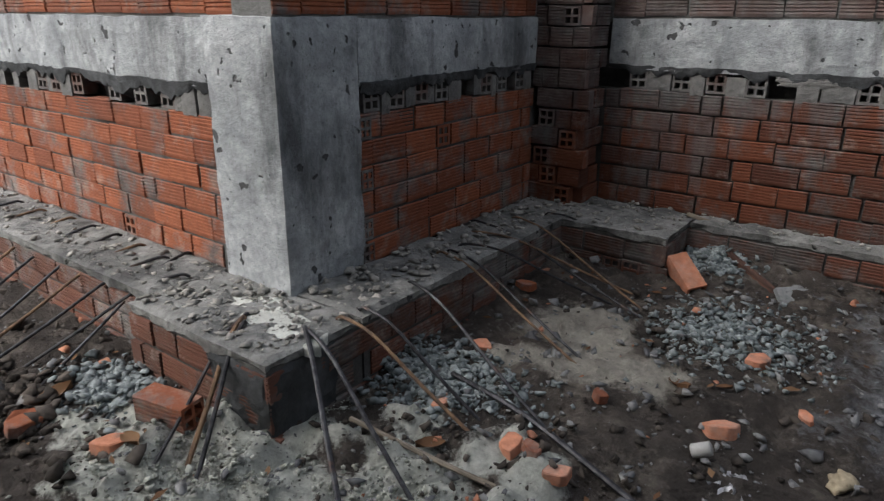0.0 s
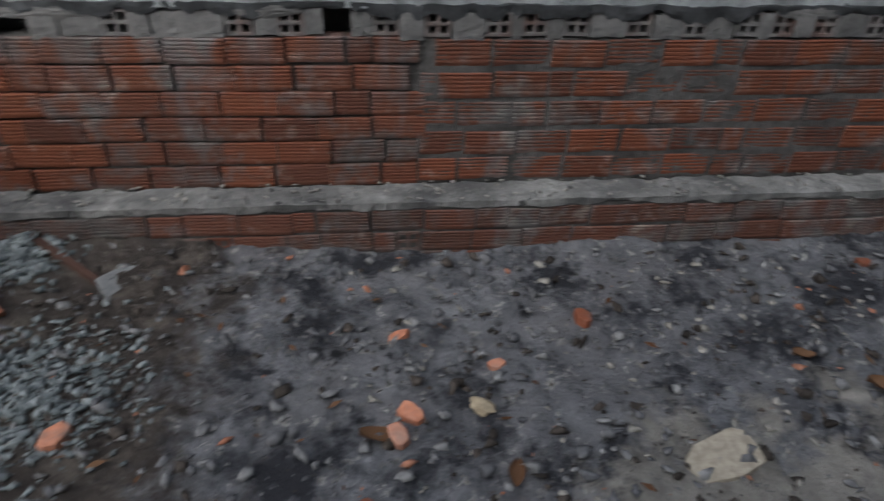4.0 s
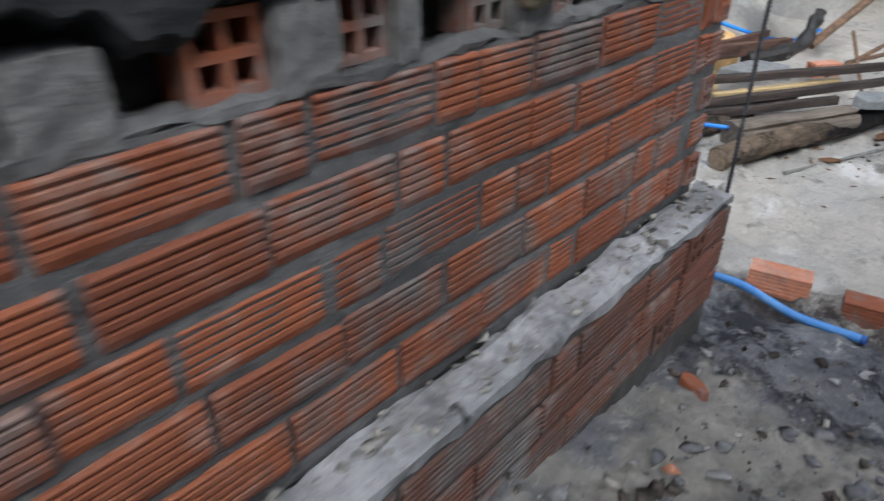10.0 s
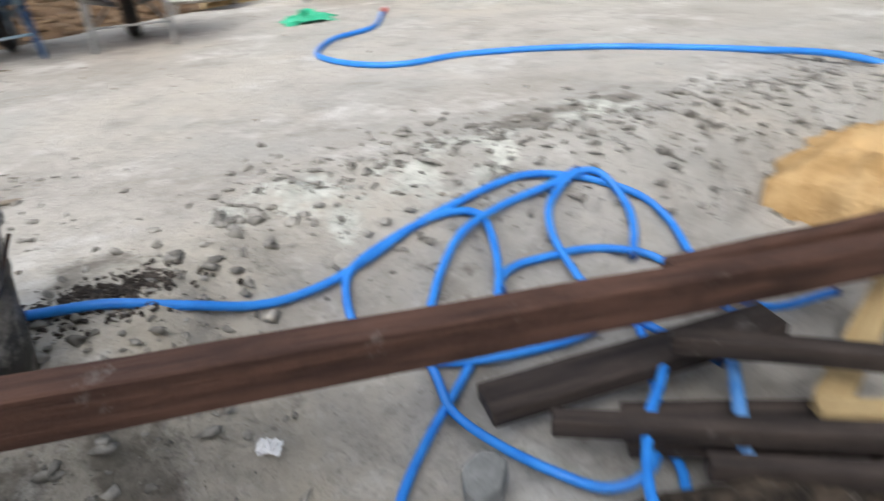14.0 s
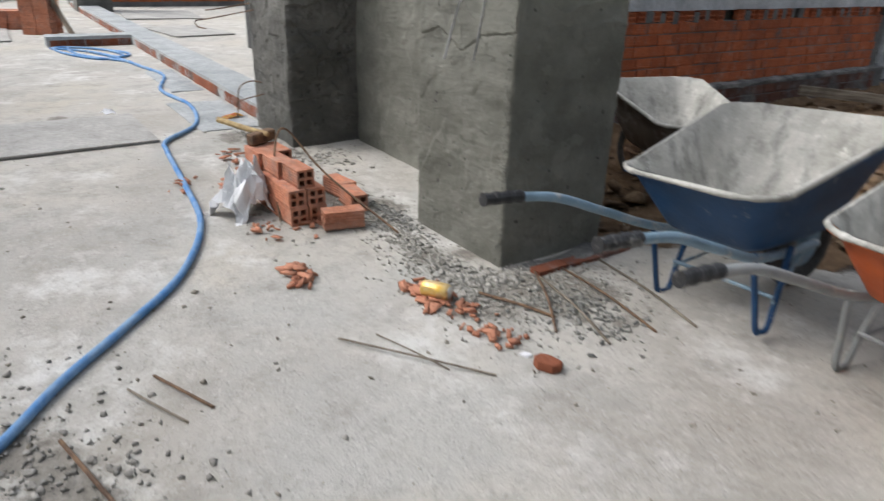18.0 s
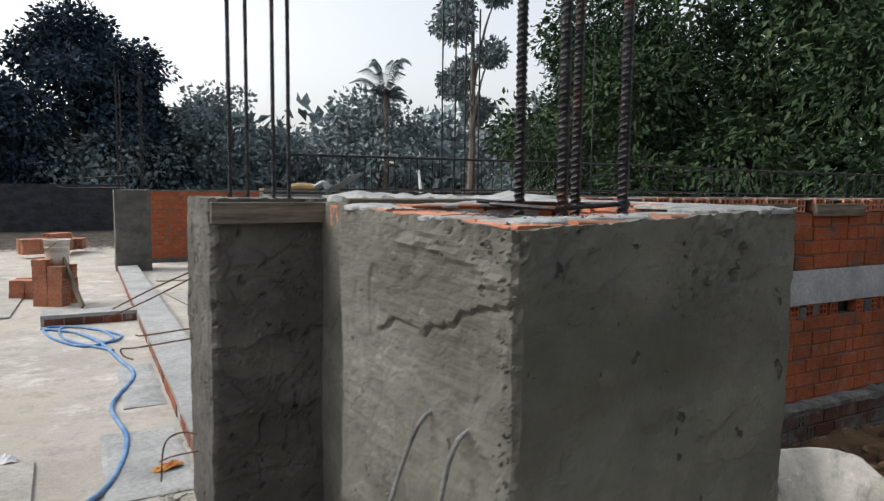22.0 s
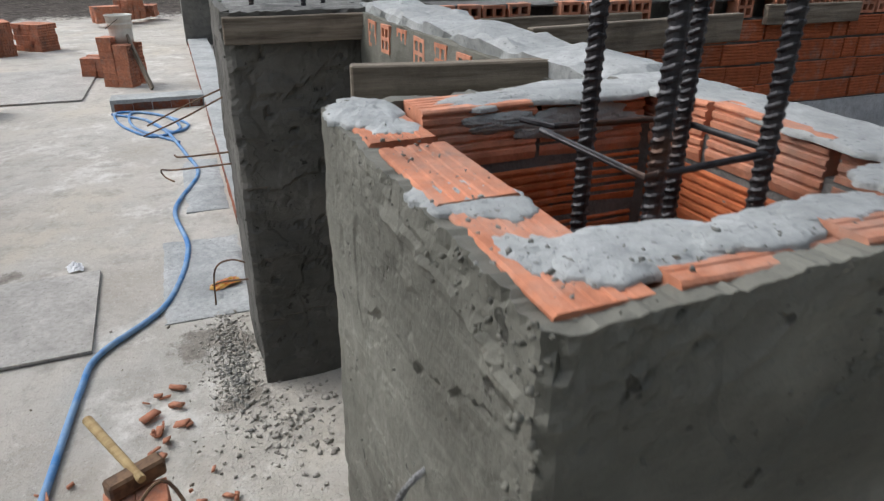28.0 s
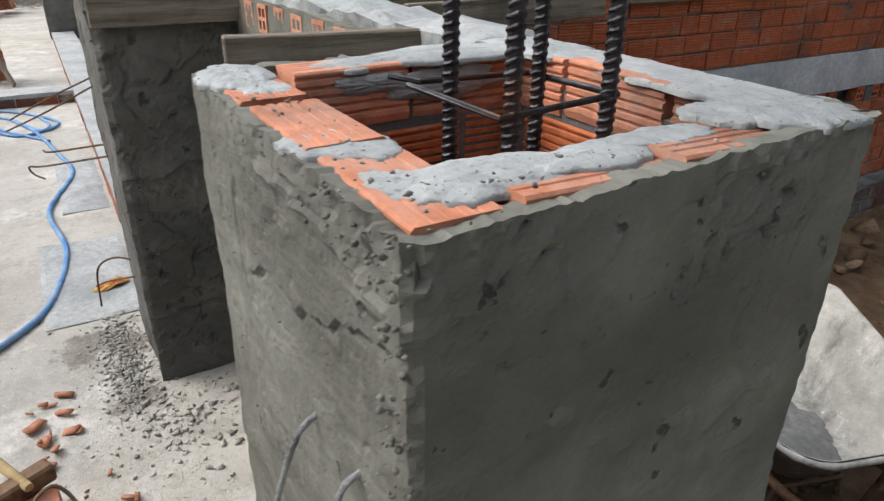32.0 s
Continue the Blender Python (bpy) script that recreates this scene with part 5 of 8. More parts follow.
for n, (x, y, rx, ry, tall, turn, fresh) in enumerate(((7.70, 3.935, 0.085, 0.055, 0.02, -6, 0), (7.78, 3.95, 0.05, 0.035, 0.012, 10, 0), (8.035, 3.945, 0.062, 0.056, 0.011, 15, 0), (8.075, 3.975, 0.03, 0.022, 0.008, 0, 0), (8.195, 4.03, 0.05, 0.105, 0.016, -4, 0), (8.205, 4.15, 0.036, 0.085, 0.012, 6, 0), (8.175, 3.95, 0.05, 0.03, 0.01, 20, 0), (8.2, 4.25, 0.03, 0.06, 0.007, 0, 0), (8.215, 4.43, 0.075, 0.085, 0.016, 0, 1), (8.18, 4.36, 0.05, 0.05, 0.01, 30, 1), (8.08, 4.45, 0.15, 0.06, 0.016, 0, 1), (7.9, 4.45, 0.19, 0.062, 0.018, 2, 1), (7.73, 4.44, 0.12, 0.075, 0.02, 0, 1), (7.695, 4.29, 0.062, 0.17, 0.018, 0, 1), (7.7, 4.13, 0.05, 0.09, 0.012, 8, 1))):
    part("mortar_dab", mound(x, y, rx, ry, TOP + rim_rise(x, y) - 0.001, tall * 0.34, n + 3, turn, 0.0035, 6.0, 0.006), FRESH if fresh else DAB, pillar, "fresh pale grey mortar", smooth=True)
for n, (x, y, z, rx, ry, m) in enumerate(((7.9, 4.421, 1.562, 0.18, 0.035, 0), (7.78, 4.421, 1.545, 0.08, 0.05, 0), (8.08, 4.421, 1.568, 0.12, 0.03, 0), (7.748, 4.25, 1.555, 0.14, 0.04, 1), (7.748, 4.12, 1.565, 0.08, 0.025, 1))):
    ob = part("mortar_slump", mound(0, 0, rx * 0.8, ry * 0.6, 0, 0.007, n + 61, 0, 0.006, 2.5, 0.002), DAB, pillar, "grey mortar run down inside", smooth=True)
    ob.matrix_basis = pose(x, y, z, 90, 0, 90 * m)
for x, y in ((8.08, 4.135), (8.079, 4.276), (7.949, 4.136), (7.945, 4.276)):
    part("rebar", rebar(x, y, 0.88, 3.9, 0.0092, (0.0, 0.0), 2.4), STEEL, pillar, "dark ribbed steel bar")
for z, dx in ((TOP + 0.015, 0.0), (TOP - 0.21, 0.006)):
    part("stirrup", tube([(7.905 + dx, 4.10, z), (8.087, 4.115, z - 0.004), (8.084, 4.285, z + 0.004), (7.91, 4.287, z), (7.905, 4.116, z + 0.003), (7.87, 4.09, z + 0.006)], 0.0042, 8, straight=True), STEEL, pillar, "bent steel stirrup tie")
for pts in (((8.05, 3.905, 1.262), (8.046, 3.876, 1.235), (8.015, 3.862, 1.16), (7.96, 3.852, 1.03), (7.9, 3.845, 0.86)), ((8.165, 3.905, 1.262), (8.16, 3.882, 1.24), (8.15, 3.866, 1.17), (8.128, 3.854, 1.02), (8.1, 3.848, 0.88))):
    part("tie_wire", tube(pts, lambda q: 0.0042 + 0.0014 * noise.noise(Vector((q * 14, pts[0][0], 0))), 8), PALE_BED, pillar, "bent wire caked with cement")


def lumps(name, x0, x1, y, z0, z1, count, seed, axis="y", sign=-1, size=(0.004, 0.014), material=PLASTER):
    """Crumbs of render stuck to an upright face, joined."""
    rng = np.random.default_rng(seed)
    a, z = rng.uniform(x0, x1, count), rng.uniform(z0, z1, count)
    s = size[0] + (size[1] - size[0]) * rng.random(count) ** 3
    shape = ICO[None] * (1 + rng.uniform(-0.4, 0.4, (count, 12, 1))) * s[:, None, None] * rng.uniform(0.6, 1.5, (count, 1, 3))
    base = np.stack([a, np.full(count, y), z], -1) if axis == "y" else np.stack([np.full(count, y), a, z], -1)
    co = (shape + base[:, None]).reshape(-1, 3)
    faces = (ICO_FACES[None] + 12 * np.arange(count)[:, None, None]).reshape(-1, 3)
    return array_mesh(name, co, faces, material)


part("render_crumbs", lumps("render_crumbs", P1[0], P1[2], P1[1], 0.1, TOP, 110, 3, size=(0.001, 0.0034)), None, pillar)
part("render_crumbs", lumps("render_crumbs", P1[1], P1[3], P1[2], 0.1, TOP, 110, 4, "x", size=(0.001, 0.0034)), None, pillar)
part("render_crumbs", lumps("render_crumbs", P1[0], P1[2], P1[1] + 0.004, TOP - 0.06, TOP, 150, 5, size=(0.001, 0.0034)), None, pillar)
part("render_crumbs", lumps("render_crumbs", P1[1], P1[3], P1[2] - 0.001, TOP - 0.16, TOP, 260, 6, "x", size=(0.001, 0.0034)), None, pillar)
corner = np.random.default_rng(8)
k = 700
cz = corner.uniform(0.06, TOP, k)
cs = 0.001 + 0.0035 * corner.random(k) ** 2
cco = (ICO[None] * (1 + corner.uniform(-0.4, 0.4, (k, 12, 1))) * cs[:, None, None] + np.stack([P1[2] - 0.006 + corner.normal(0, 0.006, k), P1[1] + 0.006 + corner.normal(0, 0.006, k), cz], -1)[:, None]).reshape(-1, 3)
part("render_crumbs", array_mesh("render_crumbs", cco, (ICO_FACES[None] + 12 * np.arange(k)[:, None, None]).reshape(-1, 3), PLASTER), None, pillar)
cco2 = cco + np.array([P2[2] - P1[2], P2[1] - P1[1], 0])
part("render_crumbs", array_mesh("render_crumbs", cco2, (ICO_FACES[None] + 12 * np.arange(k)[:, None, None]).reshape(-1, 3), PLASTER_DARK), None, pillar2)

for x, y, z in ((5.853, 3.995, 3.9), (5.45, 4.16, 3.6), (5.91, 4.18, 3.9), (5.86, 4.265, 3.8)):
    part("rebar", rebar(x, y, TOP - 0.1, z, 0.0085, (0, 0), 2.3), STEEL, pillar2, "dark ribbed steel bar")
part("bent_bar", tube([(5.66, 4.02, TOP - 0.06), (5.68, 4.03, TOP + 0.2), (5.72, 4.05, TOP + 0.32), (5.79, 4.08, TOP + 0.33)], 0.005, 6), STEEL, pillar2)
for pts in (((5.5, 3.9, 1.22), (5.3, 3.7, 1.1), (5.12, 3.52, 0.98)), ((5.56, 3.9, 1.2), (5.38, 3.68, 1.06), (5.2, 3.5, 0.95)), ((5.5, 3.9, 0.92), (5.3, 3.66, 0.86), (5.22, 3.62, 0.85)), ((5.55, 3.9, 0.88), (5.3, 3.62, 0.80), (5.21, 3.55, 0.78), (5.2, 3.56, 0.74), (5.26, 3.6, 0.73)), ((5.6, 3.9, 0.38), (5.54, 3.8, 0.4), (5.5, 3.72, 0.34), (5.48, 3.7, 0.14)), ((5.64, 3.9, 0.33), (5.5, 3.76, 0.27), (5.42, 3.7, 0.22))):
    part("tie_wire", tube(pts, 0.0045, 6), RUST, pillar2, "rusty steel wire end")


def board(name, label, a, b, wide, thick, material, category="board", sag=0.0, group="", upright=True):
    """A sawn board from a to b; wide is its upright side."""
    a, b = Vector(a), Vector(b)
    length = (b - a).length
    bm = bmesh.new()
    k = max(2, round(length / 0.12))
    h, w = (wide / 2, thick / 2) if upright else (thick / 2, wide / 2)
    rings = []
    for i in range(k + 1):
        s = i / k
        j = 0.0025 * noise.noise(Vector((s * length * 4, a.x, a.y)))
        q = [(-w, -h), (w, -h), (w, h), (-w, h)]
        rings.append([bm.verts.new((s * length, y * (1 + j * 8) + j, z - sag * math.sin(math.pi * s) + j)) for y, z in q])
    for r, t in zip(rings, rings[1:]):
        for n in range(4):
            bm.faces.new((r[n], r[(n + 1) % 4], t[(n + 1) % 4], t[n]))
    bm.faces.new(rings[0][::-1])
    bm.faces.new(rings[-1])
    bmesh.ops.recalc_face_normals(bm, faces=bm.faces[:])
    bmesh.ops.bevel(bm, geom=[e for e in bm.edges if e.calc_face_angle(0) > 1.0], offset=0.0035, segments=1, affect="EDGES")
    ob = part(name, bm, material)
    d = b - a
    ob.matrix_world = Matrix.Translation(a) @ Euler((0, -math.atan2(d.z, math.hypot(d.x, d.y)), math.atan2(d.y, d.x))).to_matrix().to_4x4()
    return tagged(ob, label, category, group)


for n, (x, z, rx, rz) in enumerate(((6.6, 0.875, 0.12, 0.03), (7.05, 0.88, 0.1, 0.03), (7.6, 0.87, 0.12, 0.035), (8.0, 0.875, 0.08, 0.05), (4.2, 0.86, 0.14, 0.03), (4.9, 0.87, 0.18, 0.03), (5.5, 0.86, 0.12, 0.03), (3.5, 0.87, 0.14, 0.03), (0.9, 0.86, 0.18, 0.03), (1.6, 0.87, 0.15, 0.03))):
    ob = part("mortar_smear", mound(0, 0, rx * 0.8, rz, 0, 0.007, n + 81, 0, 0.008, 2.0, 0.02), MORTAR, band_end, smooth=True)
    ob.matrix_basis = pose(x, -0.01, z, 90, 0, 0)
ob = part("tan_lump", mound(0, 0, 0.055, 0.022, 0, 0.02, 17, 0, 0.011, 1.2, 0.01), plain("tan_mortar", (0.13, 0.115, 0.08), (0.30, 0.255, 0.18), 0.9, 25, 0, 0.004), band_end, "tan dried mortar lump", smooth=True)
ob.matrix_basis = pose(7.86, -0.02, 0.785, 90, 0, 0)
PALE_DRY = mortar_material("pale_dry_mortar", (0.44, 0.45, 0.42), (0.74, 0.75, 0.70), lumps=30.0, relief=0.02)
corner_spill = tagged(part("corner_mortar", mound(-0.2, -2.04, 0.26, 0.13, LZ + 0.004, 0.012, 23, -18, 0.01, 2.0), PALE_DRY, smooth=True), "bright spilt mortar on the corner footing", "mortar", kind="structure")

FW = "formwork boards"
board("formwork_board", "weathered grey formwork board clamped on the pillar", (6.145, 3.86, 1.52), (6.145, 4.36, 1.52), 0.09, 0.03, WOOD_GREY, group=FW)
board("formwork_board", "weathered brown formwork board on the wall", (7.40, 3.99, 1.555), (7.46, 4.36, 1.555), 0.09, 0.035, WOOD_GREY, group=FW)
board("formwork_board", "long weathered formwork board beside the wall top", (6.9, 4.62, 1.54), (6.75, 5.5, 1.54), 0.09, 0.03, WOOD_GREY, group=FW)
board("formwork_board", "weathered formwork board along the brick wall", (6.275, 4.75, 1.50), (6.275, 5.45, 1.50), 0.09, 0.03, WOOD_GREY, group=FW)
for y in (6.1, 6.9, 7.7, 8.6):
    board("formwork_board", "short grey formwork board along the brick wall", (6.275, y, 1.515), (6.275, y + 0.55, 1.515), 0.085, 0.03, WOOD_GREY, group=FW)
wt = tagged(part("wall_top_mortar", rough_box(6.08, 4.345, TOP - 0.03, 7.66, 4.555, TOP + 0.022, 0.035, 0.022, 8.0), FRESH), "pale fresh mortar spread along the wall top", "mortar", kind="structure")
wt2 = thing("brick_course", "open brick ends on top of the rendered wall", "bricks")
rng_b = random.Random(71)
for i in range(7):
    lay(HOLES["fresh_clay_brick"], "hollow_brick", pose(6.25 + i * 0.16, 4.338, TOP - 0.11), wt2, rng_b)
# trowel and pipe elbow on the far pillar
trowel = thing("trowel", "steel trowel with a wooden handle lying on mortar", "trowel", pose(5.78, 4.42, TOP + 0.02, 0, 0, 35))
part("handle", tube([(-0.16, 0, 0.03), (-0.08, 0, 0.035), (0.0, 0, 0.03)], lambda s: 0.014 + 0.004 * math.sin(3 * s), 10), WOOD_PALE, trowel, "pale wooden handle")
part("elbow", tube([(0.0, 0, 0.03), (0.05, 0, 0.05), (0.075, 0.0, 0.03), (0.08, 0, 0.0)], 0.016, 10), plain("grey_plastic", (0.22, 0.25, 0.26), (0.3, 0.33, 0.34), 0.4), trowel, "grey plastic elbow")
bl = bmesh.new()
vs = [bl.verts.new(p) for p in ((0.08, -0.055, 0.01), (0.08, 0.055, 0.01), (0.26, 0.02, 0.09), (0.29, 0.0, 0.105), (0.26, -0.02, 0.09), (0.08, -0.055, 0.013), (0.08, 0.055, 0.013), (0.26, 0.02, 0.093), (0.29, 0, 0.108), (0.26, -0.02, 0.093))]
bl.faces.new(vs[:5][::-1])
bl.faces.new(vs[5:])
for n in range(5):
    bl.faces.new((vs[n], vs[(n + 1) % 5], vs[5 + (n + 1) % 5], vs[5 + n]))
part("blade", bl, plain("bright_steel", (0.5, 0.52, 0.54), (0.62, 0.63, 0.65), 0.3, 30, 0.9), trowel, "bright steel blade")

# ---- walls and bars behind ----
wall_back = wall("wall_back", "grey rendered wall behind the brick wall", 3.9, 4.6, 4.1, 14.0, -0.2, TOP, MORTAR)
lay_headers(wall_back, pose(4.1, 5.0, 0, 0, 0, 90), 8.8, TOP - 0.1, BRICK_NEW, 81, gap=(0.05, 0.2), miss=0.3)
wall_black = tagged(part("wall_black", rough_box(1.2, 5.2, -0.2, 1.4, 9.2, TOP + 0.01, 0.3, 0.006), plain("black_damp_wall", (0.03, 0.032, 0.034), (0.055, 0.056, 0.057), 0.8, 6)), "black damp wall with a pale top edge", "wall", kind="structure")
part("top_edge", box_mesh(1.19, 5.2, TOP + 0.02, 1.41, 9.2, TOP + 0.045, 0.004), WOOD_GREY, wall_black)
cage = thing("rebar_cage", "long reinforcement cage lying on the wall top", "rebar")
for y0, x, z in ((4.7, 3.94, TOP + 0.04), (4.7, 4.06, TOP + 0.04), (4.7, 3.94, TOP + 0.30), (4.7, 4.06, TOP + 0.30)):
    part("bar", tube([(x, y0, z), (x + 0.01, 8, z + 0.012), (x, 11, z - 0.008), (x, 14.5, z + 0.005)], 0.007, 6), STEEL, cage)
for n in range(46):
    y = 4.8 + n * 0.205
    part("stirrup", tube([(3.93, y, TOP + 0.035), (4.07, y + 0.01, TOP + 0.035), (4.07, y, TOP + 0.31), (3.93, y + 0.01, TOP + 0.31), (3.93, y, TOP + 0.035)], 0.0045, 5, straight=True), STEEL, cage)
cage2 = thing("rebar_cage", "reinforcement bars running across the far walls", "rebar")
for z in (TOP + 0.05, TOP + 0.3):
    part("bar", tube([(4.0, 5.0, z), (-3, 8.0, z + 0.02), (-9, 9.5, z)], 0.008, 5), STEEL, cage2)
    part("bar", tube([(-6.5, 4.2, z), (-13, 3.0, z - 0.02), (-20, 2.5, z + 0.05)], 0.009, 5), STEEL, cage2)


def far_pillar(x, y, s, tops, label, material=PLASTER_DARK):
    p = thing("brick_pillar", label, "pillar", pose(x, y, 0))
    part("render_coat", rough_box(0, 0, SLAB - 0.1, s, s, TOP, 0.12, 0.006), material, p)
    for n, h in enumerate(tops):
        part("rebar", tube([(0.1 + (n % 2) * (s - 0.2), 0.1 + (n // 2) * (s - 0.2), TOP - 0.05), (0.1 + (n % 2) * (s - 0.2) + 0.01, 0.1 + (n // 2) * (s - 0.2), h)], 0.009, 6, straight=True), STEEL, p, "dark ribbed steel bar")
    return p


far_pillar(-5.3, 3.9, 0.62, (4.0, 3.7, 4.1, 3.8), "distant grey rendered pillar with bare bars")
far_pillar(-8.2, 4.1, 0.6, (4.2, 4.0, 4.1, 4.3), "distant slim rendered pillar with bare bars")
far_pillar(-9.6, 4.2, 0.6, (), "distant slim rendered pillar")
far_pillar(2.2, 6.9, 0.5, (3.9, 3.7, 3.8, 3.6), "grey pillar with tall thin bars behind the walls")
far_pillar(1.2, 9.4, 0.5, (3.7, 3.9, 3.6, 3.8), "grey pillar with tall thin bars behind the walls")
far_pillar(3.8, 14.2, 0.5, (3.9, 4.1, 3.8, 4.0), "grey pillar with tall thin bars behind the walls")

# ---- floor inside: boards, sheets, far stacks ----
SHEET = mortar_material("cement_sheet", (0.36, 0.35, 0.325), (0.52, 0.505, 0.475), lumps=40, relief=0.004)
for n, (x0, y0, x1, y1, turn) in enumerate(((4.72, 1.2, 5.62, 3.12, 1.5), (-2.6, 0.9, -0.3, 2.6, -1), (-1.6, 4.5, -0.2, 5.4, 8), (-4.6, 4.5, -2.9, 5.8, -5))):
    ob = part("cement_board", rough_box(-(x1 - x0) / 2, -(y1 - y0) / 2, 0, (x1 - x0) / 2, (y1 - y0) / 2, 0.016, 0.1, 0.002), SHEET)
    ob.matrix_world = pose((x0 + x1) / 2, (y0 + y1) / 2, SLAB + 0.006 + 0.001 * n, 0, 0, turn)
    tagged(ob, "thin grey cement board laid on the floor", "board", "boards on the floor")
slab_piece("mortar_spill", "pale spilt cement beside the ground beam", 4.4, 3.44, 5.45, 3.9, SLAB - 0.03, SLAB + 0.012, FRESH, 0.03, 0.012)
slab_piece("mortar_spill_far", "pale spilt cement beside the ground beam", 2.6, 3.6, 3.9, 3.9, SLAB - 0.03, SLAB + 0.01, FRESH, 0.04, 0.012)


def loose_brick(x, y, z, turn=0.0, tilt=0.0, roll=0.0, fresh=True, label="loose fired clay brick with four holes", group="loose bricks"):
    ob = new("loose_brick", LOOSE["fresh_clay_brick" if fresh else "clay_brick"])
    ob.matrix_world = pose(x, y, z) @ pose(0, 0, 0, roll, tilt, turn)
    return tagged(ob, label, "brick", group)


def stack(x, y, turn, rows, z0=SLAB, seed=1, group="stacked bricks", jitter=0.006):
    """Bricks stacked in layers; rows: for each layer a list of (along, across)."""
    rng = random.Random(seed)
    base = pose(x, y, z0, 0, 0, turn)
    for c, row in enumerate(rows):
        for a, b in row:
            ob = new("stacked_brick", LOOSE["fresh_clay_brick"])
            ob.matrix_world = base @ pose(a + rng.uniform(-jitter, jitter), b + rng.uniform(-jitter, jitter), c * (BH + 0.001), 0, 0, rng.uniform(-2, 2))
            tagged(ob, "orange hollow clay brick in a small stack", "brick", group)


full = [(a * 0.192, b * 0.09) for a in range(3) for b in (0, 1)]
stack(6.95, 3.35, 2, [full, full, [(0, 0), (0, 0.09), (0.19, 0.02), (0.37, 0.045)]], seed=2, group="stacked bricks beside the pillar")
loose_brick(7.545, 3.535, SLAB + 0.008, 78, label="single orange clay brick lying beside the stack")
loose_brick(7.12, 3.72, SLAB + 0.008, 8)
loose_brick(7.32, 3.70, SLAB + 0.008, -6)
tower = [[(0, 0), (0, 0.1), (0.2, 0), (0.2, 0.1), (0, 0.28), (0.2, 0.28)] for _ in range(6)] + [[(0, 0), (0, 0.1)]]
stack(-1.12, 2.88, 60, tower, seed=3, group="distant brick stack")
stack(-1.9, 2.55, 75, tower[:3], seed=4, group="distant brick stack")
for n, (x, y, h) in enumerate(((-4.7, 0.8, 6), (-5.0, 1.25, 5), (0.2, 1.2, 4), (-9.0, 2.2, 4), (-9.6, 2.8, 5), (-10.2, 3.3, 3))):
    stack(x, y, 20 + 30 * n, [full + [(a, b + 0.2) for a, b in full]] * h, seed=10 + n, group="distant brick stack", jitter=0.015)


def bucket(name, label, x, y, z, r, h, material, inside, tilt=0.0, handle=True):
    t = thing(name, label, "bucket", pose(x, y, z, tilt, 0, 0))
    bm = bmesh.new()
    rings = []
    prof = [(0.0, 0.004), (r * 0.82, 0.0), (r * 0.86, h * 0.33), (r * 0.9, h * 0.66), (r * 0.93, h * 0.68), (r * 0.93, h * 0.73), (r * 0.91, h * 0.75), (r * 0.98, h * 0.97), (r * 1.03, h * 0.975), (r * 1.03, h), (r * 0.97, h), (r * 0.80, 0.02), (0.0, 0.02)]
    for d, zz in prof:
        rings.append([bm.verts.new((d * math.cos(2 * math.pi * k / 32), d * math.sin(2 * math.pi * k / 32), zz)) for k in range(32)] if d else [bm.verts.new((0, 0, zz))])
    for a, b in zip(rings, rings[1:]):
        for k in range(32):
            q = [a[k % len(a)], a[(k + 1) % len(a)], b[(k + 1) % len(b)], b[k % len(b)]]
            q = list(dict.fromkeys(q))
            bm.faces.new(q)
    bmesh.ops.recalc_face_normals(bm, faces=bm.faces[:])
    part("shell", bm, material, t, smooth=True)
    if handle:
        part("handle", tube([(-r * 1.03, 0, h * 0.9), (-r * 0.75, -r * 0.75, h * 0.62), (0, -r * 1.08, h * 0.5), (r * 0.75, -r * 0.75, h * 0.62), (r * 1.03, 0, h * 0.9)], 0.0035, 6), STEEL, t, "thin wire handle")
    if inside:
        lid = bmesh.new()
        bmesh.ops.create_circle(lid, cap_ends=True, radius=r * 0.84, segments=32, matrix=Matrix.Translation((0, 0, h * 0.25)))
        part("mortar_in_it", lid, inside, t)
    return t


bucket("mortar_bucket", "black bucket splashed with dried cement", 9.19, 1.27, height(9.19, 1.27) - 0.02, 0.165, 0.3, worn_paint("splashed_plastic", (0.045, 0.045, 0.042), (0.42, 0.40, 0.37), 0.55), MORTAR)
bucket("white_bucket", "white plastic bucket standing on the brick stack", -1.27, 3.07, SLAB + 6 * (BH + 0.001), 0.165, 0.34, plain("white_plastic", (0.66, 0.65, 0.6), (0.52, 0.5, 0.45), 0.45, 8), None)
board("leaning_plank", "grey plank leaning against the brick stack", (-0.7, 3.35, SLAB + 0.02), (-1.25, 3.1, 0.75), 0.09, 0.03, WOOD_GREY)


# ---- wheelbarrows ----


def tray_crust():
    """Pale dried cement over steel, with dark wet drips and scratches."""
    n = Nodes("cement_crusted_steel", 0.75, 0.0, 0.3)
    c = n.mix(n.noise(5, 6, 0.7), (0.30, 0.295, 0.265), (0.52, 0.51, 0.47))
    c = n.mix(n.math("MULTIPLY", n.noise(7, 6, 0.72, where=n.stretch(n.tc, 1, 1, 0.3), lo=0.5, hi=0.66), 0.75), c, (0.11, 0.108, 0.1))
    c = n.mix(n.noise(20, 6, 0.75, lo=0.6, hi=0.7), c, (0.62, 0.61, 0.57))
    return n.done(c, ((n.noise(12, 6, 0.72, lo=0.1, hi=0.9), 0.7, 0.012), (n.noise(60, 4, lo=0.1, hi=0.9), 0.5, 0.004)))


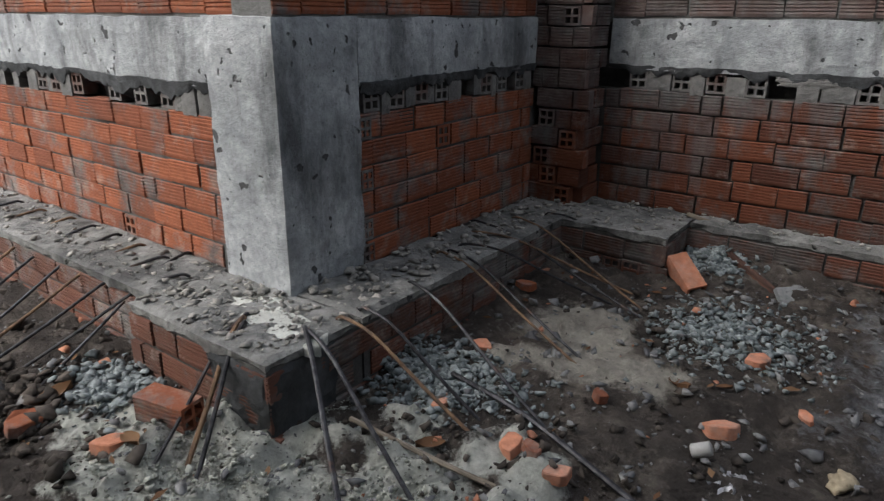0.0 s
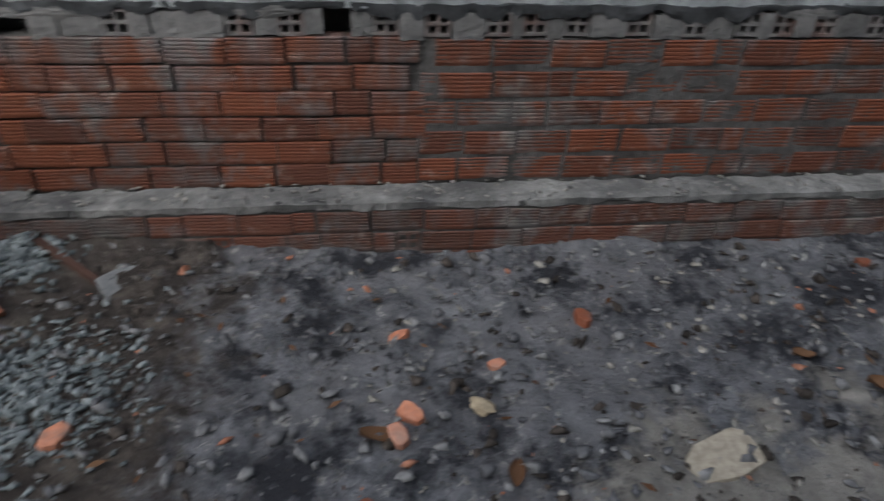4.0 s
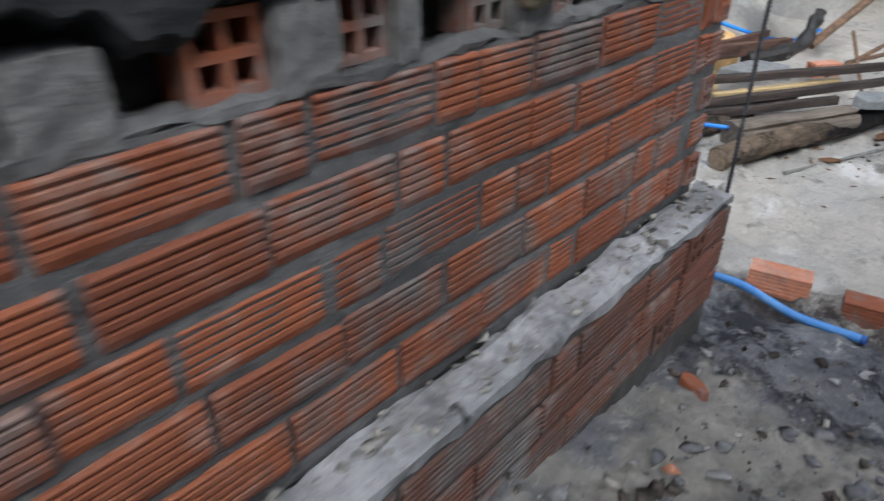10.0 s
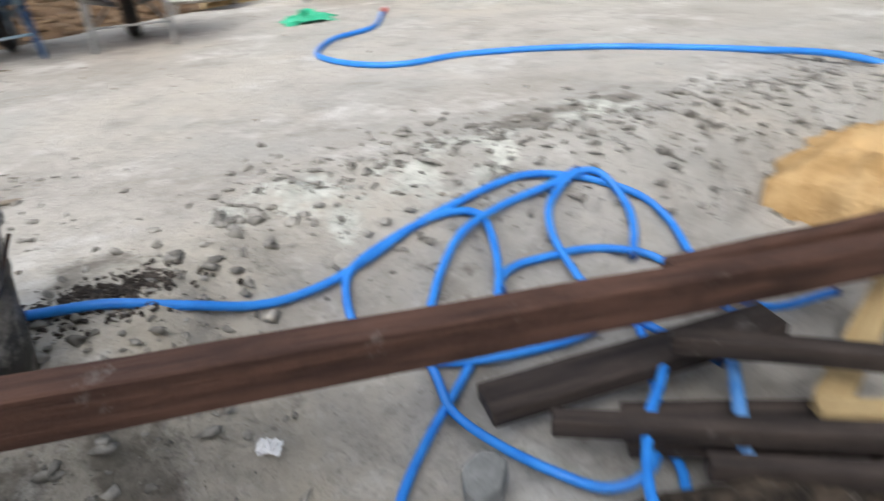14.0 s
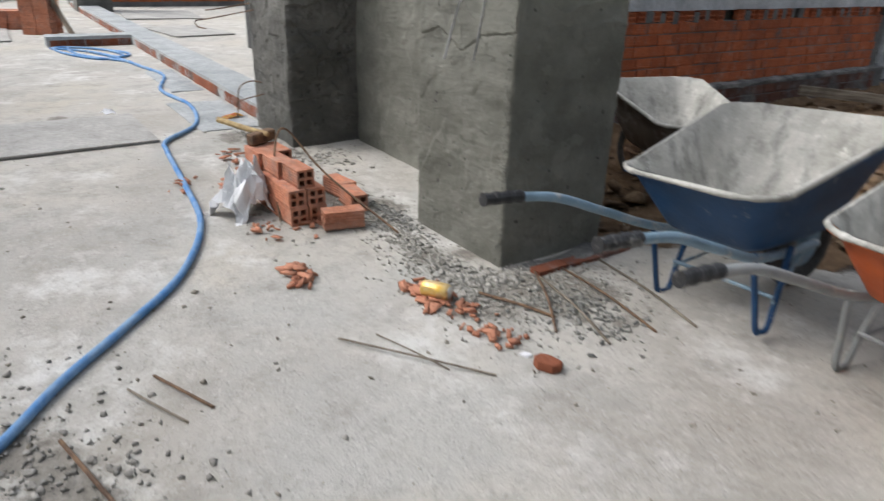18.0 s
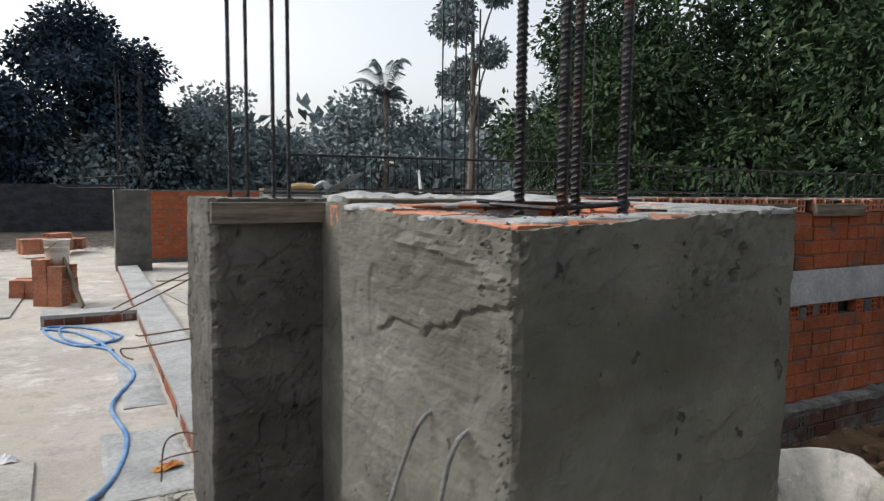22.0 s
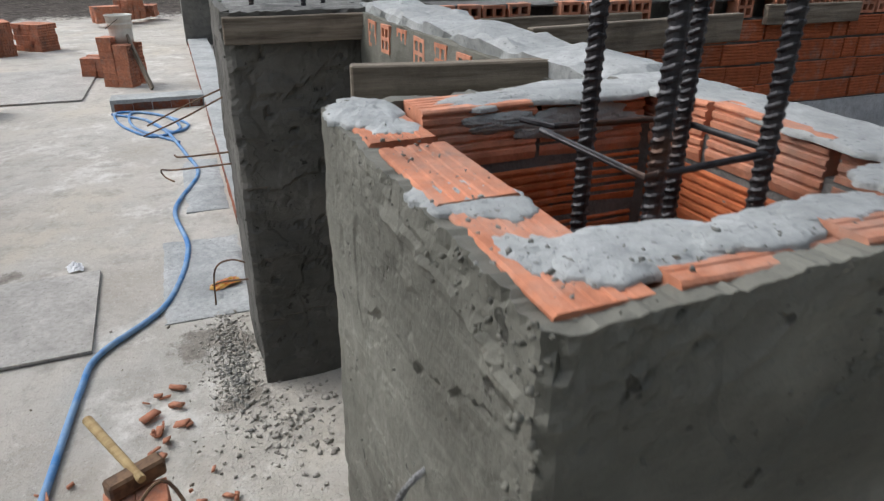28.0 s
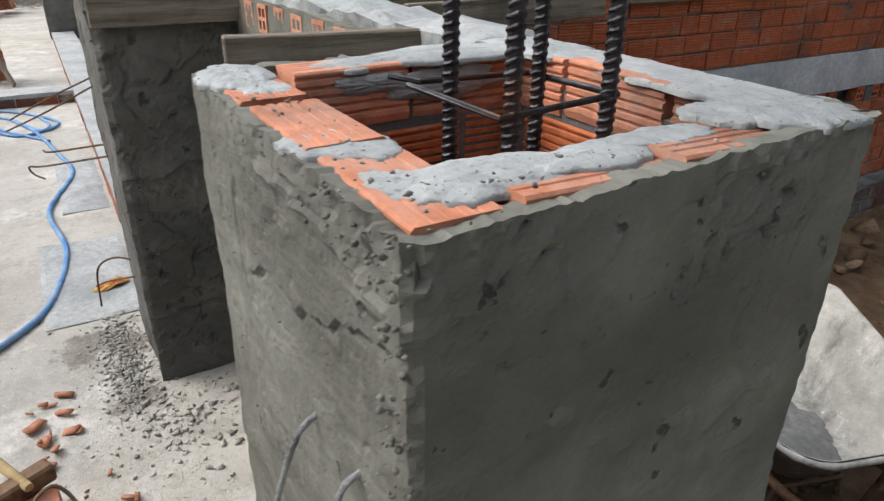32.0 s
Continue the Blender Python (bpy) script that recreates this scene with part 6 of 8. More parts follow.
TRAY_IN = tray_crust()
# Dark cement tone that stands in for shade at the bottom of the trays.
FLOOR_SHADE = mortar_material("tray_floor_shade", (0.13, 0.135, 0.13), (0.27, 0.275, 0.265), 0.7, 20.0, 0.02)
RUBBER = plain("black_rubber", (0.02, 0.02, 0.02), (0.05, 0.048, 0.045), 0.75, 30)
GRIP = worn_paint("dusty_grip", (0.03, 0.03, 0.032), (0.3, 0.29, 0.27), 0.35)


def tray_mesh(inside=False, lift=0.28):
    """The pressed tray: rounded rectangles from the floor to the rolled rim."""
    bm = bmesh.new()

    def loop(z, y0, y1, w0, w1, r, n=6):
        pts = []
        for (cx, cy, a0) in ((w1 - r, y1 - r, 0), (-(w1 - r), y1 - r, 90), (-(w0 - r), y0 + r, 180), (w0 - r, y0 + r, 270)):
            for k in range(n + 1):
                a = radians(a0 + 90 * k / n)
                pts.append(bm.verts.new((cx + r * math.cos(a), cy + r * math.sin(a), z + lift * cy * (z - 0.28) / 0.25)))
        return pts

    off = 0.004 if inside else 0.0
    rings = [loop(0.29 + off, 0.16 + off, 0.52 - off, 0.16 - off, 0.17 - off, 0.06), loop(0.315 + off, 0.11 + off, 0.58 - off, 0.195 - off, 0.215 - off, 0.075), loop(0.42 + off, 0.03 + off, 0.655 - off, 0.25 - off, 0.285 - off, 0.1), loop(0.505 + off, -0.03 + off, 0.735 - off, 0.285 - off, 0.34 - off, 0.12)]
    if inside:
        rings += [loop(0.522, -0.042, 0.75, 0.297, 0.352, 0.128)]
    else:
        rings += [loop(0.518, -0.05, 0.76, 0.303, 0.36, 0.13), loop(0.506, -0.054, 0.765, 0.307, 0.364, 0.13)]
    for a, b in zip(rings, rings[1:]):
        for k in range(len(a)):
            bm.faces.new((a[k], a[(k + 1) % len(a)], b[(k + 1) % len(b)], b[k]))
    bm.faces.new(rings[0][::-1])
    bmesh.ops.recalc_face_normals(bm, faces=bm.faces[:])
    return bm


def wheelbarrow(label, x, y, turn, paint, frame_paint, leg_paint, z=SLAB, tilt=0.0, roll=0.0, lift=0.24):
    t = thing("wheelbarrow", label, "wheelbarrow", pose(x, y, z, tilt, roll, turn), group="wheelbarrows")
    part("tray", tray_mesh(False, lift), paint, t, smooth=True)
    part("tray_lining", tray_mesh(True, lift), TRAY_IN, t, "crusted grey cement lining", smooth=True)
    rolled = []
    for cx, cy, a0 in ((0.228, 0.628, 0), (-0.228, 0.628, 90), (-0.173, 0.078, 180), (0.173, 0.078, 270)):
        rolled += [(cx + 0.13 * math.cos(radians(a0 + 15 * k)), cy + 0.13 * math.sin(radians(a0 + 15 * k)), 0.516 + lift * cy * 0.236 / 0.25) for k in range(7)]
    part("tray_rim", tube(rolled + rolled[:2], lambda q: 0.0105 + 0.002 * math.sin(q * 70), 8, straight=True), TRAY_IN, t, "rolled rim caked with pale cement", smooth=True)
    part("floor_shade_patch", mound(0, 0.35, 0.15, 0.2, 0.295 + lift * 0.02, 0.022, 12, 0, 0.012, 3.0, 0.02), FLOOR_SHADE, t, "dark lumpy cement patch that shades the tray floor", smooth=True)
    for s in (-1, 1):
        h = part("handle", tube([(s * 0.075, 0.72, 0.2), (s * 0.15, 0.42, 0.25), (s * 0.205, 0.12, 0.3), (s * 0.238, -0.15, 0.4), (s * 0.25, -0.35, 0.475), (s * 0.254, -0.53, 0.505)], 0.0165, 10), frame_paint, t, smooth=True)
        part("grip", tube([(s * 0.2525, -0.5, 0.502), (s * 0.254, -0.57, 0.509), (s * 0.254, -0.655, 0.514)], lambda q: 0.0215 + 0.002 * math.sin(q * 20), 10), GRIP, h, "black rubber grip")
        part("leg", tube([(s * 0.2, 0.33, 0.3), (s * 0.212, 0.27, 0.12), (s * 0.216, 0.24, 0.02), (s * 0.216, 0.2, 0.012), (s * 0.216, 0.17, 0.03), (s * 0.214, 0.14, 0.15), (s * 0.21, 0.1, 0.32)], 0.011, 8), leg_paint, t)
        part("brace", tube([(s * 0.213, 0.25, 0.11), (s * 0.1, 0.6, 0.22)], 0.007, 6, straight=True), frame_paint, t)
    part("cross_bar", tube([(-0.213, 0.25, 0.13), (0.213, 0.25, 0.13)], 0.008, 6, straight=True), frame_paint, t)
    w = part("wheel", tube([(0.19 * math.cos(a), 0, 0.19 * math.sin(a)) for a in (2 * math.pi * k / 32 for k in range(33))], 0.012, 6, straight=True), STEEL, t)
    w.matrix_basis = pose(0, 0.73, 0.195, 0, 0, 90)
    tyre = bmesh.new()
    ringv = []
    for k in range(32):
        a = 2 * math.pi * k / 32
        ringv.append([tyre.verts.new(((0.15 + 0.045 * math.cos(b)) * math.cos(a), 0.046 * math.sin(b), (0.15 + 0.045 * math.cos(b)) * math.sin(a))) for b in (2 * math.pi * q / 10 for q in range(10))])
    for k in range(32):
        for q in range(10):
            tyre.faces.new((ringv[k][q], ringv[k][(q + 1) % 10], ringv[(k + 1) % 32][(q + 1) % 10], ringv[(k + 1) % 32][q]))
    bmesh.ops.recalc_face_normals(tyre, faces=tyre.faces[:])
    part("tyre", tyre, RUBBER, w, "black rubber tyre", smooth=True)
    rim = bmesh.new()
    bmesh.ops.create_cone(rim, cap_ends=True, segments=28, radius1=0.112, radius2=0.112, depth=0.05, matrix=pose(0, 0, 0, 90, 0, 0))
    bmesh.ops.create_cone(rim, cap_ends=True, segments=12, radius1=0.028, radius2=0.028, depth=0.1, matrix=pose(0, 0, 0, 90, 0, 0))
    part("rim", rim, frame_paint, w)
    return t


BLUE = worn_paint("blue_paint", (0.011, 0.06, 0.16), (0.33, 0.35, 0.36), 0.15)
ORANGE = worn_paint("orange_paint", (0.55, 0.11, 0.022), (0.40, 0.24, 0.16), 0.15)
RUSTY_TRAY = worn_paint("bare_rusty_tray", (0.16, 0.14, 0.12), (0.36, 0.35, 0.33), 0.5)
FRAME_GREY = worn_paint("grey_tube", (0.32, 0.33, 0.33), (0.45, 0.43, 0.4), 0.4)
FRAME_BLUE = worn_paint("pale_blue_tube", (0.22, 0.33, 0.42), (0.46, 0.47, 0.47), 0.45)
wheelbarrow("blue wheelbarrow crusted with dried cement", 8.975, 4.145, -1.7, BLUE, FRAME_BLUE, BLUE, z=SLAB + 0.004, roll=-4.5, lift=0.3)
wheelbarrow("orange wheelbarrow with a cement-stained tray", 9.655, 4.19, -2, ORANGE, FRAME_GREY, FRAME_GREY, lift=0.15)
wheelbarrow("second orange wheelbarrow standing at the slab edge", 11.12, 5.35, -22, ORANGE, FRAME_GREY, FRAME_GREY, z=0.0)
wheelbarrow("old grey wheelbarrow with a cement-crusted tray", 8.02, 5.58, 72, RUSTY_TRAY, RUST, RUST, z=-0.1)
tipped = thing("tipped_tray", "big cement-grey wheelbarrow tipped up on its nose", "wheelbarrow", pose(10.2, 5.8, 0.02, 62, 0, -14))
for nm, ins, mt in (("tray", False, RUSTY_TRAY), ("tray_lining", True, TRAY_IN)):
    ob = part(nm, tray_mesh(ins), mt, tipped, smooth=True)
    ob.matrix_basis = pose(0, 0.1, -0.4)
for s in (-1, 1):
    part("handle", tube([(s * 0.2, 0.5, -0.3), (s * 0.25, 0.1, -0.27), (s * 0.28, -0.4, -0.12), (s * 0.28, -0.6, -0.1)], 0.0165, 8), FRAME_GREY, tipped)

# ---- hoses ----


def land(x, y):
    """The height that a stiff hose finds: the mean round a place, and never under the ground there."""
    spot = [height(x + a, y + b) for a in (-0.05, 0, 0.05) for b in (-0.05, 0, 0.05)]
    return max(sum(spot) / 9, spot[4] - 0.004)


def on_ground(points, lift):
    return [(x, y, land(x, y) + lift + (p[0] if p else 0.0)) for x, y, *p in points]


CUT = plain("dark_hose_end", (0.01, 0.05, 0.2), (0.02, 0.08, 0.28), 0.5)


def hose(label, points, r, material, lift=None, group="blue hoses"):
    ob = part("hose", tube(on_ground(points, lift if lift is not None else r), r, 10, per=10), material, None, smooth=True)
    for end, nxt in ((0, 1), (-1, -2)):
        p, q = Vector(on_ground(points, lift if lift is not None else r)[end]), Vector(on_ground(points, lift if lift is not None else r)[nxt])
        d = (q - p).normalized()
        part("cut_end", tube([p - d * 0.002, p + d * 0.012], r * 1.04, 12, straight=True), CUT, ob, "dark open end")
    return tagged(ob, label, "hose", group)


hose("bright blue plastic hose looped across the slab", [(11.22, 4.52), (10.98, 4.04), (10.68, 3.84), (10.50, 3.56), (10.47, 3.34), (10.57, 3.10), (10.75, 2.98), (11.1, 2.98), (11.6, 2.75), (12.1, 2.25), (12.2, 1.75), (12.5, 1.36), (12.95, 1.0), (13.6, 0.9)], 0.0145, HOSE_BLUE)
hose("pale dusty blue hose snaking over the floor", [(8.62, 1.98), (8.5, 2.11), (8.28, 2.27), (8.05, 2.48), (7.72, 2.75), (7.22, 2.96), (6.62, 3.04), (5.9, 3.11), (5.63, 3.17), (5.24, 3.46), (4.56, 3.59), (3.82, 3.53), (3.05, 3.72), (2.4, 3.64), (1.6, 3.5), (1.0, 3.3)], 0.0155, HOSE_PALE)
hose("tangled pale blue hose coiled by the cross beam", [(0.6, 2.95), (1.0, 3.3), (1.6, 3.55), (1.3, 3.7), (0.7, 3.35), (0.55, 3.0), (1.1, 3.05), (1.7, 3.35), (1.5, 3.62), (0.9, 3.5), (0.6, 3.15), (1.3, 3.2), (2.0, 3.6)], 0.014, HOSE_PALE)
hose("bright blue hose trailing from the bucket into the coil", [(9.3, 1.41), (9.45, 1.37), (9.59, 1.35), (9.73, 1.37), (9.86, 1.4), (10, 1.44), (10.13, 1.49), (10.29, 1.54), (10.5, 1.57), (10.64, 1.54), (10.74, 1.47), (10.81, 1.4), (10.84, 1.32), (10.8, 1.14, 0.03), (10.88, 1.02, 0.04), (11.1, 0.99, 0.03)], 0.0106, HOSE_BLUE, 0.016)
hose("bright blue hose looped wide round the pipe stub", [(10.58, 1.17), (10.43, 1.13), (10.27, 1.13), (10.11, 1.16), (9.99, 1.21), (9.92, 1.28), (9.92, 1.36), (9.96, 1.42), (10.09, 1.48), (10.24, 1.51), (10.34, 1.5), (10.33, 1.4), (10.26, 1.27), (10.12, 1.15), (9.98, 1.05), (9.86, 0.92), (9.8, 0.81), (9.78, 0.69), (9.8, 0.6), (9.86, 0.53), (9.95, 0.49), (10.07, 0.51), (10.2, 0.59), (10.34, 0.71), (10.38, 0.82, 0.03), (10.46, 0.94, 0.03), (10.54, 1.09, 0.02), (10.57, 1.2)], 0.0106, HOSE_BLUE, 0.02)
hose("bright blue hose looping behind the timber beam", [(10.67, 1.53), (10.57, 1.52), (10.41, 1.5), (10.26, 1.44), (10.16, 1.36), (10.09, 1.28), (10.04, 1.23), (10.04, 1.15), (10.04, 1.07), (10.08, 0.96), (10.13, 0.84), (10.21, 0.77), (10.29, 0.75, 0.03), (10.37, 0.82, 0.05)], 0.0106, HOSE_BLUE, 0.03)
hose("small upright loop of bright blue hose", [(10.62, 0.9, 0.02), (10.54, 1.08, 0.02), (10.5, 1.2), (10.49, 1.35), (10.51, 1.43), (10.57, 1.49), (10.66, 1.52), (10.72, 1.49), (10.74, 1.41), (10.72, 1.34), (10.66, 1.26)], 0.0106, HOSE_BLUE, 0.034)
hose("bright blue hose lying flat inside the coil", [(10.28, 1.28), (10.3, 1.32), (10.36, 1.35), (10.45, 1.35), (10.56, 1.34), (10.66, 1.3), (10.73, 1.24), (10.79, 1.12), (10.84, 0.98), (10.95, 0.86)], 0.0106, HOSE_BLUE, 0.018)
hose("blue hose trailing away beside the broken bricks", [(9.02, -0.48), (9.04, -0.28), (9.06, -0.11), (9.06, 0.02), (9.05, 0.2), (9.09, 0.42), (9.14, 0.58), (9.19, 0.65), (9.27, 0.72), (9.33, 0.76), (9.41, 0.78), (9.52, 0.79), (9.63, 0.75), (9.74, 0.71), (9.85, 0.64), (9.98, 0.58), (10.12, 0.56), (10.28, 0.57, 0.02), (10.4, 0.63, 0.05), (10.47, 0.73, 0.12), (10.59, 0.86, 0.1)], 0.0135, HOSE_DUSTY, 0.018)
hose("cut end of a blue hose over the timber", [(10.254, 0.427, 0.1), (10.195, 0.54, 0.1), (10.2, 0.648, 0.09), (10.3, 0.78, 0.1), (10.41, 0.87, 0.1), (10.53, 0.98, 0.06)], 0.0106, HOSE_BLUE, 0.03)
hose("old blue hose hooked round the iron rod", [(11.6, -0.3), (11.34, -0.21), (11.1, -0.165), (10.92, -0.165), (10.78, -0.19), (10.68, -0.24), (10.58, -0.33), (10.5, -0.5)], 0.019, HOSE_DUSTY)

tap = thing("hose_fitting", "white and red plastic hose fitting on the slab", "fitting", pose(11.24, 4.55, SLAB + 0.02, 0, 0, 60))
part("barrel", tube([(0, 0, 0), (0.05, 0, 0.004)], 0.019, 12, straight=True), plain("red_plastic", (0.4, 0.03, 0.03), (0.5, 0.06, 0.05), 0.4), tap, "red collar")
part("nozzle", tube([(0.045, 0, 0.004), (0.08, 0, 0.006), (0.13, 0.0, 0.008)], lambda s: 0.017 - 0.005 * s, 12, straight=True), plain("white_fitting", (0.6, 0.6, 0.6), (0.7, 0.7, 0.7), 0.4), tap, "white nozzle")

# ---- timber pile ----
def gz(x, y, up=0.0):
    return (x, y, height(x, y) + up)


TP = "timber pile"
board("timber_beam", "long dark stained timber beam reaching over the hose", (8.8, 0.93, 0.262), (12.1, 0.74, -0.095), 0.075, 0.06, WOOD_DARK, "timber", group=TP)
board("timber_beam", "thin dark timber batten beside the long beam", (10.5, 0.98, 0.03), (12.0, 0.86, -0.03), 0.045, 0.04, WOOD_DARK, "timber", group=TP)
board("timber_beam", "short black timber batten on the pile", (10.42, 0.87, -0.05), (11.43, -0.02, 0.01), 0.042, 0.04, WOOD_BLACK, "timber", group=TP)
board("timber_beam", "dark timber batten on the pile", (10.15, 0.87, -0.14), (11.5, -0.07, -0.07), 0.042, 0.04, WOOD_BLACK, "timber", group=TP)
board("timber_beam", "thin grey timber batten on the pile", (10.34, 0.67, -0.165), (11.1, 0.16, -0.145), 0.045, 0.035, WOOD_BLACK, "timber", group=TP)
board("timber_beam", "pale yellow batten on the pile", (10.55, 0.64, -0.10), (11.22, 0.2, -0.075), 0.03, 0.04, WOOD_PALE, "timber", group=TP)
board("timber_block", "pale sawn block under the timber", (10.62, 0.66, -0.14), (11.12, 0.88, -0.12), 0.05, 0.06, WOOD_PALE, "timber", group=TP)
board("timber_board", "dark board lying under the pile", (10.08, 1.0, -0.17), (10.75, 0.9, -0.13), 0.1, 0.04, WOOD_BLACK, "timber", group=TP, upright=False)
board("timber_board", "dark board lying under the battens", (10.3, 0.84, -0.2), (11.1, 0.4, -0.18), 0.12, 0.04, WOOD_BLACK, "timber", group=TP, upright=False)
SAWN = plain("sawn_wood", (0.17, 0.12, 0.08), (0.3, 0.23, 0.16), 0.85, 40)
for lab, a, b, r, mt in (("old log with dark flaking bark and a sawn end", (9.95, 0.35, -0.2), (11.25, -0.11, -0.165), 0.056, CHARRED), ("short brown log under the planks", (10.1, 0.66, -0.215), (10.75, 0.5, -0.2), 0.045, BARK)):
    place = Matrix.Translation(a) @ (Vector(b) - Vector(a)).to_track_quat("X", "Z").to_matrix().to_4x4()
    a, b = Vector((0, 0, 0)), Vector(((Vector(b) - Vector(a)).length, 0, 0))
    bm = bmesh.new()
    rings = []
    d = (b - a).normalized()
    s1 = d.cross(Vector((0, 0, 1))).normalized()
    s2 = s1.cross(d)
    for i in range(41):
        p = a.lerp(b, i / 40) + Vector((0, 0, 0.012 * math.sin(i * 0.16)))
        rings.append([bm.verts.new(p + (r * (1 + 0.14 * noise.noise(Vector((i * 0.3, 3 * math.cos(q), 3 * math.sin(q) + r * 40))) + 0.11 * noise.noise(Vector((i * 1.1, 7 * math.cos(q), 7 * math.sin(q)))) + 0.07 * noise.noise(Vector((i * 0.4, 15 * math.cos(q), 15 * math.sin(q)))))) * (math.cos(q) * s1 + math.sin(q) * s2 )) for q in (2 * math.pi * k / 18 for k in range(18))])
    for u, v in zip(rings, rings[1:]):
        for k in range(18):
            bm.faces.new((u[k], u[(k + 1) % 18], v[(k + 1) % 18], v[k]))
    bm.faces.new(rings[0][::-1])
    bm.faces.new(rings[-1])
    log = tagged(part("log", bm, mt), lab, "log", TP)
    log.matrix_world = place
    part("sawn_end", tube([(-0.004, 0, 0), (0.004, 0, 0)], r * 0.86, 16, straight=True), SAWN, log, "pale sawn end")


def split_beam(label, a, b, wide, tall, material):
    """An old squared beam, its corners worn round, with a long gaping split down one side."""
    a, b = Vector(a), Vector(b)
    length = (b - a).length
    ring = ((-0.5, -0.5), (-0.56, 0.0), (-0.46, 0.42), (-0.2, 0.5), (0.05, 0.5), (0.2, 0.46), (0.27, 0.36), (0.16, 0.1), (0.2, 0.02), (0.36, 0.2), (0.44, 0.3), (0.54, 0.16), (0.52, -0.25), (0.42, -0.5))
    bm = bmesh.new()
    rows = []
    for i in range(31):
        u = i / 30
        gape = 0.25 + 0.75 * min(1.0, 3.2 * u * (1 - u) + 0.35)
        taper = 1 - 0.22 * u
        row = []
        for k, (y, z) in enumerate(ring):
            if k in (7, 8):
                y, z = 0.34 + (y - 0.34) * gape, 0.38 + (z - 0.38) * gape
            j = noise.noise(Vector((u * length * 7, y * 3 + 5, z * 3)))
            f = noise.noise(Vector((u * length * 24, y * 7, z * 7 + 9)))
            end = 0.012 * noise.noise(Vector((y * 6, z * 6, 2.0 + u))) if i in (0, 30) else 0.0
            row.append(bm.verts.new((u * length + end, -(y + 0.05 * j + 0.02 * f) * wide * taper, (z + 0.06 * j + 0.025 * f) * tall * taper)))
        rows.append(row)
    for p, q in zip(rows, rows[1:]):
        for k in range(len(ring)):
            bm.faces.new((p[k], p[(k + 1) % len(ring)], q[(k + 1) % len(ring)], q[k]))
    bmesh.ops.triangulate(bm, faces=[bm.faces.new(rows[0][::-1]), bm.faces.new(rows[-1])])
    bmesh.ops.recalc_face_normals(bm, faces=bm.faces[:])
    ob = tagged(part("timber_beam", bm, material), label, "timber", TP)
    ob.matrix_world = Matrix.Translation(a) @ (b - a).to_track_quat("X", "Z").to_matrix().to_4x4()


split_beam("short grey squared beam with a gaping split", (10.235, 0.395, -0.172), (10.83, 0.03, -0.14), 0.155, 0.12, wood_material("weathered_beam", (0.10, 0.083, 0.066), (0.22, 0.185, 0.15)))
SLATE = mortar_material("broken_concrete", (0.17, 0.178, 0.18), (0.3, 0.31, 0.31), lumps=30, relief=0.01)


def broken_slab(label, x, y, z, sx, sy, sz, turn, seed, tilt=0.0, material=None, name="broken_slab", category="slab"):
    rng = random.Random(seed)
    bm = bmesh.new()
    k = 7
    lo, hi = [], []
    for i in range(k):
        a = 2 * math.pi * (i + rng.uniform(-0.3, 0.3)) / k
        r = rng.uniform(0.75, 1.1)
        lo.append(bm.verts.new((sx * r * math.cos(a), sy * r * math.sin(a), 0)))
        hi.append(bm.verts.new((sx * r * 0.95 * math.cos(a), sy * r * 0.95 * math.sin(a), sz * rng.uniform(0.8, 1.1))))
    for i in range(k):
        bm.faces.new((lo[i], lo[(i + 1) % k], hi[(i + 1) % k], hi[i]))
    bm.faces.new(hi)
    bm.faces.new(lo[::-1])
    bmesh.ops.bevel(bm, geom=bm.edges[:], offset=min(sz, sx) * 0.08, segments=1, affect="EDGES")
    ob = part(name, bm, material or SLATE)
    ob.matrix_world = pose(x, y, z, tilt, tilt * 0.4, turn)
    return tagged(ob, label, category)


broken_slab("broken grey concrete slab on the timber", 11.22, 0.64, -0.12, 0.24, 0.14, 0.045, -32, 5, 4)
broken_slab("broken grey concrete block by the log", 10.97, -0.03, -0.1, 0.17, 0.09, 0.045, -25, 6, 6)
broken_slab("grey stone by the hose", 10.0, 0.86, -0.22, 0.07, 0.05, 0.04, 40, 7)
loose_brick(11.82, 0.42, height(11.82, 0.42) + 0.05, -35, label="orange brick lying behind the timber")
branch = tagged(part("burnt_branch", tube([(11.35, 0.76, -0.08), (11.55, 0.65, -0.06), (11.8, 0.58, -0.03), (11.92, 0.57, 0.08), (11.98, 0.56, 0.15)], lambda s: 0.05 - 0.012 * s + 0.008 * math.sin(s * 25), 10), worn_paint("charred_wood", (0.025, 0.024, 0.023), (0.4, 0.39, 0.37), 0.2)), "black charred branch flecked with cement", "branch")
pipe = bmesh.new()
prof = [(0.052, 0), (0.052, 0.13), (0.056, 0.135), (0.056, 0.15), (0.045, 0.15), (0.045, 0.0)]
rr = [[pipe.verts.new((a * math.cos(2 * math.pi * k / 24), a * math.sin(2 * math.pi * k / 24), z)) for k in range(24)] for a, z in prof]
for a, b in zip(rr, rr[1:]):
    for k in range(24):
        pipe.faces.new((a[k], a[(k + 1) % 24], b[(k + 1) % 24], b[k]))
ob = part("pipe_stub", pipe, plain("cement_grey_pipe", (0.25, 0.27, 0.27), (0.36, 0.38, 0.37), 0.6, 25))
ob.matrix_world = pose(10.0, 0.62, height(10.0, 0.62) - 0.02, 2, -3, 0)
tagged(ob, "short grey plastic pipe standing on end", "pipe")
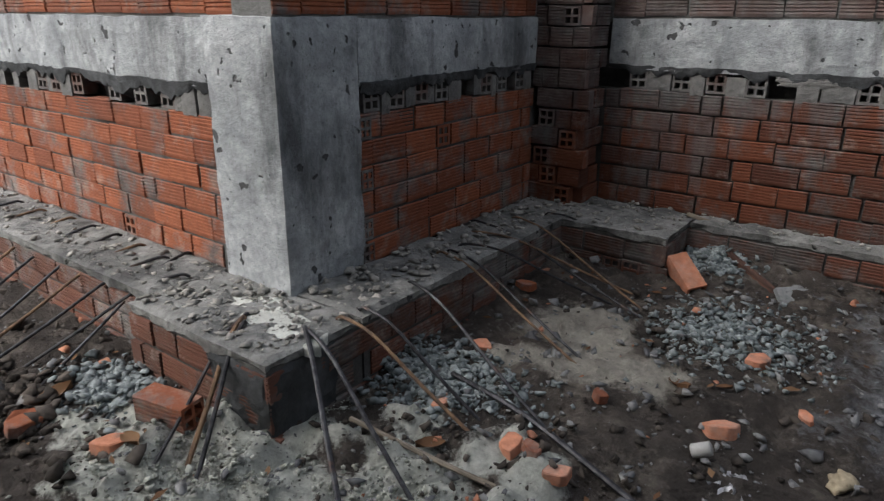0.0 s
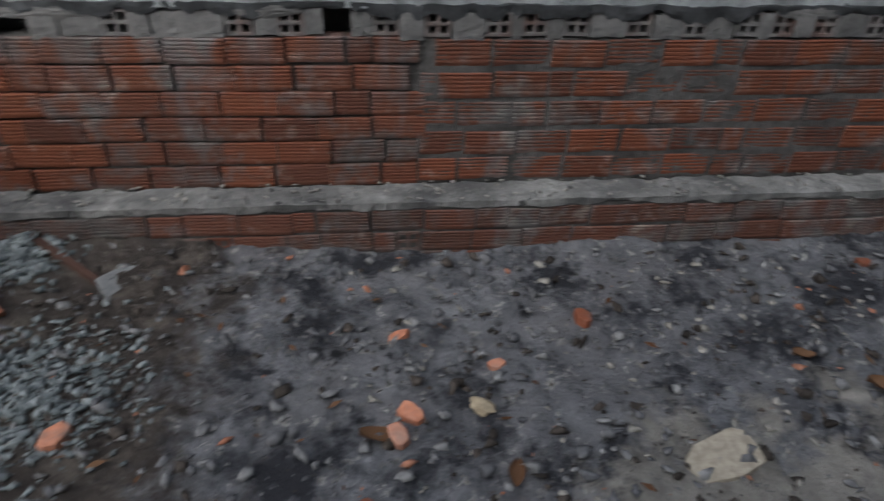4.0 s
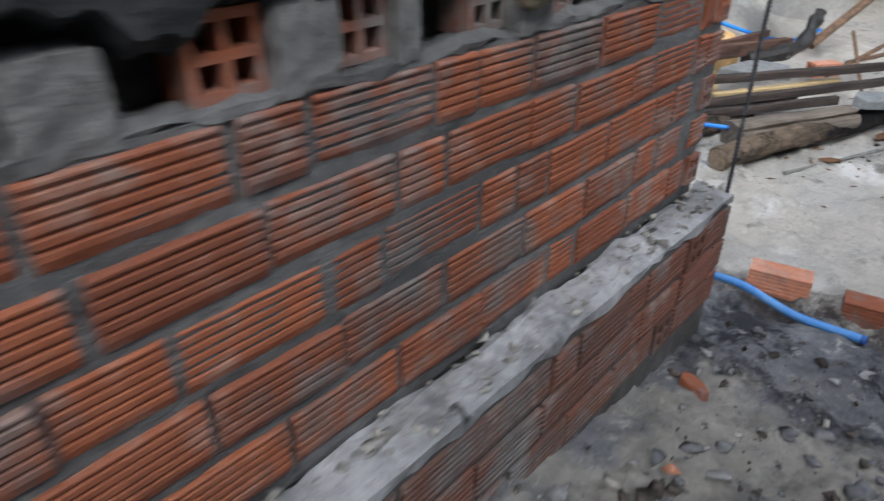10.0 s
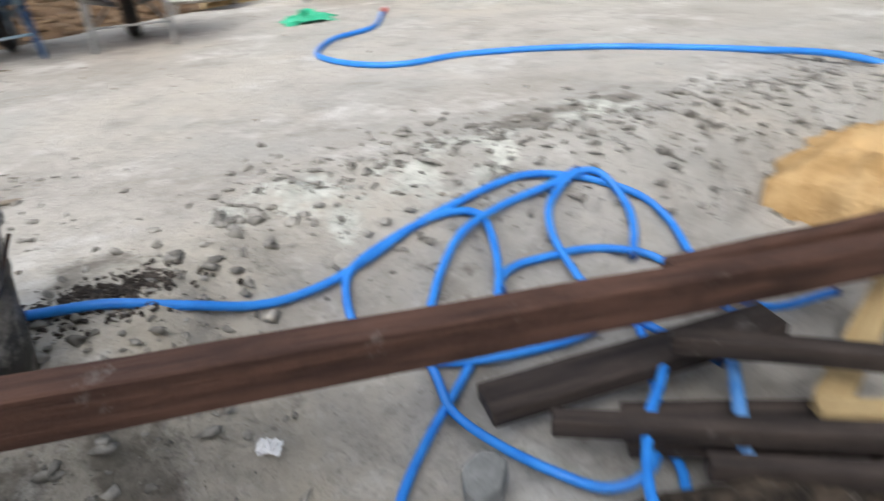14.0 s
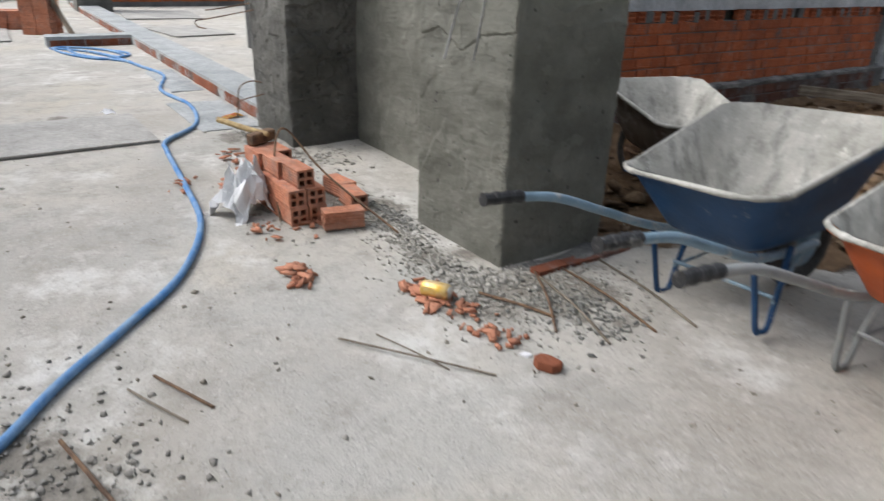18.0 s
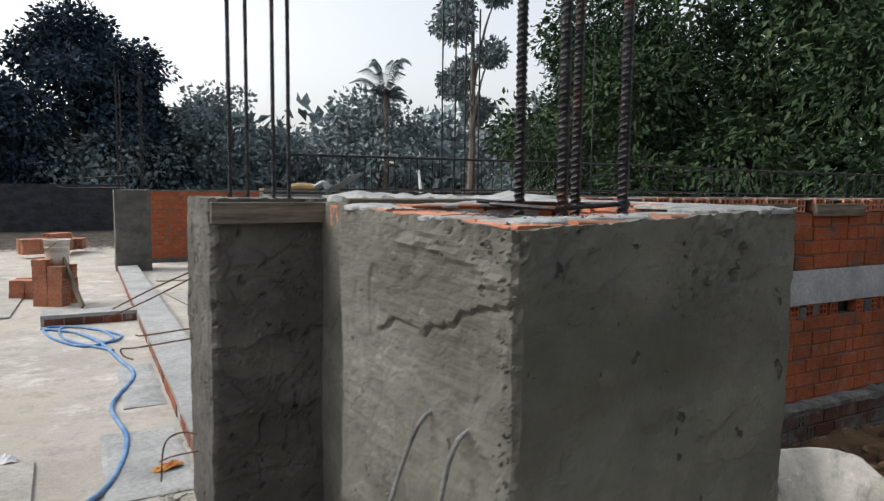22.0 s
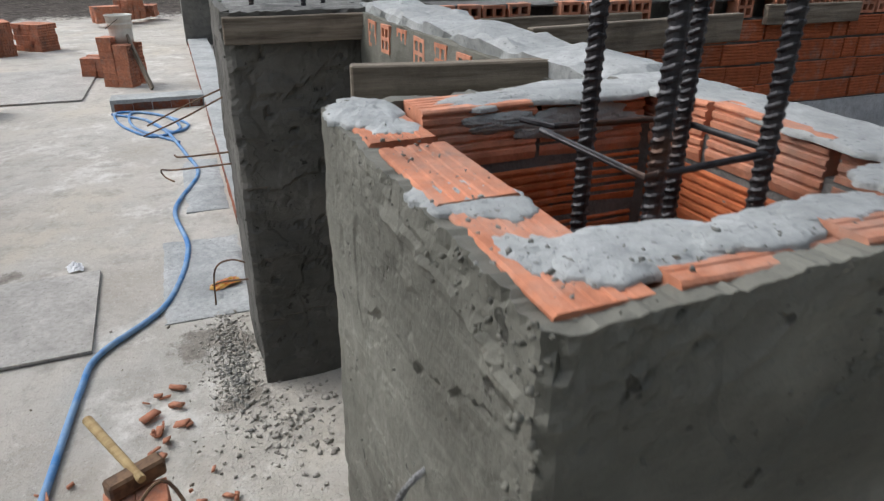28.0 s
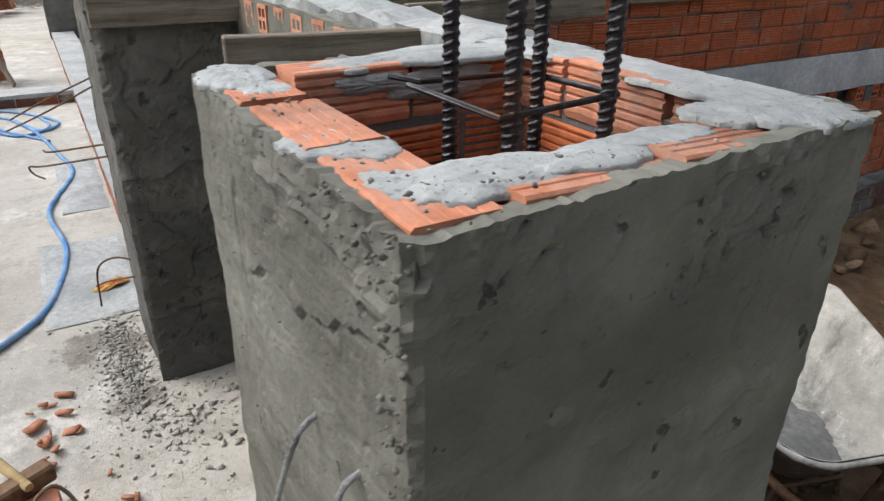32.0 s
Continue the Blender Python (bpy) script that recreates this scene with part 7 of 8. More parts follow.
rod = tagged(part("iron_rod", tube([gz(10.16, 0.11, 0.012), (10.5, -0.08, -0.235), (10.82, -0.25, -0.2), (11.4, -0.5, -0.12)], 0.009, 8), plain("dull_iron", (0.10, 0.105, 0.095), (0.2, 0.195, 0.175), 0.6, 30)), "bent dull grey iron rod lying on the ground", "rod")
stake = tagged(part("steel_stake", rebar(8.999, -0.008, -0.3, 1.75, 0.0055, (0.171, 0.066), 1.2), STEEL), "upright ribbed steel stake in the ground", "rebar")
board("yellow_batten", "pale yellow batten with a dark end on the ground", (9.0, 1.0, -0.19), (9.46, 0.67, -0.2), 0.035, 0.045, WOOD_PALE, "batten")
board("dark_batten", "dark damp batten beside the yellow one", gz(8.88, 0.95, 0.03), gz(9.2, 0.8, 0.03), 0.035, 0.04, WOOD_DARK, "batten")
loose_brick(9.37, 0.49, height(9.37, 0.49) + 0.004, -32, fresh=True, label="orange brick lying among brick chips")
loose_brick(9.09, 0.76, height(9.09, 0.76) + 0.002, -38, fresh=False, label="broken red brick beside the hose")
broken_slab("snapped orange brick piece", 9.2, 0.6, height(9.2, 0.6), 0.03, 0.06, 0.06, 10, 15, 0, BRICK_NEW, "brick_piece", "brick")
loose_brick(9.18, -0.18, height(9.18, -0.18) + 0.0, -78, fresh=True, label="orange brick lying beside the hose")
loose_brick(9.2, -0.47, height(9.2, -0.47) + 0.0, -80, fresh=False, label="dark red brick lying beside the hose")
tagged(part("sand_heap", mound(11.6, 1.24, 0.33, 0.3, -0.06, 0.14, 4, 15, 0.012, 1.15, 0.16), plain("yellow_sand", (0.36, 0.22, 0.085), (0.6, 0.41, 0.2), 0.95, 9, 0, 0.05), smooth=True), "small heap of yellow sand", "sand", kind="stuff")
barrel = thing("concrete_barrel", "round concrete pipe ring standing upright", "barrel", pose(12.75, 0.82, 0.0))
bb = bmesh.new()
prof = [(0.27, 0.0), (0.27, 0.9), (0.3, 0.92), (0.3, 1.0), (0.25, 1.0), (0.24, 0.02)]
rr = [[bb.verts.new((a * math.cos(2 * math.pi * k / 40), a * math.sin(2 * math.pi * k / 40), z)) for k in range(40)] for a, z in prof]
for a, b in zip(rr, rr[1:]):
    for k in range(40):
        bb.faces.new((a[k], a[(k + 1) % 40], b[(k + 1) % 40], b[k]))
part("ring", bb, SHEET, barrel, smooth=True)
trip = thing("steel_tripod", "dark steel trestle lying folded on the ground", "trestle")
for a, b, r in (((11.9, 0.55, -0.05), (13.2, 0.0, 0.75), 0.03), ((11.6, 0.35, -0.15), (12.2, 0.12, 0.02), 0.014), ((11.8, 0.3, -0.1), (12.7, -0.2, 0.0), 0.014), ((11.45, 0.1, -0.2), (12.0, 0.35, 0.05), 0.012)):
    part("leg", tube([a, b], r, 8, straight=True), RUST, trip)
cup = bucket("plastic_cup", "crushed white plastic cup on the ground", 9.55, 0.87, height(9.55, 0.87) + 0.03, 0.03, 0.06, plain("clear_white_plastic", (0.7, 0.7, 0.68), (0.8, 0.8, 0.78), 0.3, 10), None, 70, False)


def crumpled(name, label, category, x, y, z, sx, sy, sz, material, seed, n=18):
    """A crumpled sheet or bag: a dome folded by noise."""
    bm = bmesh.new()
    g = []
    for i in range(n + 1):
        row = []
        for j in range(n + 1):
            u, v = 2 * i / n - 1, 2 * j / n - 1
            p = Vector((u * 2.3 + seed, v * 2.3, seed))
            h = max(0.0, 1 - (u * u + v * v) * 0.62) * (0.55 + 0.9 * abs(noise.noise(p)) + 0.5 * abs(noise.noise(p * 2.7)))
            row.append(bm.verts.new((sx * (u + 0.3 * noise.noise(p * 1.7)), sy * (v + 0.3 * noise.noise(p * 1.9 + Vector((9, 0, 0)))), sz * h)))
        g.append(row)
    for i in range(n):
        for j in range(n):
            bm.faces.new((g[i][j], g[i + 1][j], g[i + 1][j + 1], g[i][j + 1]))
    ob = part(name, bm, material)
    sol = ob.modifiers.new("thickness", "SOLIDIFY")
    sol.thickness = 0.002
    ob.matrix_world = pose(x, y, z, 0, 0, seed * 37)
    return tagged(ob, label, category)


WHITE_BAG = plain("white_plastic_bag", (0.82, 0.83, 0.84), (0.7, 0.71, 0.73), 0.35, 9)
crumpled("plastic_bag", "crumpled white plastic bag leaning on the bricks", "bag", 7.13, 3.2, SLAB, 0.13, 0.11, 0.29, WHITE_BAG, 3)
crumpled("green_bag", "crumpled green plastic bag lying on the slab", "bag", 10.74, 4.62, SLAB, 0.17, 0.10, 0.07, plain("green_plastic", (0.03, 0.36, 0.2), (0.06, 0.5, 0.3), 0.35, 12), 5)
crumpled("paper_bag", "torn white printed bag on the dirt", "bag", 0.99, -1.62, -0.06, 0.09, 0.06, 0.035, WHITE_BAG, 7)
crumpled("paper_bag", "torn silver wrapper on the dirt", "wrapper", 1.15, -1.66, -0.06, 0.12, 0.05, 0.04, plain("silver_film", (0.5, 0.5, 0.52), (0.12, 0.12, 0.14), 0.3, 20, 0.3), 8)
crumpled("paper_scrap", "small white scrap beside the long beam", "scrap", 9.66, 1.08, height(9.66, 1.08), 0.028, 0.02, 0.02, WHITE_BAG, 14, 10)
crumpled("paper_scrap", "small white scrap on the dirt", "scrap", 1.28, -1.63, -0.1, 0.05, 0.03, 0.02, WHITE_BAG, 9, 10)
crumpled("paper_scrap", "small white scrap on the floor", "scrap", 4.62, 2.97, SLAB + 0.02, 0.06, 0.04, 0.03, WHITE_BAG, 10, 10)
crumpled("paper_scrap", "white scrap among the rubble", "scrap", 5.15, -1.28, -0.14, 0.06, 0.05, 0.05, WHITE_BAG, 11, 10)
crumpled("blue_wrapper", "faded blue wrapper among the rubble", "wrapper", 4.68, -1.19, -0.16, 0.06, 0.04, 0.03, plain("blue_film", (0.12, 0.2, 0.42), (0.2, 0.28, 0.48), 0.4, 20), 12, 10)
crumpled("snack_packet", "torn red and yellow packet beside the beam", "packet", 5.12, 3.76, SLAB + 0.015, 0.09, 0.04, 0.03, plain("packet_print", (0.5, 0.07, 0.02), (0.62, 0.42, 0.08), 0.35, 28), 13, 12)

can = thing("drink_can", "crushed golden drink can lying among brick chips", "can", pose(8.38, 3.52, SLAB + 0.045, 0, 90, 35))
cb = tube([(0, 0, -0.055), (0, 0, -0.05), (0, 0, 0.045), (0, 0, 0.055)], lambda s: 0.026 if s < 0.02 or s > 0.98 else 0.032, 20, straight=True)
part("body", cb, plain("gold_print", (0.70, 0.42, 0.04), (0.75, 0.62, 0.4), 0.3, 16, 0.4), can, smooth=True)
part("lid", tube([(0, 0, 0.054), (0, 0, 0.058)], 0.025, 20, straight=True), plain("bright_tin", (0.6, 0.6, 0.6), (0.5, 0.5, 0.5), 0.3, 30, 0.9), can, "silver lid")
jar = thing("glass_jar", "small clear plastic cup lying on wrappers", "cup", pose(1.04, -1.6, 0.01, 20, 60, 30))
part("body", tube([(0, 0, -0.025), (0, 0, -0.02), (0, 0, 0.025)], 0.02, 18, straight=True), plain("dusty_clear_plastic", (0.4, 0.39, 0.37), (0.55, 0.54, 0.52), 0.25, 20), jar, smooth=True)
bottle = thing("plastic_bottle", "red and blue labelled plastic bottle in the dirt", "bottle", pose(6.36, -1.14, -0.06, 0, 90, -50))
part("body", tube([(0, 0, -0.11), (0, 0, -0.1), (0, 0, 0.05), (0, 0, 0.09)], lambda s: 0.024 if s < 0.02 else (0.032 if s < 0.8 else 0.016), 18, straight=True), plain("bottle_blue", (0.05, 0.12, 0.36), (0.08, 0.2, 0.45), 0.25, 12), bottle, smooth=True)
part("label_band", tube([(0, 0, -0.03), (0, 0, 0.03)], 0.033, 18, straight=True), plain("label_red", (0.42, 0.04, 0.03), (0.5, 0.4, 0.38), 0.4, 25), bottle, "red label")
part("cap", tube([(0, 0, 0.09), (0, 0, 0.11)], 0.016, 14, straight=True), plain("cap_white", (0.6, 0.6, 0.62), (0.5, 0.5, 0.55), 0.4), bottle, "pale cap")

mallet = thing("mallet", "worn hammer with a pale wooden haft on the bricks", "hammer", pose(6.86, 3.40, SLAB + 3 * (BH + 0.002) + 0.03, 0, 0, -62))
part("haft", tube([(0, 0.05, 0.02), (0, -0.1, 0.03), (0, -0.3, 0.05)], lambda s: 0.013 + 0.003 * s, 10), WOOD_PALE, mallet, "pale wooden haft")
hd = box_mesh(-0.085, -0.028, -0.03, 0.085, 0.03, 0.03, 0.008)
part("head", hd, RUST, mallet, "rusty steel head")
tagged(part("bent_bar", tube([(7.35, 3.3, SLAB), (7.2, 3.34, 0.2), (7.08, 3.4, 0.38), (6.98, 3.5, 0.40), (7.2, 3.6, 0.22), (7.75, 3.72, SLAB + 0.01)], 0.0055, 7), RUST), "bent rusty bar hooked over the bricks", "rebar")

# loose bricks on the wide footing block
for x, y, z, turn, tilt, roll in ((6.65, -0.125, LZ + 0.014, -2, 0, 0), (6.945, -0.215, LZ + 0.014, 5, 0, 0), (6.93, -0.12, LZ + 0.014, 3, 0, 0), (6.93, -0.13, LZ + 0.103, 6, 0, 0)):
    loose_brick(x, y, z, turn, tilt, roll, label="orange hollow brick resting on the mortar footing", group="bricks on the footing")
for x, y, z, turn, tilt, roll in ((5.655, -0.105, LZ + 0.07, 14, 82, 0), (5.815, -0.058, LZ + 0.014, 4, 0, 0), (5.81, -0.168, LZ + 0.012, 64, 0, 0), (5.9, -0.1, LZ + 0.075, 20, 72, 0)):
    ob = new("half_brick", HALF)
    ob.matrix_world = pose(x, y, z) @ pose(0, 0, 0, roll, tilt, turn)
    tagged(ob, "broken half of an orange hollow brick on the footing", "brick", "bricks on the footing")
TAN_STONE = stone_material("beige_slab", (0.40, 0.35, 0.27), (0.5, 0.45, 0.36))
tagged(part("wet_mortar", mound(6.44, -0.165, 0.24, 0.095, LZ + 0.014, 0.011, 44, -14, 0.008, 4.0), mortar_material("smooth_wet_mortar", (0.19, 0.215, 0.235), (0.30, 0.335, 0.36), 0.5, 14.0, 0.006), smooth=True), "smooth wet grey mortar on the footing", "mortar", kind="structure")
broken_slab("splinter of orange brick on the footing", 5.985, -0.2, LZ + 0.012, 0.1, 0.025, 0.035, 66, 71, 0, BRICK_NEW, "brick_piece", "brick")
board("brick_piece", "long split piece of ribbed orange brick in the dirt", (6.65, -0.64, height(6.65, -0.64) + 0.035), (6.87, -0.6, height(6.87, -0.6) + 0.04), 0.05, 0.07, BRICK_NEW, "brick")
broken_slab("splinter of orange brick beside the split piece", 6.66, -0.7, height(6.66, -0.7), 0.06, 0.022, 0.03, 20, 72, 0, BRICK_NEW, "brick_piece", "brick")
broken_slab("thin splinter of orange brick in the dirt", 6.29, -0.52, height(6.29, -0.52), 0.06, 0.02, 0.03, -20, 73, 0, BRICK_NEW, "brick_piece", "brick")
broken_slab("flat beige broken slab in the ash", 2.93, -1.13, height(2.93, -1.13) - 0.006, 0.15, 0.1, 0.02, 30, 74, 2, TAN_STONE, "broken_slab", "slab")
# bricks in the corner yard
loose_brick(0.62, -0.45, 0.02, -38, 28, 12, label="orange brick tipped up on the rubble", group="yard bricks")
loose_brick(-0.28, -2.36, -0.03, 12, 0, 0, fresh=False, label="whole red brick beside the corner footing", group="yard bricks")
for n, (x, y, s) in enumerate(((0.12, -0.95, 0.05), (1.05, -1.0, 0.055), (0.62, -1.9, 0.05), (0.70, -1.93, 0.04), (0.78, -1.95, 0.05), (0.32, -1.82, 0.035), (0.71, -1.53, 0.04), (0.2, -1.4, 0.05), (-0.3, -2.52, 0.07), (-0.66, -2.62, 0.07), (1.24, -1.23, 0.035), (1.05, -1.43, 0.06), (1.86, -1.24, 0.05), (1.98, -1.0, 0.05), (4.85, -0.45, 0.06), (4.25, -0.38, 0.05), (4.49, -0.8, 0.045), (3.73, -0.86, 0.05), (3.87, -0.33, 0.04), (5.1, -0.69, 0.04), (5.4, -0.48, 0.045), (6.8, -0.62, 0.07), (6.65, -0.93, 0.05), (6.05, -0.77, 0.06), (6.25, -0.53, 0.05), (5.92, -1.0, 0.06), (2.0, -0.6, 0.045), (2.65, -0.56, 0.05), (2.02, -0.91, 0.05), (2.32, -0.73, 0.04), (8.41, -0.2, 0.05))):
    broken_slab("broken orange brick piece in the dirt", x, y, height(x, y) - 0.005, s, s * 0.65, s * 0.7, n * 50, 200 + n, 12 * math.sin(n * 3), BRICK_NEW if n % 3 else BRICK, "brick_piece", "brick")
def rock(label, x, y, z, sx, sy, sz, turn, seed, material, name="clod", category="clod"):
    """A lumpy clod, flat below."""
    bm = bmesh.new()
    bmesh.ops.create_icosphere(bm, subdivisions=3, radius=1)
    for v in bm.verts:
        p = v.co * 1.3 + Vector((seed * 1.7, seed * 0.9, 0))
        v.co *= 1 + 0.4 * noise.noise(p) + 0.25 * noise.noise(p * 2.6) + 0.14 * noise.noise(p * 6)
        v.co = Vector((v.co.x * sx, v.co.y * sy, max(v.co.z, -0.3) * sz))
    ob = part(name, bm, material, smooth=True)
    ob.matrix_world = pose(x, y, z, 0, 0, turn)
    return tagged(ob, label, category)


TAN = stone_material("sandy_clod", (0.36, 0.29, 0.19), (0.52, 0.44, 0.31))
for n, (x, y, s) in enumerate(((4.72, -0.49, 0.09), (3.86, -0.74, 0.06), (4.33, -0.72, 0.05), (5.14, -1.1, 0.07), (5.58, -0.93, 0.06), (6.3, -0.5, 0.06), (5.17, -0.44, 0.07), (5.46, -0.75, 0.06), (2.24, -0.9, 0.06), (3.94, -1.0, 0.05), (4.44, -0.24, 0.04), (1.36, -1.42, 0.06), (1.37, -1.4, 0.05), (-0.8, -1.9, 0.03))):
    rock("sandy pale clod in the dirt", x, y, height(x, y), s * 0.7, s * 0.5, s * 0.3, n * 40, 30 + n, TAN)
broken_slab("flat grey broken tile on the rubble", 1.07, -0.33, 0.0, 0.12, 0.09, 0.02, 20, 41, 24)
board("short_plank", "short brown plank lying on the rubble", (0.66, -0.12, 0.09), (0.97, -0.33, 0.0), 0.07, 0.03, WOOD_DARK)
board("thin_lath", "thin pale lath leaning across the footing", (0.5, -0.1, LZ + 0.03), (1.22, -0.1, 0.07), 0.02, 0.012, WOOD_GREY)

broken_slab("dusty broken brick on the slab", 8.945, 3.583, SLAB, 0.055, 0.035, 0.035, 15, 311, 0, BRICK, "brick_piece", "brick")
broken_slab("small white chip of tile on the slab", 8.853, 3.568, SLAB, 0.022, 0.016, 0.008, 40, 312, 0, WHITE_BAG, "tile_chip", "chip")

# ---- starter bars in the corner ----
BARS = "starter bars"
for n, (ax, ay, bx, by, r) in enumerate(((0.024, -1.91, 0.496, -1.9, 6), (0.029, -1.817, 0.473, -1.82, 6), (0.025, -1.562, 0.64, -1.724, 6), (-0.08, -1.24, 0.555, -1.356, 5), (-0.06, -1.2, 0.57, -1.32, 5), (-0.2, -0.8, 0.635, -0.906, 5), (-0.086, -0.64, 0.6, -0.81, 5), (-0.015, -0.47, 0.42, -0.38, 5), (-0.07, -1.08, 0.45, -0.8, 5), (-0.12, -0.92, 0.5, -0.7, 5), (-0.01, -2.05, 0.43, -2.355, 8), (0.024, -2.05, 0.525, -2.2, 7), (-0.234, -2.12, -0.074, -2.45, 8), (-0.2, -2.14, 0.0, -2.47, 7), (-0.25, -2.1, -0.16, -2.5, 6), (-1.75, -1.95, -1.8, -2.6, 6), (-1.55, -1.95, -1.62, -2.62, 6), (-1.35, -1.95, -1.34, -2.62, 6), (-1.15, -1.96, -1.25, -2.6, 6), (-0.95, -1.98, -1.1, -2.58, 6), (-0.9, -1.9, -0.82, -2.55, 6), (-2.0, -1.97, -2.1, -2.6, 6), (-2.25, -1.97, -2.4, -2.6, 6), (-0.73, -2.03, -1.02, -2.5, 6))):
    a, b = (ax, ay, 0.22), (bx, by, height(bx, by) - 0.01)
    a, b = Vector(a), Vector(b)
    mid = a.lerp(b, 0.22) + Vector((0, 0, 0.03))
    start = a + (a - b) * 0.1
    start.z = LZ + 0.012
    tagged(part("starter_bar", tube([start, a.lerp(start, 0.3) + Vector((0, 0, 0.006)), mid, a.lerp(b, 0.6) + Vector((0, 0, 0.012)), b], r / 1000, 7), STEEL if n % 3 else RUST), "bent steel bar reaching from the footing to the ground", "rebar", BARS)
tagged(part("ground_bar", tube([gz(0.25, -1.66, 0.03), gz(0.6, -1.77, 0.015), gz(1.0, -1.89, 0.01)], 0.009, 7), STEEL), "thick steel bar lying on the ground", "rebar")
tagged(part("ground_bar", tube([gz(0.2, -2.09, 0.03), gz(0.6, -2.04, 0.02), gz(1.25, -1.96, 0.012)], 0.008, 7), WOOD_GREY), "thick steel bar lying on the ground", "rebar")
for n, (x0, y0, x1, y1, r) in enumerate(((8.44, 3.99, 8.95, 3.86, 5), (8.4, 4.13, 8.98, 4.06, 5), (8.44, 4.33, 9.03, 4.22, 5), (8.43, 3.69, 8.72, 3.82, 6), (8.46, 3.08, 8.9, 3.41, 4), (8.37, 2.51, 8.61, 2.62, 5), (8.4, 2.43, 8.64, 2.54, 4), (8.55, 2.24, 9.14, 2.4, 6), (8.85, 2.06, 9.24, 2.12, 7), (8.82, 1.91, 9.16, 2.05, 5), (8.5, 3.2, 8.8, 3.3, 3), (8.36, 4.02, 8.8, 3.75, 5))):
    tagged(part("ground_stick", tube([gz(x0, y0, 0.01), gz((x0 + x1) / 2 + 0.02, (y0 + y1) / 2, 0.018), gz(x1, y1, 0.006)], r / 1000, 6), RUST if n % 2 else WOOD_GREY), "thin stick or wire lying on the slab", "stick", "sticks on the slab")
fb = tagged(part("footing_stub", rough_box(8.28, 4.0, SLAB - 0.15, 8.42, 4.62, SLAB + 0.012, 0.04, 0.018), LEDGE), "rough brick footing beside the pillar", "footing", kind="structure")
lay_courses(fb, pose(8.42, 4.0, 0, 0, 0, 90), 0.6, SLAB - 0.068, 1, BRICK, 91)
board("yard_plank", "weathered plank lying on the brown soil", (6.9, 8.9, -0.02), (8.2, 8.6, -0.02), 0.1, 0.03, WOOD_GREY)
board("yard_plank", "weathered plank across the soil heap", (6.5, 9.2, 0.1), (7.6, 10.4, 0.0), 0.1, 0.03, WOOD_GREY)
board("yard_plank", "pale plank at the edge of the slab", (10.3, 6.3, 0.0), (11.6, 6.9, 0.02), 0.1, 0.03, WOOD_PALE)
tagged(part("pale_sheet", rough_box(10.3, 5.95, -0.05, 12.2, 6.7, 0.012, 0.1, 0.006), plain("yellow_board", (0.45, 0.33, 0.17), (0.55, 0.43, 0.25), 0.8, 7)), "yellowed board lying at the slab edge", "board")

# ---- loose stuff on the ground ----
p, s = spread(1, 13000, -2.6, -3.4, 8.9, -0.16, 0.003, 0.026, 3)
thin = (p[:, 0] > 0.25) | (np.random.default_rng(12).random(len(p)) < 0.3)
p, s = p[thin], s[thin]
scatter("grey_rubble", "small grey mortar rubble on dark ash", "rubble", p, s, RUBBLE, 1)
p, s = spread(2, 3500, -2.6, -3.4, 8.9, -0.12, 0.004, 0.026, 4)
scatter("dark_clods", "dark clods and cinders on the yard", "clods", p, s, CLODS, 2)
p, s = spread(7, 900, 1.8, -1.9, 8.6, -0.22, 0.005, 0.024, 2.6)
scatter("pale_flecks", "pale chips of mortar and stone on the dark ash", "rubble", p, s, stone_material("pale_chips", (0.26, 0.25, 0.22), (0.5, 0.47, 0.41)), 7, flat=0.35)
p, s = spread(8, 800, 1.8, -1.9, 8.6, -0.22, 0.005, 0.028, 2.4)
scatter("ash_clods", "blackened clods of ash on the yard", "clods", p, s, CLODS, 8, flat=0.6)
GREY_CRUMBS = stone_material("grey_mortar_crumbs", (0.2, 0.2, 0.185), (0.4, 0.395, 0.365))
for n, (k, x, y, rx, ry) in enumerate(((260, 6.0, 3.74, 0.34, 0.08), (200, 5.6, 3.74, 0.3, 0.08), (330, 6.4, 3.9, 0.34, 0.3), (260, 7.55, 3.82, 0.3, 0.06), (220, 8.36, 3.86, 0.1, 0.14), (420, 8.3, 3.72, 0.35, 0.12), (420, 8.72, 3.95, 0.28, 0.2), (260, 7.85, 3.72, 0.25, 0.1))):
    p, s = heap(300 + n, k, x, y, rx, ry, 0.0025, 0.015)
    scatter("mortar_rubble", "clods of fallen mortar at the foot of the pillar", "rubble", p, s, DEBRIS if n % 3 else GREY_CRUMBS, 310 + n, flat=0.6)
for n, (k, x, y, rx, ry, small, big) in enumerate(((900, 0.08, -2.42, 0.42, 0.2, 0.0025, 0.011), (380, 0.5, -2.2, 0.24, 0.16, 0.0025, 0.011), (160, 0.02, -2.0, 0.1, 0.12, 0.002, 0.007), (300, -0.2, -2.58, 0.3, 0.14, 0.0025, 0.011))):
    p, s = heap(400 + n, k, x, y, rx, ry, small, big)
    scatter("mortar_crumbs", "pale greenish crumbs of spilt mortar", "rubble", p, s, stone_material("pale_mortar_crumbs", (0.24, 0.25, 0.215), (0.5, 0.51, 0.45)), 410 + n, flat=0.7)
p, s = spread(3, 420, -1.5, -3.0, 8.6, -0.2, 0.005, 0.022)
scatter("brick_chips", "orange brick chips in the dirt", "chips", p, s, CHIPS, 3)
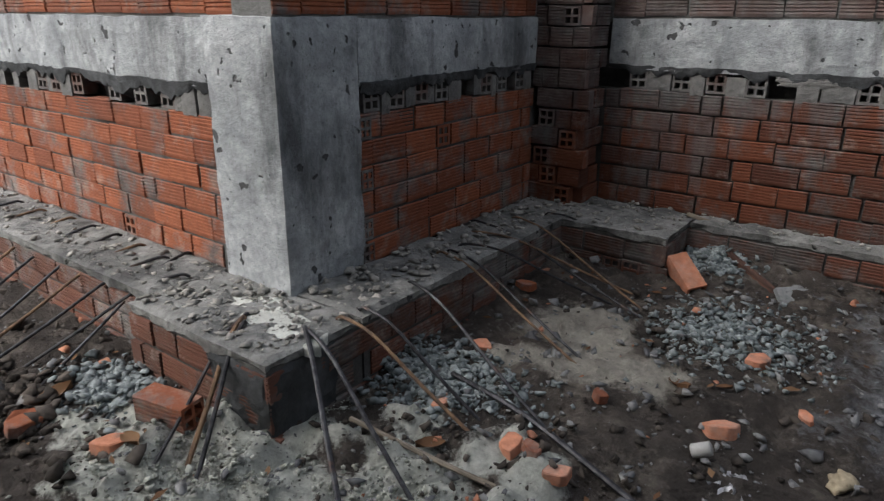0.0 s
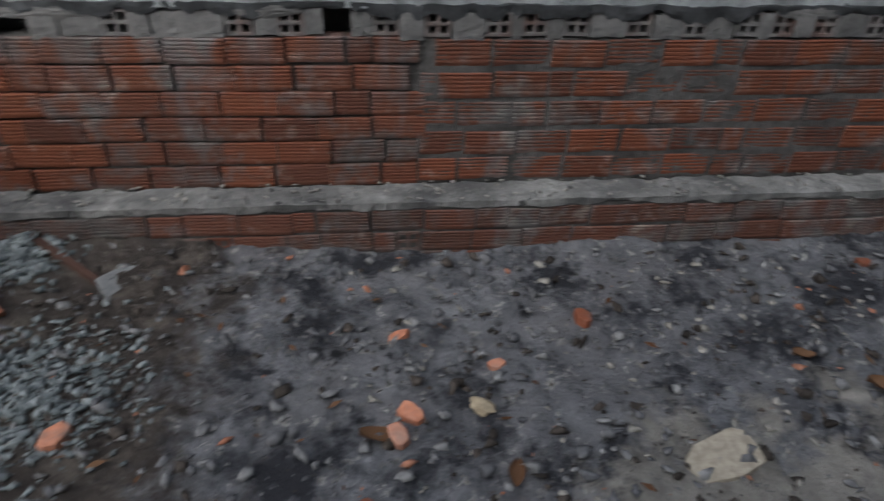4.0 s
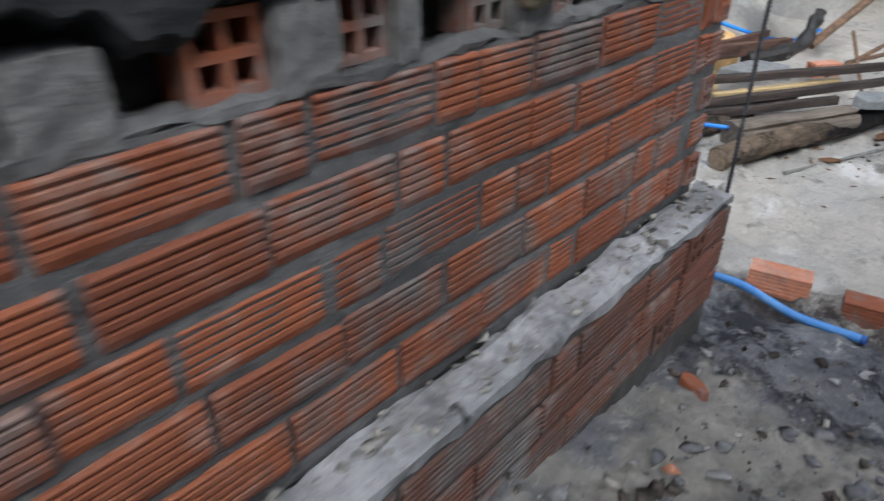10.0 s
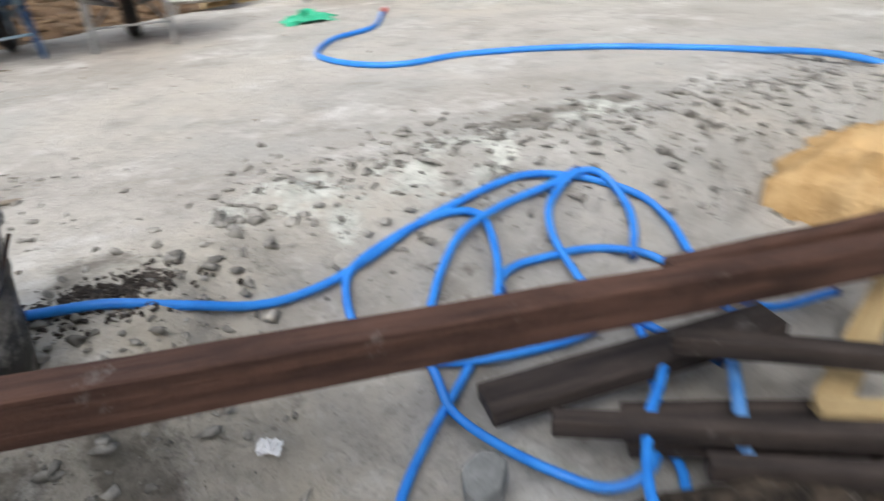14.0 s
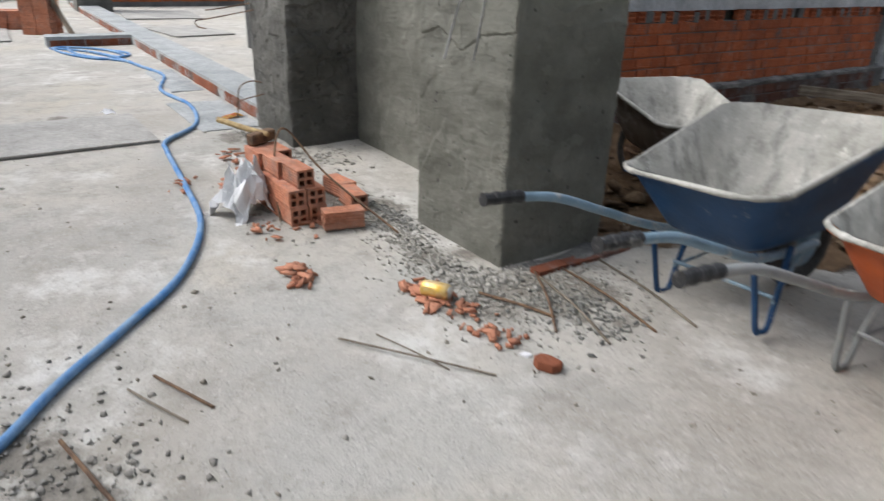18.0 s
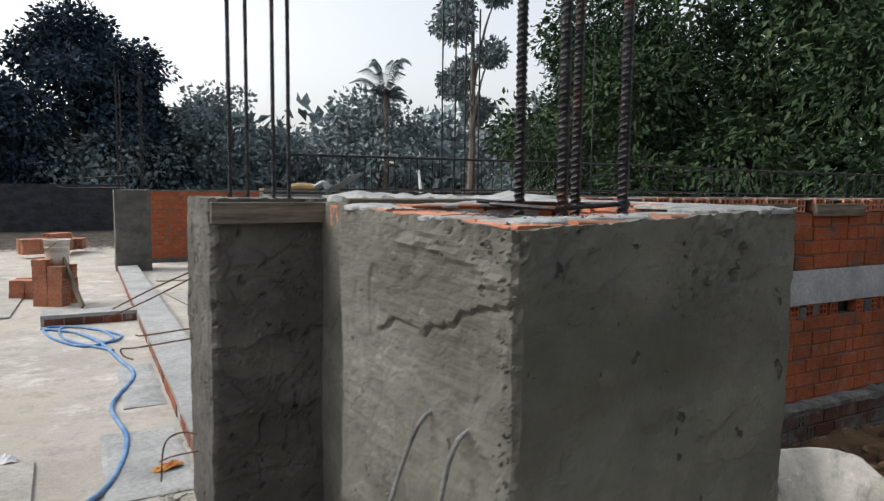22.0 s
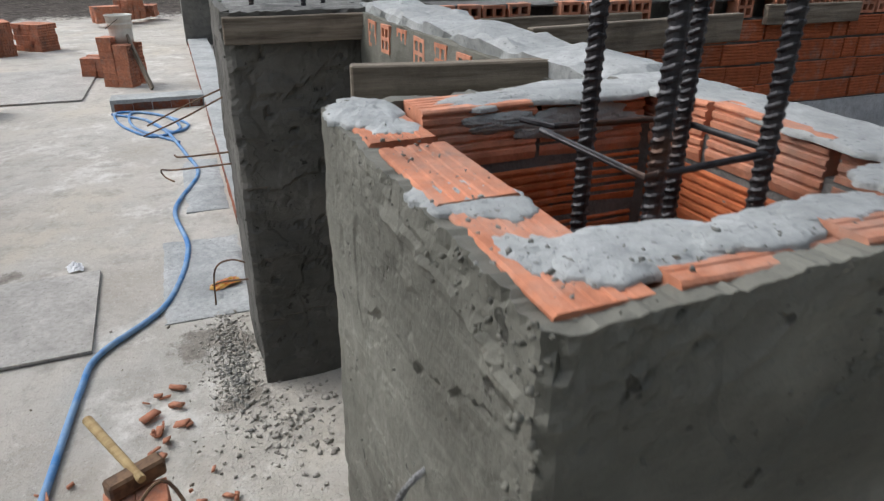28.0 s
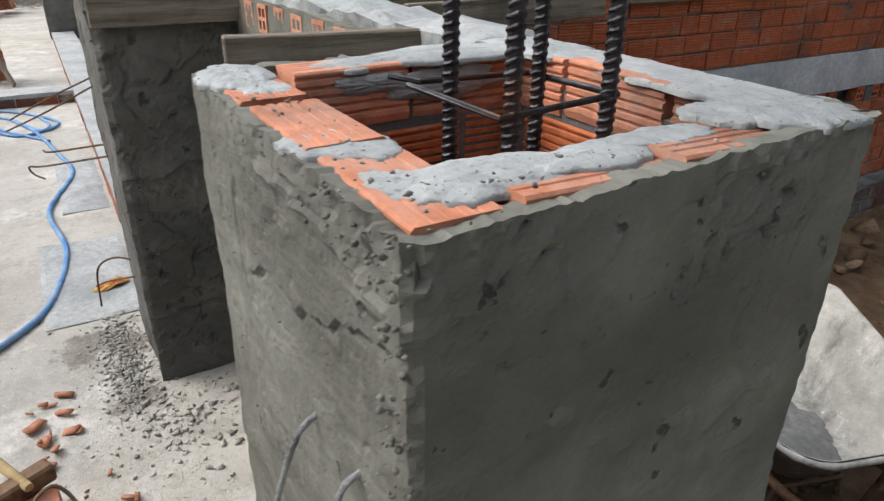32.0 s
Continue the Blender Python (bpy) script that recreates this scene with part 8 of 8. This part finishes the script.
for n, (k, x, y, rx, ry, a, b, mt) in enumerate(((1900, 0.22, -1.68, 0.34, 0.19, 0.005, 0.018, CRUSHED), (900, 0.66, -0.2, 0.18, 0.16, 0.007, 0.022, CRUSHED), (1300, 0.92, -0.85, 0.32, 0.3, 0.005, 0.017, CRUSHED), (700, -0.62, -2.36, 0.22, 0.14, 0.006, 0.02, CRUSHED), (260, 0.6, -1.95, 0.9, 0.4, 0.004, 0.02, CLODS), (500, -0.9, -2.6, 0.8, 0.3, 0.004, 0.03, CLODS), (220, 0.1, -2.35, 0.5, 0.3, 0.003, 0.009, RUBBLE), (900, 4.9, -0.8, 0.6, 0.3, 0.004, 0.018, RUBBLE), (1000, 6.2, -0.62, 0.7, 0.2, 0.004, 0.02, RUBBLE), (1300, 8.35, 3.65, 0.5, 0.22, 0.0015, 0.009, DEBRIS), (600, 9.2, 0.62, 0.3, 0.2, 0.003, 0.014, RUBBLE), (700, 9.45, 1.42, 0.16, 0.1, 0.003, 0.009, CLODS), (900, 10.6, 0.4, 0.8, 0.5, 0.002, 0.008, DEBRIS), (1200, 5.9, 3.74, 0.5, 0.16, 0.0015, 0.009, DEBRIS), (1500, 7.5, 3.74, 0.7, 0.2, 0.0015, 0.009, DEBRIS), (1600, 8.55, 4.0, 0.35, 0.4, 0.0015, 0.009, DEBRIS), (500, 7.2, 3.4, 0.6, 0.4, 0.002, 0.01, DEBRIS), (260, 10.75, -0.3, 0.3, 0.2, 0.003, 0.012, CLODS))):
    p, s = heap(20 + n, k, x, y, rx, ry, a, b)
    scatter("stone_heap" if mt in (CRUSHED, RUBBLE, DEBRIS) else "chip_spread", {"crushed_stone": "spilt grey crushed stone", "mortar_rubble": "crumbs of dry mortar on the ground", "brick_chips": "orange brick chips on the ground", "dark_clods": "dark gravel on the ground", "dry_mortar_crumbs": "fine crumbs of dry mortar"}[mt.name], "rubble", p, s, mt, 40 + n, flat=0.75)


def shards(label, k, x, y, rx, ry, small, big, seed, material=CHIPS):
    """Flat splinters of smashed brick, lying on one another, joined."""
    rng = np.random.default_rng(seed)
    q = rng.normal(size=(k, 2)) * 0.5 * (rx, ry) + (x, y)
    long = small + (big - small) * rng.random(k) ** 1.6
    turn = rng.uniform(0, math.pi, k)
    near = np.exp(-(((q[:, 0] - x) / rx) ** 2 + ((q[:, 1] - y) / ry) ** 2))
    z = sum(lay_and_relief(q)) + 0.004 + 0.018 * near * rng.random(k)
    corners = np.array([(-1, -1), (1, -1), (1, 1), (-1, 1)])[None] * rng.uniform(0.65, 1.0, (k, 4, 2)) * np.stack([long, long * rng.uniform(0.25, 0.6, k)], -1)[:, None]
    c, s = np.cos(turn)[:, None], np.sin(turn)[:, None]
    px = corners[..., 0] * c - corners[..., 1] * s
    py = corners[..., 0] * s + corners[..., 1] * c
    tilt = rng.normal(0, 0.22, (k, 2))
    pz = px * tilt[:, :1] + py * tilt[:, 1:]
    thick = rng.uniform(0.005, 0.012, (k, 1))
    low = np.stack([px + q[:, :1], py + q[:, 1:], pz + z[:, None]], -1)
    high = low + np.stack([np.zeros((k, 4)), np.zeros((k, 4)), np.repeat(thick, 4, 1)], -1)
    co = np.concatenate([low, high], 1).reshape(-1, 3)
    cube = np.array([(0, 3, 2, 1), (4, 5, 6, 7), (0, 1, 5, 4), (1, 2, 6, 5), (2, 3, 7, 6), (3, 0, 4, 7)])
    me = array_mesh("brick_shards", co, (cube[None] + 8 * np.arange(k)[:, None, None]).reshape(-1, 4), material)
    return tagged(new("brick_shards", me), label, "shards", kind="stuff")


for n, (k, x, y, rx, ry, a, b) in enumerate(((46, 8.34, 3.5, 0.13, 0.08, 0.015, 0.05), (40, 8.5, 3.55, 0.2, 0.1, 0.006, 0.03), (26, 7.95, 3.15, 0.11, 0.08, 0.012, 0.045), (16, 8.72, 3.55, 0.09, 0.06, 0.01, 0.035), (18, 6.25, 3.45, 0.22, 0.13, 0.014, 0.055), (30, 7.3, 3.42, 0.22, 0.1, 0.01, 0.05), (16, 6.7, 3.3, 0.16, 0.1, 0.015, 0.065), (10, 6.6, 3.05, 0.12, 0.08, 0.012, 0.04), (14, 7.45, 3.2, 0.14, 0.08, 0.008, 0.035), (10, 6.75, 3.6, 0.2, 0.1, 0.008, 0.03), (16, 9.3, 0.25, 0.1, 0.1, 0.02, 0.075), (9, 9.19, 0.14, 0.05, 0.05, 0.02, 0.05), (26, 9.38, 0.38, 0.2, 0.16, 0.006, 0.02), (20, 9.3, 0.55, 0.25, 0.15, 0.006, 0.02))):
    shards("splinters of smashed orange brick", k, x, y, rx, ry, a, b, 130 + n)
rng_e = np.random.default_rng(77)
k = 4500
ex = rng_e.uniform(8.9, 12.5, k)
p = np.stack([ex, 1.28 + 0.35 * step_up(ex, 9.35, 9.95) + 0.25 * value_noise(ex * 1.5, ex * 0, 9) + rng_e.normal(0, 0.2, k)], -1)
scatter("mortar_crumbs", "crumbled mortar along the broken slab edge", "rubble", p, 0.002 + 0.018 * rng_e.random(k) ** 6, stone_material("pale_crumbs", (0.22, 0.21, 0.19), (0.46, 0.44, 0.40)), 78, flat=0.6)
rng_t = np.random.default_rng(91)
k = 420
rim = rng_t.random(k) < 0.5
along = rng_t.random(k)
p = np.stack([np.where(rim, P1[0] + 0.03 + along * 0.56, P1[2] - 0.055 + rng_t.normal(0, 0.024, k)), np.where(rim, P1[1] + 0.055 + rng_t.normal(0, 0.024, k), P1[1] + 0.03 + along * 0.57)], -1)
scatter("mortar_grit", "dark grit of mortar on the top bricks of the pillar", "grit", p, 0.0006 + 0.0028 * rng_t.random(k) ** 4, stone_material("mortar_grit", (0.16, 0.165, 0.15), (0.36, 0.37, 0.35)), 92, flat=0.6, surface=np.full(k, TOP + 0.004))
p, s = spread(5, 2600, 5.0, 1.5, 12.5, 5.4, 0.0015, 0.010, 5)
scatter("slab_grit", "grit and crumbs scattered over the slab", "grit", p, s, stone_material("slab_crumbs", (0.2, 0.18, 0.15), (0.4, 0.36, 0.3)), 79, flat=0.6)
p, s = spread(6, 2600, 6.5, 4.8, 12.5, 12.0, 0.01, 0.08, 3)
keep = lay_of_land(p[:, 0], p[:, 1])[3] > 0.6
scatter("soil_clods", "brown clods on the dug soil", "clods", p[keep], s[keep], stone_material("brown_clods", (0.10, 0.065, 0.04), (0.26, 0.18, 0.11)), 80, flat=0.6)
for n, (x0, x1, y0, y1, k, big) in enumerate(((-0.28, 0.0, -1.83, -0.1, 420, 0.022), (-0.66, 0.0, -2.22, -1.88, 420, 0.018), (-3.5, -0.7, -2.14, -1.86, 380, 0.018), (0.0, 0.5, -0.45, -0.02, 150, 0.018), (0.55, 5.5, -0.14, -0.01, 420, 0.014), (5.55, 7.1, -0.35, -0.02, 420, 0.016), (5.56, 6.1, -0.34, -0.02, 160, 0.024), (7.15, 8.7, -0.1, -0.01, 160, 0.014))):
    rng_l = np.random.default_rng(90 + n)
    p = np.stack([rng_l.uniform(x0, x1, k), rng_l.uniform(y0, y1, k)], -1)
    s = 0.004 + (big - 0.004) * rng_l.random(k) ** 2
    scatter("ledge_rubble", "loose mortar rubble on the footing", "rubble", p, s, stone_material("ledge_crumbs", (0.2, 0.195, 0.18), (0.46, 0.44, 0.4)) if n == 0 else bpy.data.materials["ledge_crumbs"], 95 + n, flat=0.55, surface=np.full(k, LZ + 0.012))
p, s = heap(61, 1500, 8.75, 2.0, 0.6, 0.5, 0.002, 0.013)
scatter("mortar_crumbs", "crumbled mortar at the edge of the slab", "rubble", p, s, bpy.data.materials["pale_crumbs"], 62, flat=0.6)
# dry leaves
DRY = leaf_material("dry_leaves", (0.13, 0.065, 0.035), (0.26, 0.16, 0.09))
rng_d = np.random.default_rng(55)
for nm, area, k in (("yard_leaves", (-1.0, -3.0, 8.0, -0.4), 330), ("timber_leaves", (9.9, -1.2, 12.0, 0.2), 90)):
    px, py = rng_d.uniform(area[0], area[2], k), rng_d.uniform(area[1], area[3], k)
    z, r = lay_and_relief(np.stack([px, py], -1))
    co, faces = [], []
    for n in range(k):
        a, l = rng_d.uniform(0, 6.28), rng_d.uniform(0.012, 0.032)
        d, e = np.array([math.cos(a), math.sin(a), 0.12]), np.array([-math.sin(a), math.cos(a), 0.25])
        b = np.array([px[n], py[n], z[n] + r[n] + 0.006])
        i = len(co)
        co += [b, b + d * l + e * l * 0.4, b + d * 2 * l, b + d * l - e * l * 0.25, b + d * l]
        faces += [(i, i + 4, i + 1), (i + 4, i + 2, i + 1), (i, i + 3, i + 4), (i + 4, i + 3, i + 2)]
    tagged(new(nm, array_mesh(nm, np.array(co), np.array(faces), DRY)), "curled dry brown leaves on the ground", "leaves", kind="stuff")


def curled_leaf(x, y, turn, length, seed):
    """One large dry leaf: a pointed blade, cupped along its midrib and curled at the tip."""
    bm = bmesh.new()
    grid = []
    for i in range(9):
        v = i / 8
        wide = 0.27 * math.sin(math.pi * (0.04 + 0.94 * v)) ** 0.8
        row = []
        for j in range(5):
            u = j / 2 - 1
            lift = 0.16 * u * u * (0.4 + v) + 0.18 * max(0, v - 0.5) ** 2 * (1 + 2 * noise.noise(Vector((seed, v * 2, 0)))) + 0.04 * noise.noise(Vector((u * 2, v * 5, seed)))
            row.append(bm.verts.new(((v - 0.5) * length, u * wide * length, (lift + 0.03) * length)))
        grid.append(row)
    for a, b in zip(grid, grid[1:]):
        for j in range(4):
            bm.faces.new((a[j], a[j + 1], b[j + 1], b[j]))
    ob = part("dry_leaf", bm, DRY, smooth=True)
    ob.matrix_world = pose(x, y, height(x, y) + 0.004, 8 * math.sin(seed), 6 * math.cos(seed * 2), turn)
    return tagged(ob, "large curled dry brown leaf on the ground", "leaf", "dry leaves")


for n, (x, y) in enumerate(((-0.25, -2.5), (-0.72, -2.5), (-0.9, -2.35), (0.42, -2.0), (0.88, -1.3), (1.0, -1.22), (1.72, -1.35), (1.92, -1.0), (1.62, -1.72), (2.05, -1.6), (1.45, -1.55), (1.8, -1.55), (2.5, -1.45), (2.85, -1.5), (3.3, -1.55), (2.3, -1.15), (3.55, -0.95), (3.75, -1.05), (3.62, -1.25), (4.0, -0.9), (4.15, -1.2), (3.4, -0.75), (3.9, -1.4), (4.6, -1.1), (10.62, -0.28), (10.5, -0.4), (10.83, -0.42), (10.35, -0.02), (10.95, -0.12))):
    curled_leaf(x, y, n * 77, 0.085 + 0.04 * math.sin(n * 2.1), n + 0.5)
# palm among the far trees
palm = thing("palm_tree", "palm with a crown of drooping fronds", "tree", pose(-20.6, 16.2, 0))
part("trunk", tube([(0, 0, 0), (0.2, 0, 3), (0.1, 0, 6.4)], lambda s: 0.16 - 0.05 * s, 8), TRUNK, palm)
for n in range(17):
    a = n * 2.4
    d = Vector((math.cos(a), math.sin(a), 0))
    lift = 0.75 + 0.75 * math.sin(n * 1.9)
    reach = 0.45 + 0.2 * math.cos(n * 1.3)
    line = smooth_line([(0.1, 0, 6.1), Vector((0.1, 0, 6.1 + lift * 0.9)) + d * reach, Vector((0.1, 0, 6.1 + lift * 1.25)) + d * reach * 1.9, Vector((0.1, 0, 5.9 + lift * 1.2)) + d * reach * 2.7], 9)
    bm = bmesh.new()
    side = d.cross(Vector((0, 0, 1)))
    for i, q in enumerate(line[1:-1]):
        w = 0.42 * math.sin(math.pi * (i + 1) / len(line)) ** 0.6
        for sgn in (-1, 1):
            bm.faces.new([bm.verts.new(v) for v in (q - d * 0.05, q + d * 0.06, q + side * sgn * w + d * 0.2 - Vector((0, 0, 0.5 * w)))])
    part("frond", bm, LEAF_HAZE_PALE, palm)
tagged(part("white_post", tube([(-2.2, 9.0, TOP - 0.1), (-2.35, 9.0, TOP + 0.42)], 0.03, 8, straight=True), WHITE_BAG), "white plastic pipe standing on the far wall", "pipe")
# ---- bricks of the walls, set last ----
for mesh, name, m, parent in PIECES:
    ob = new(name, mesh)
    ob.parent = parent
    ob.matrix_basis = (parent.matrix_world.inverted() @ m) if parent else m
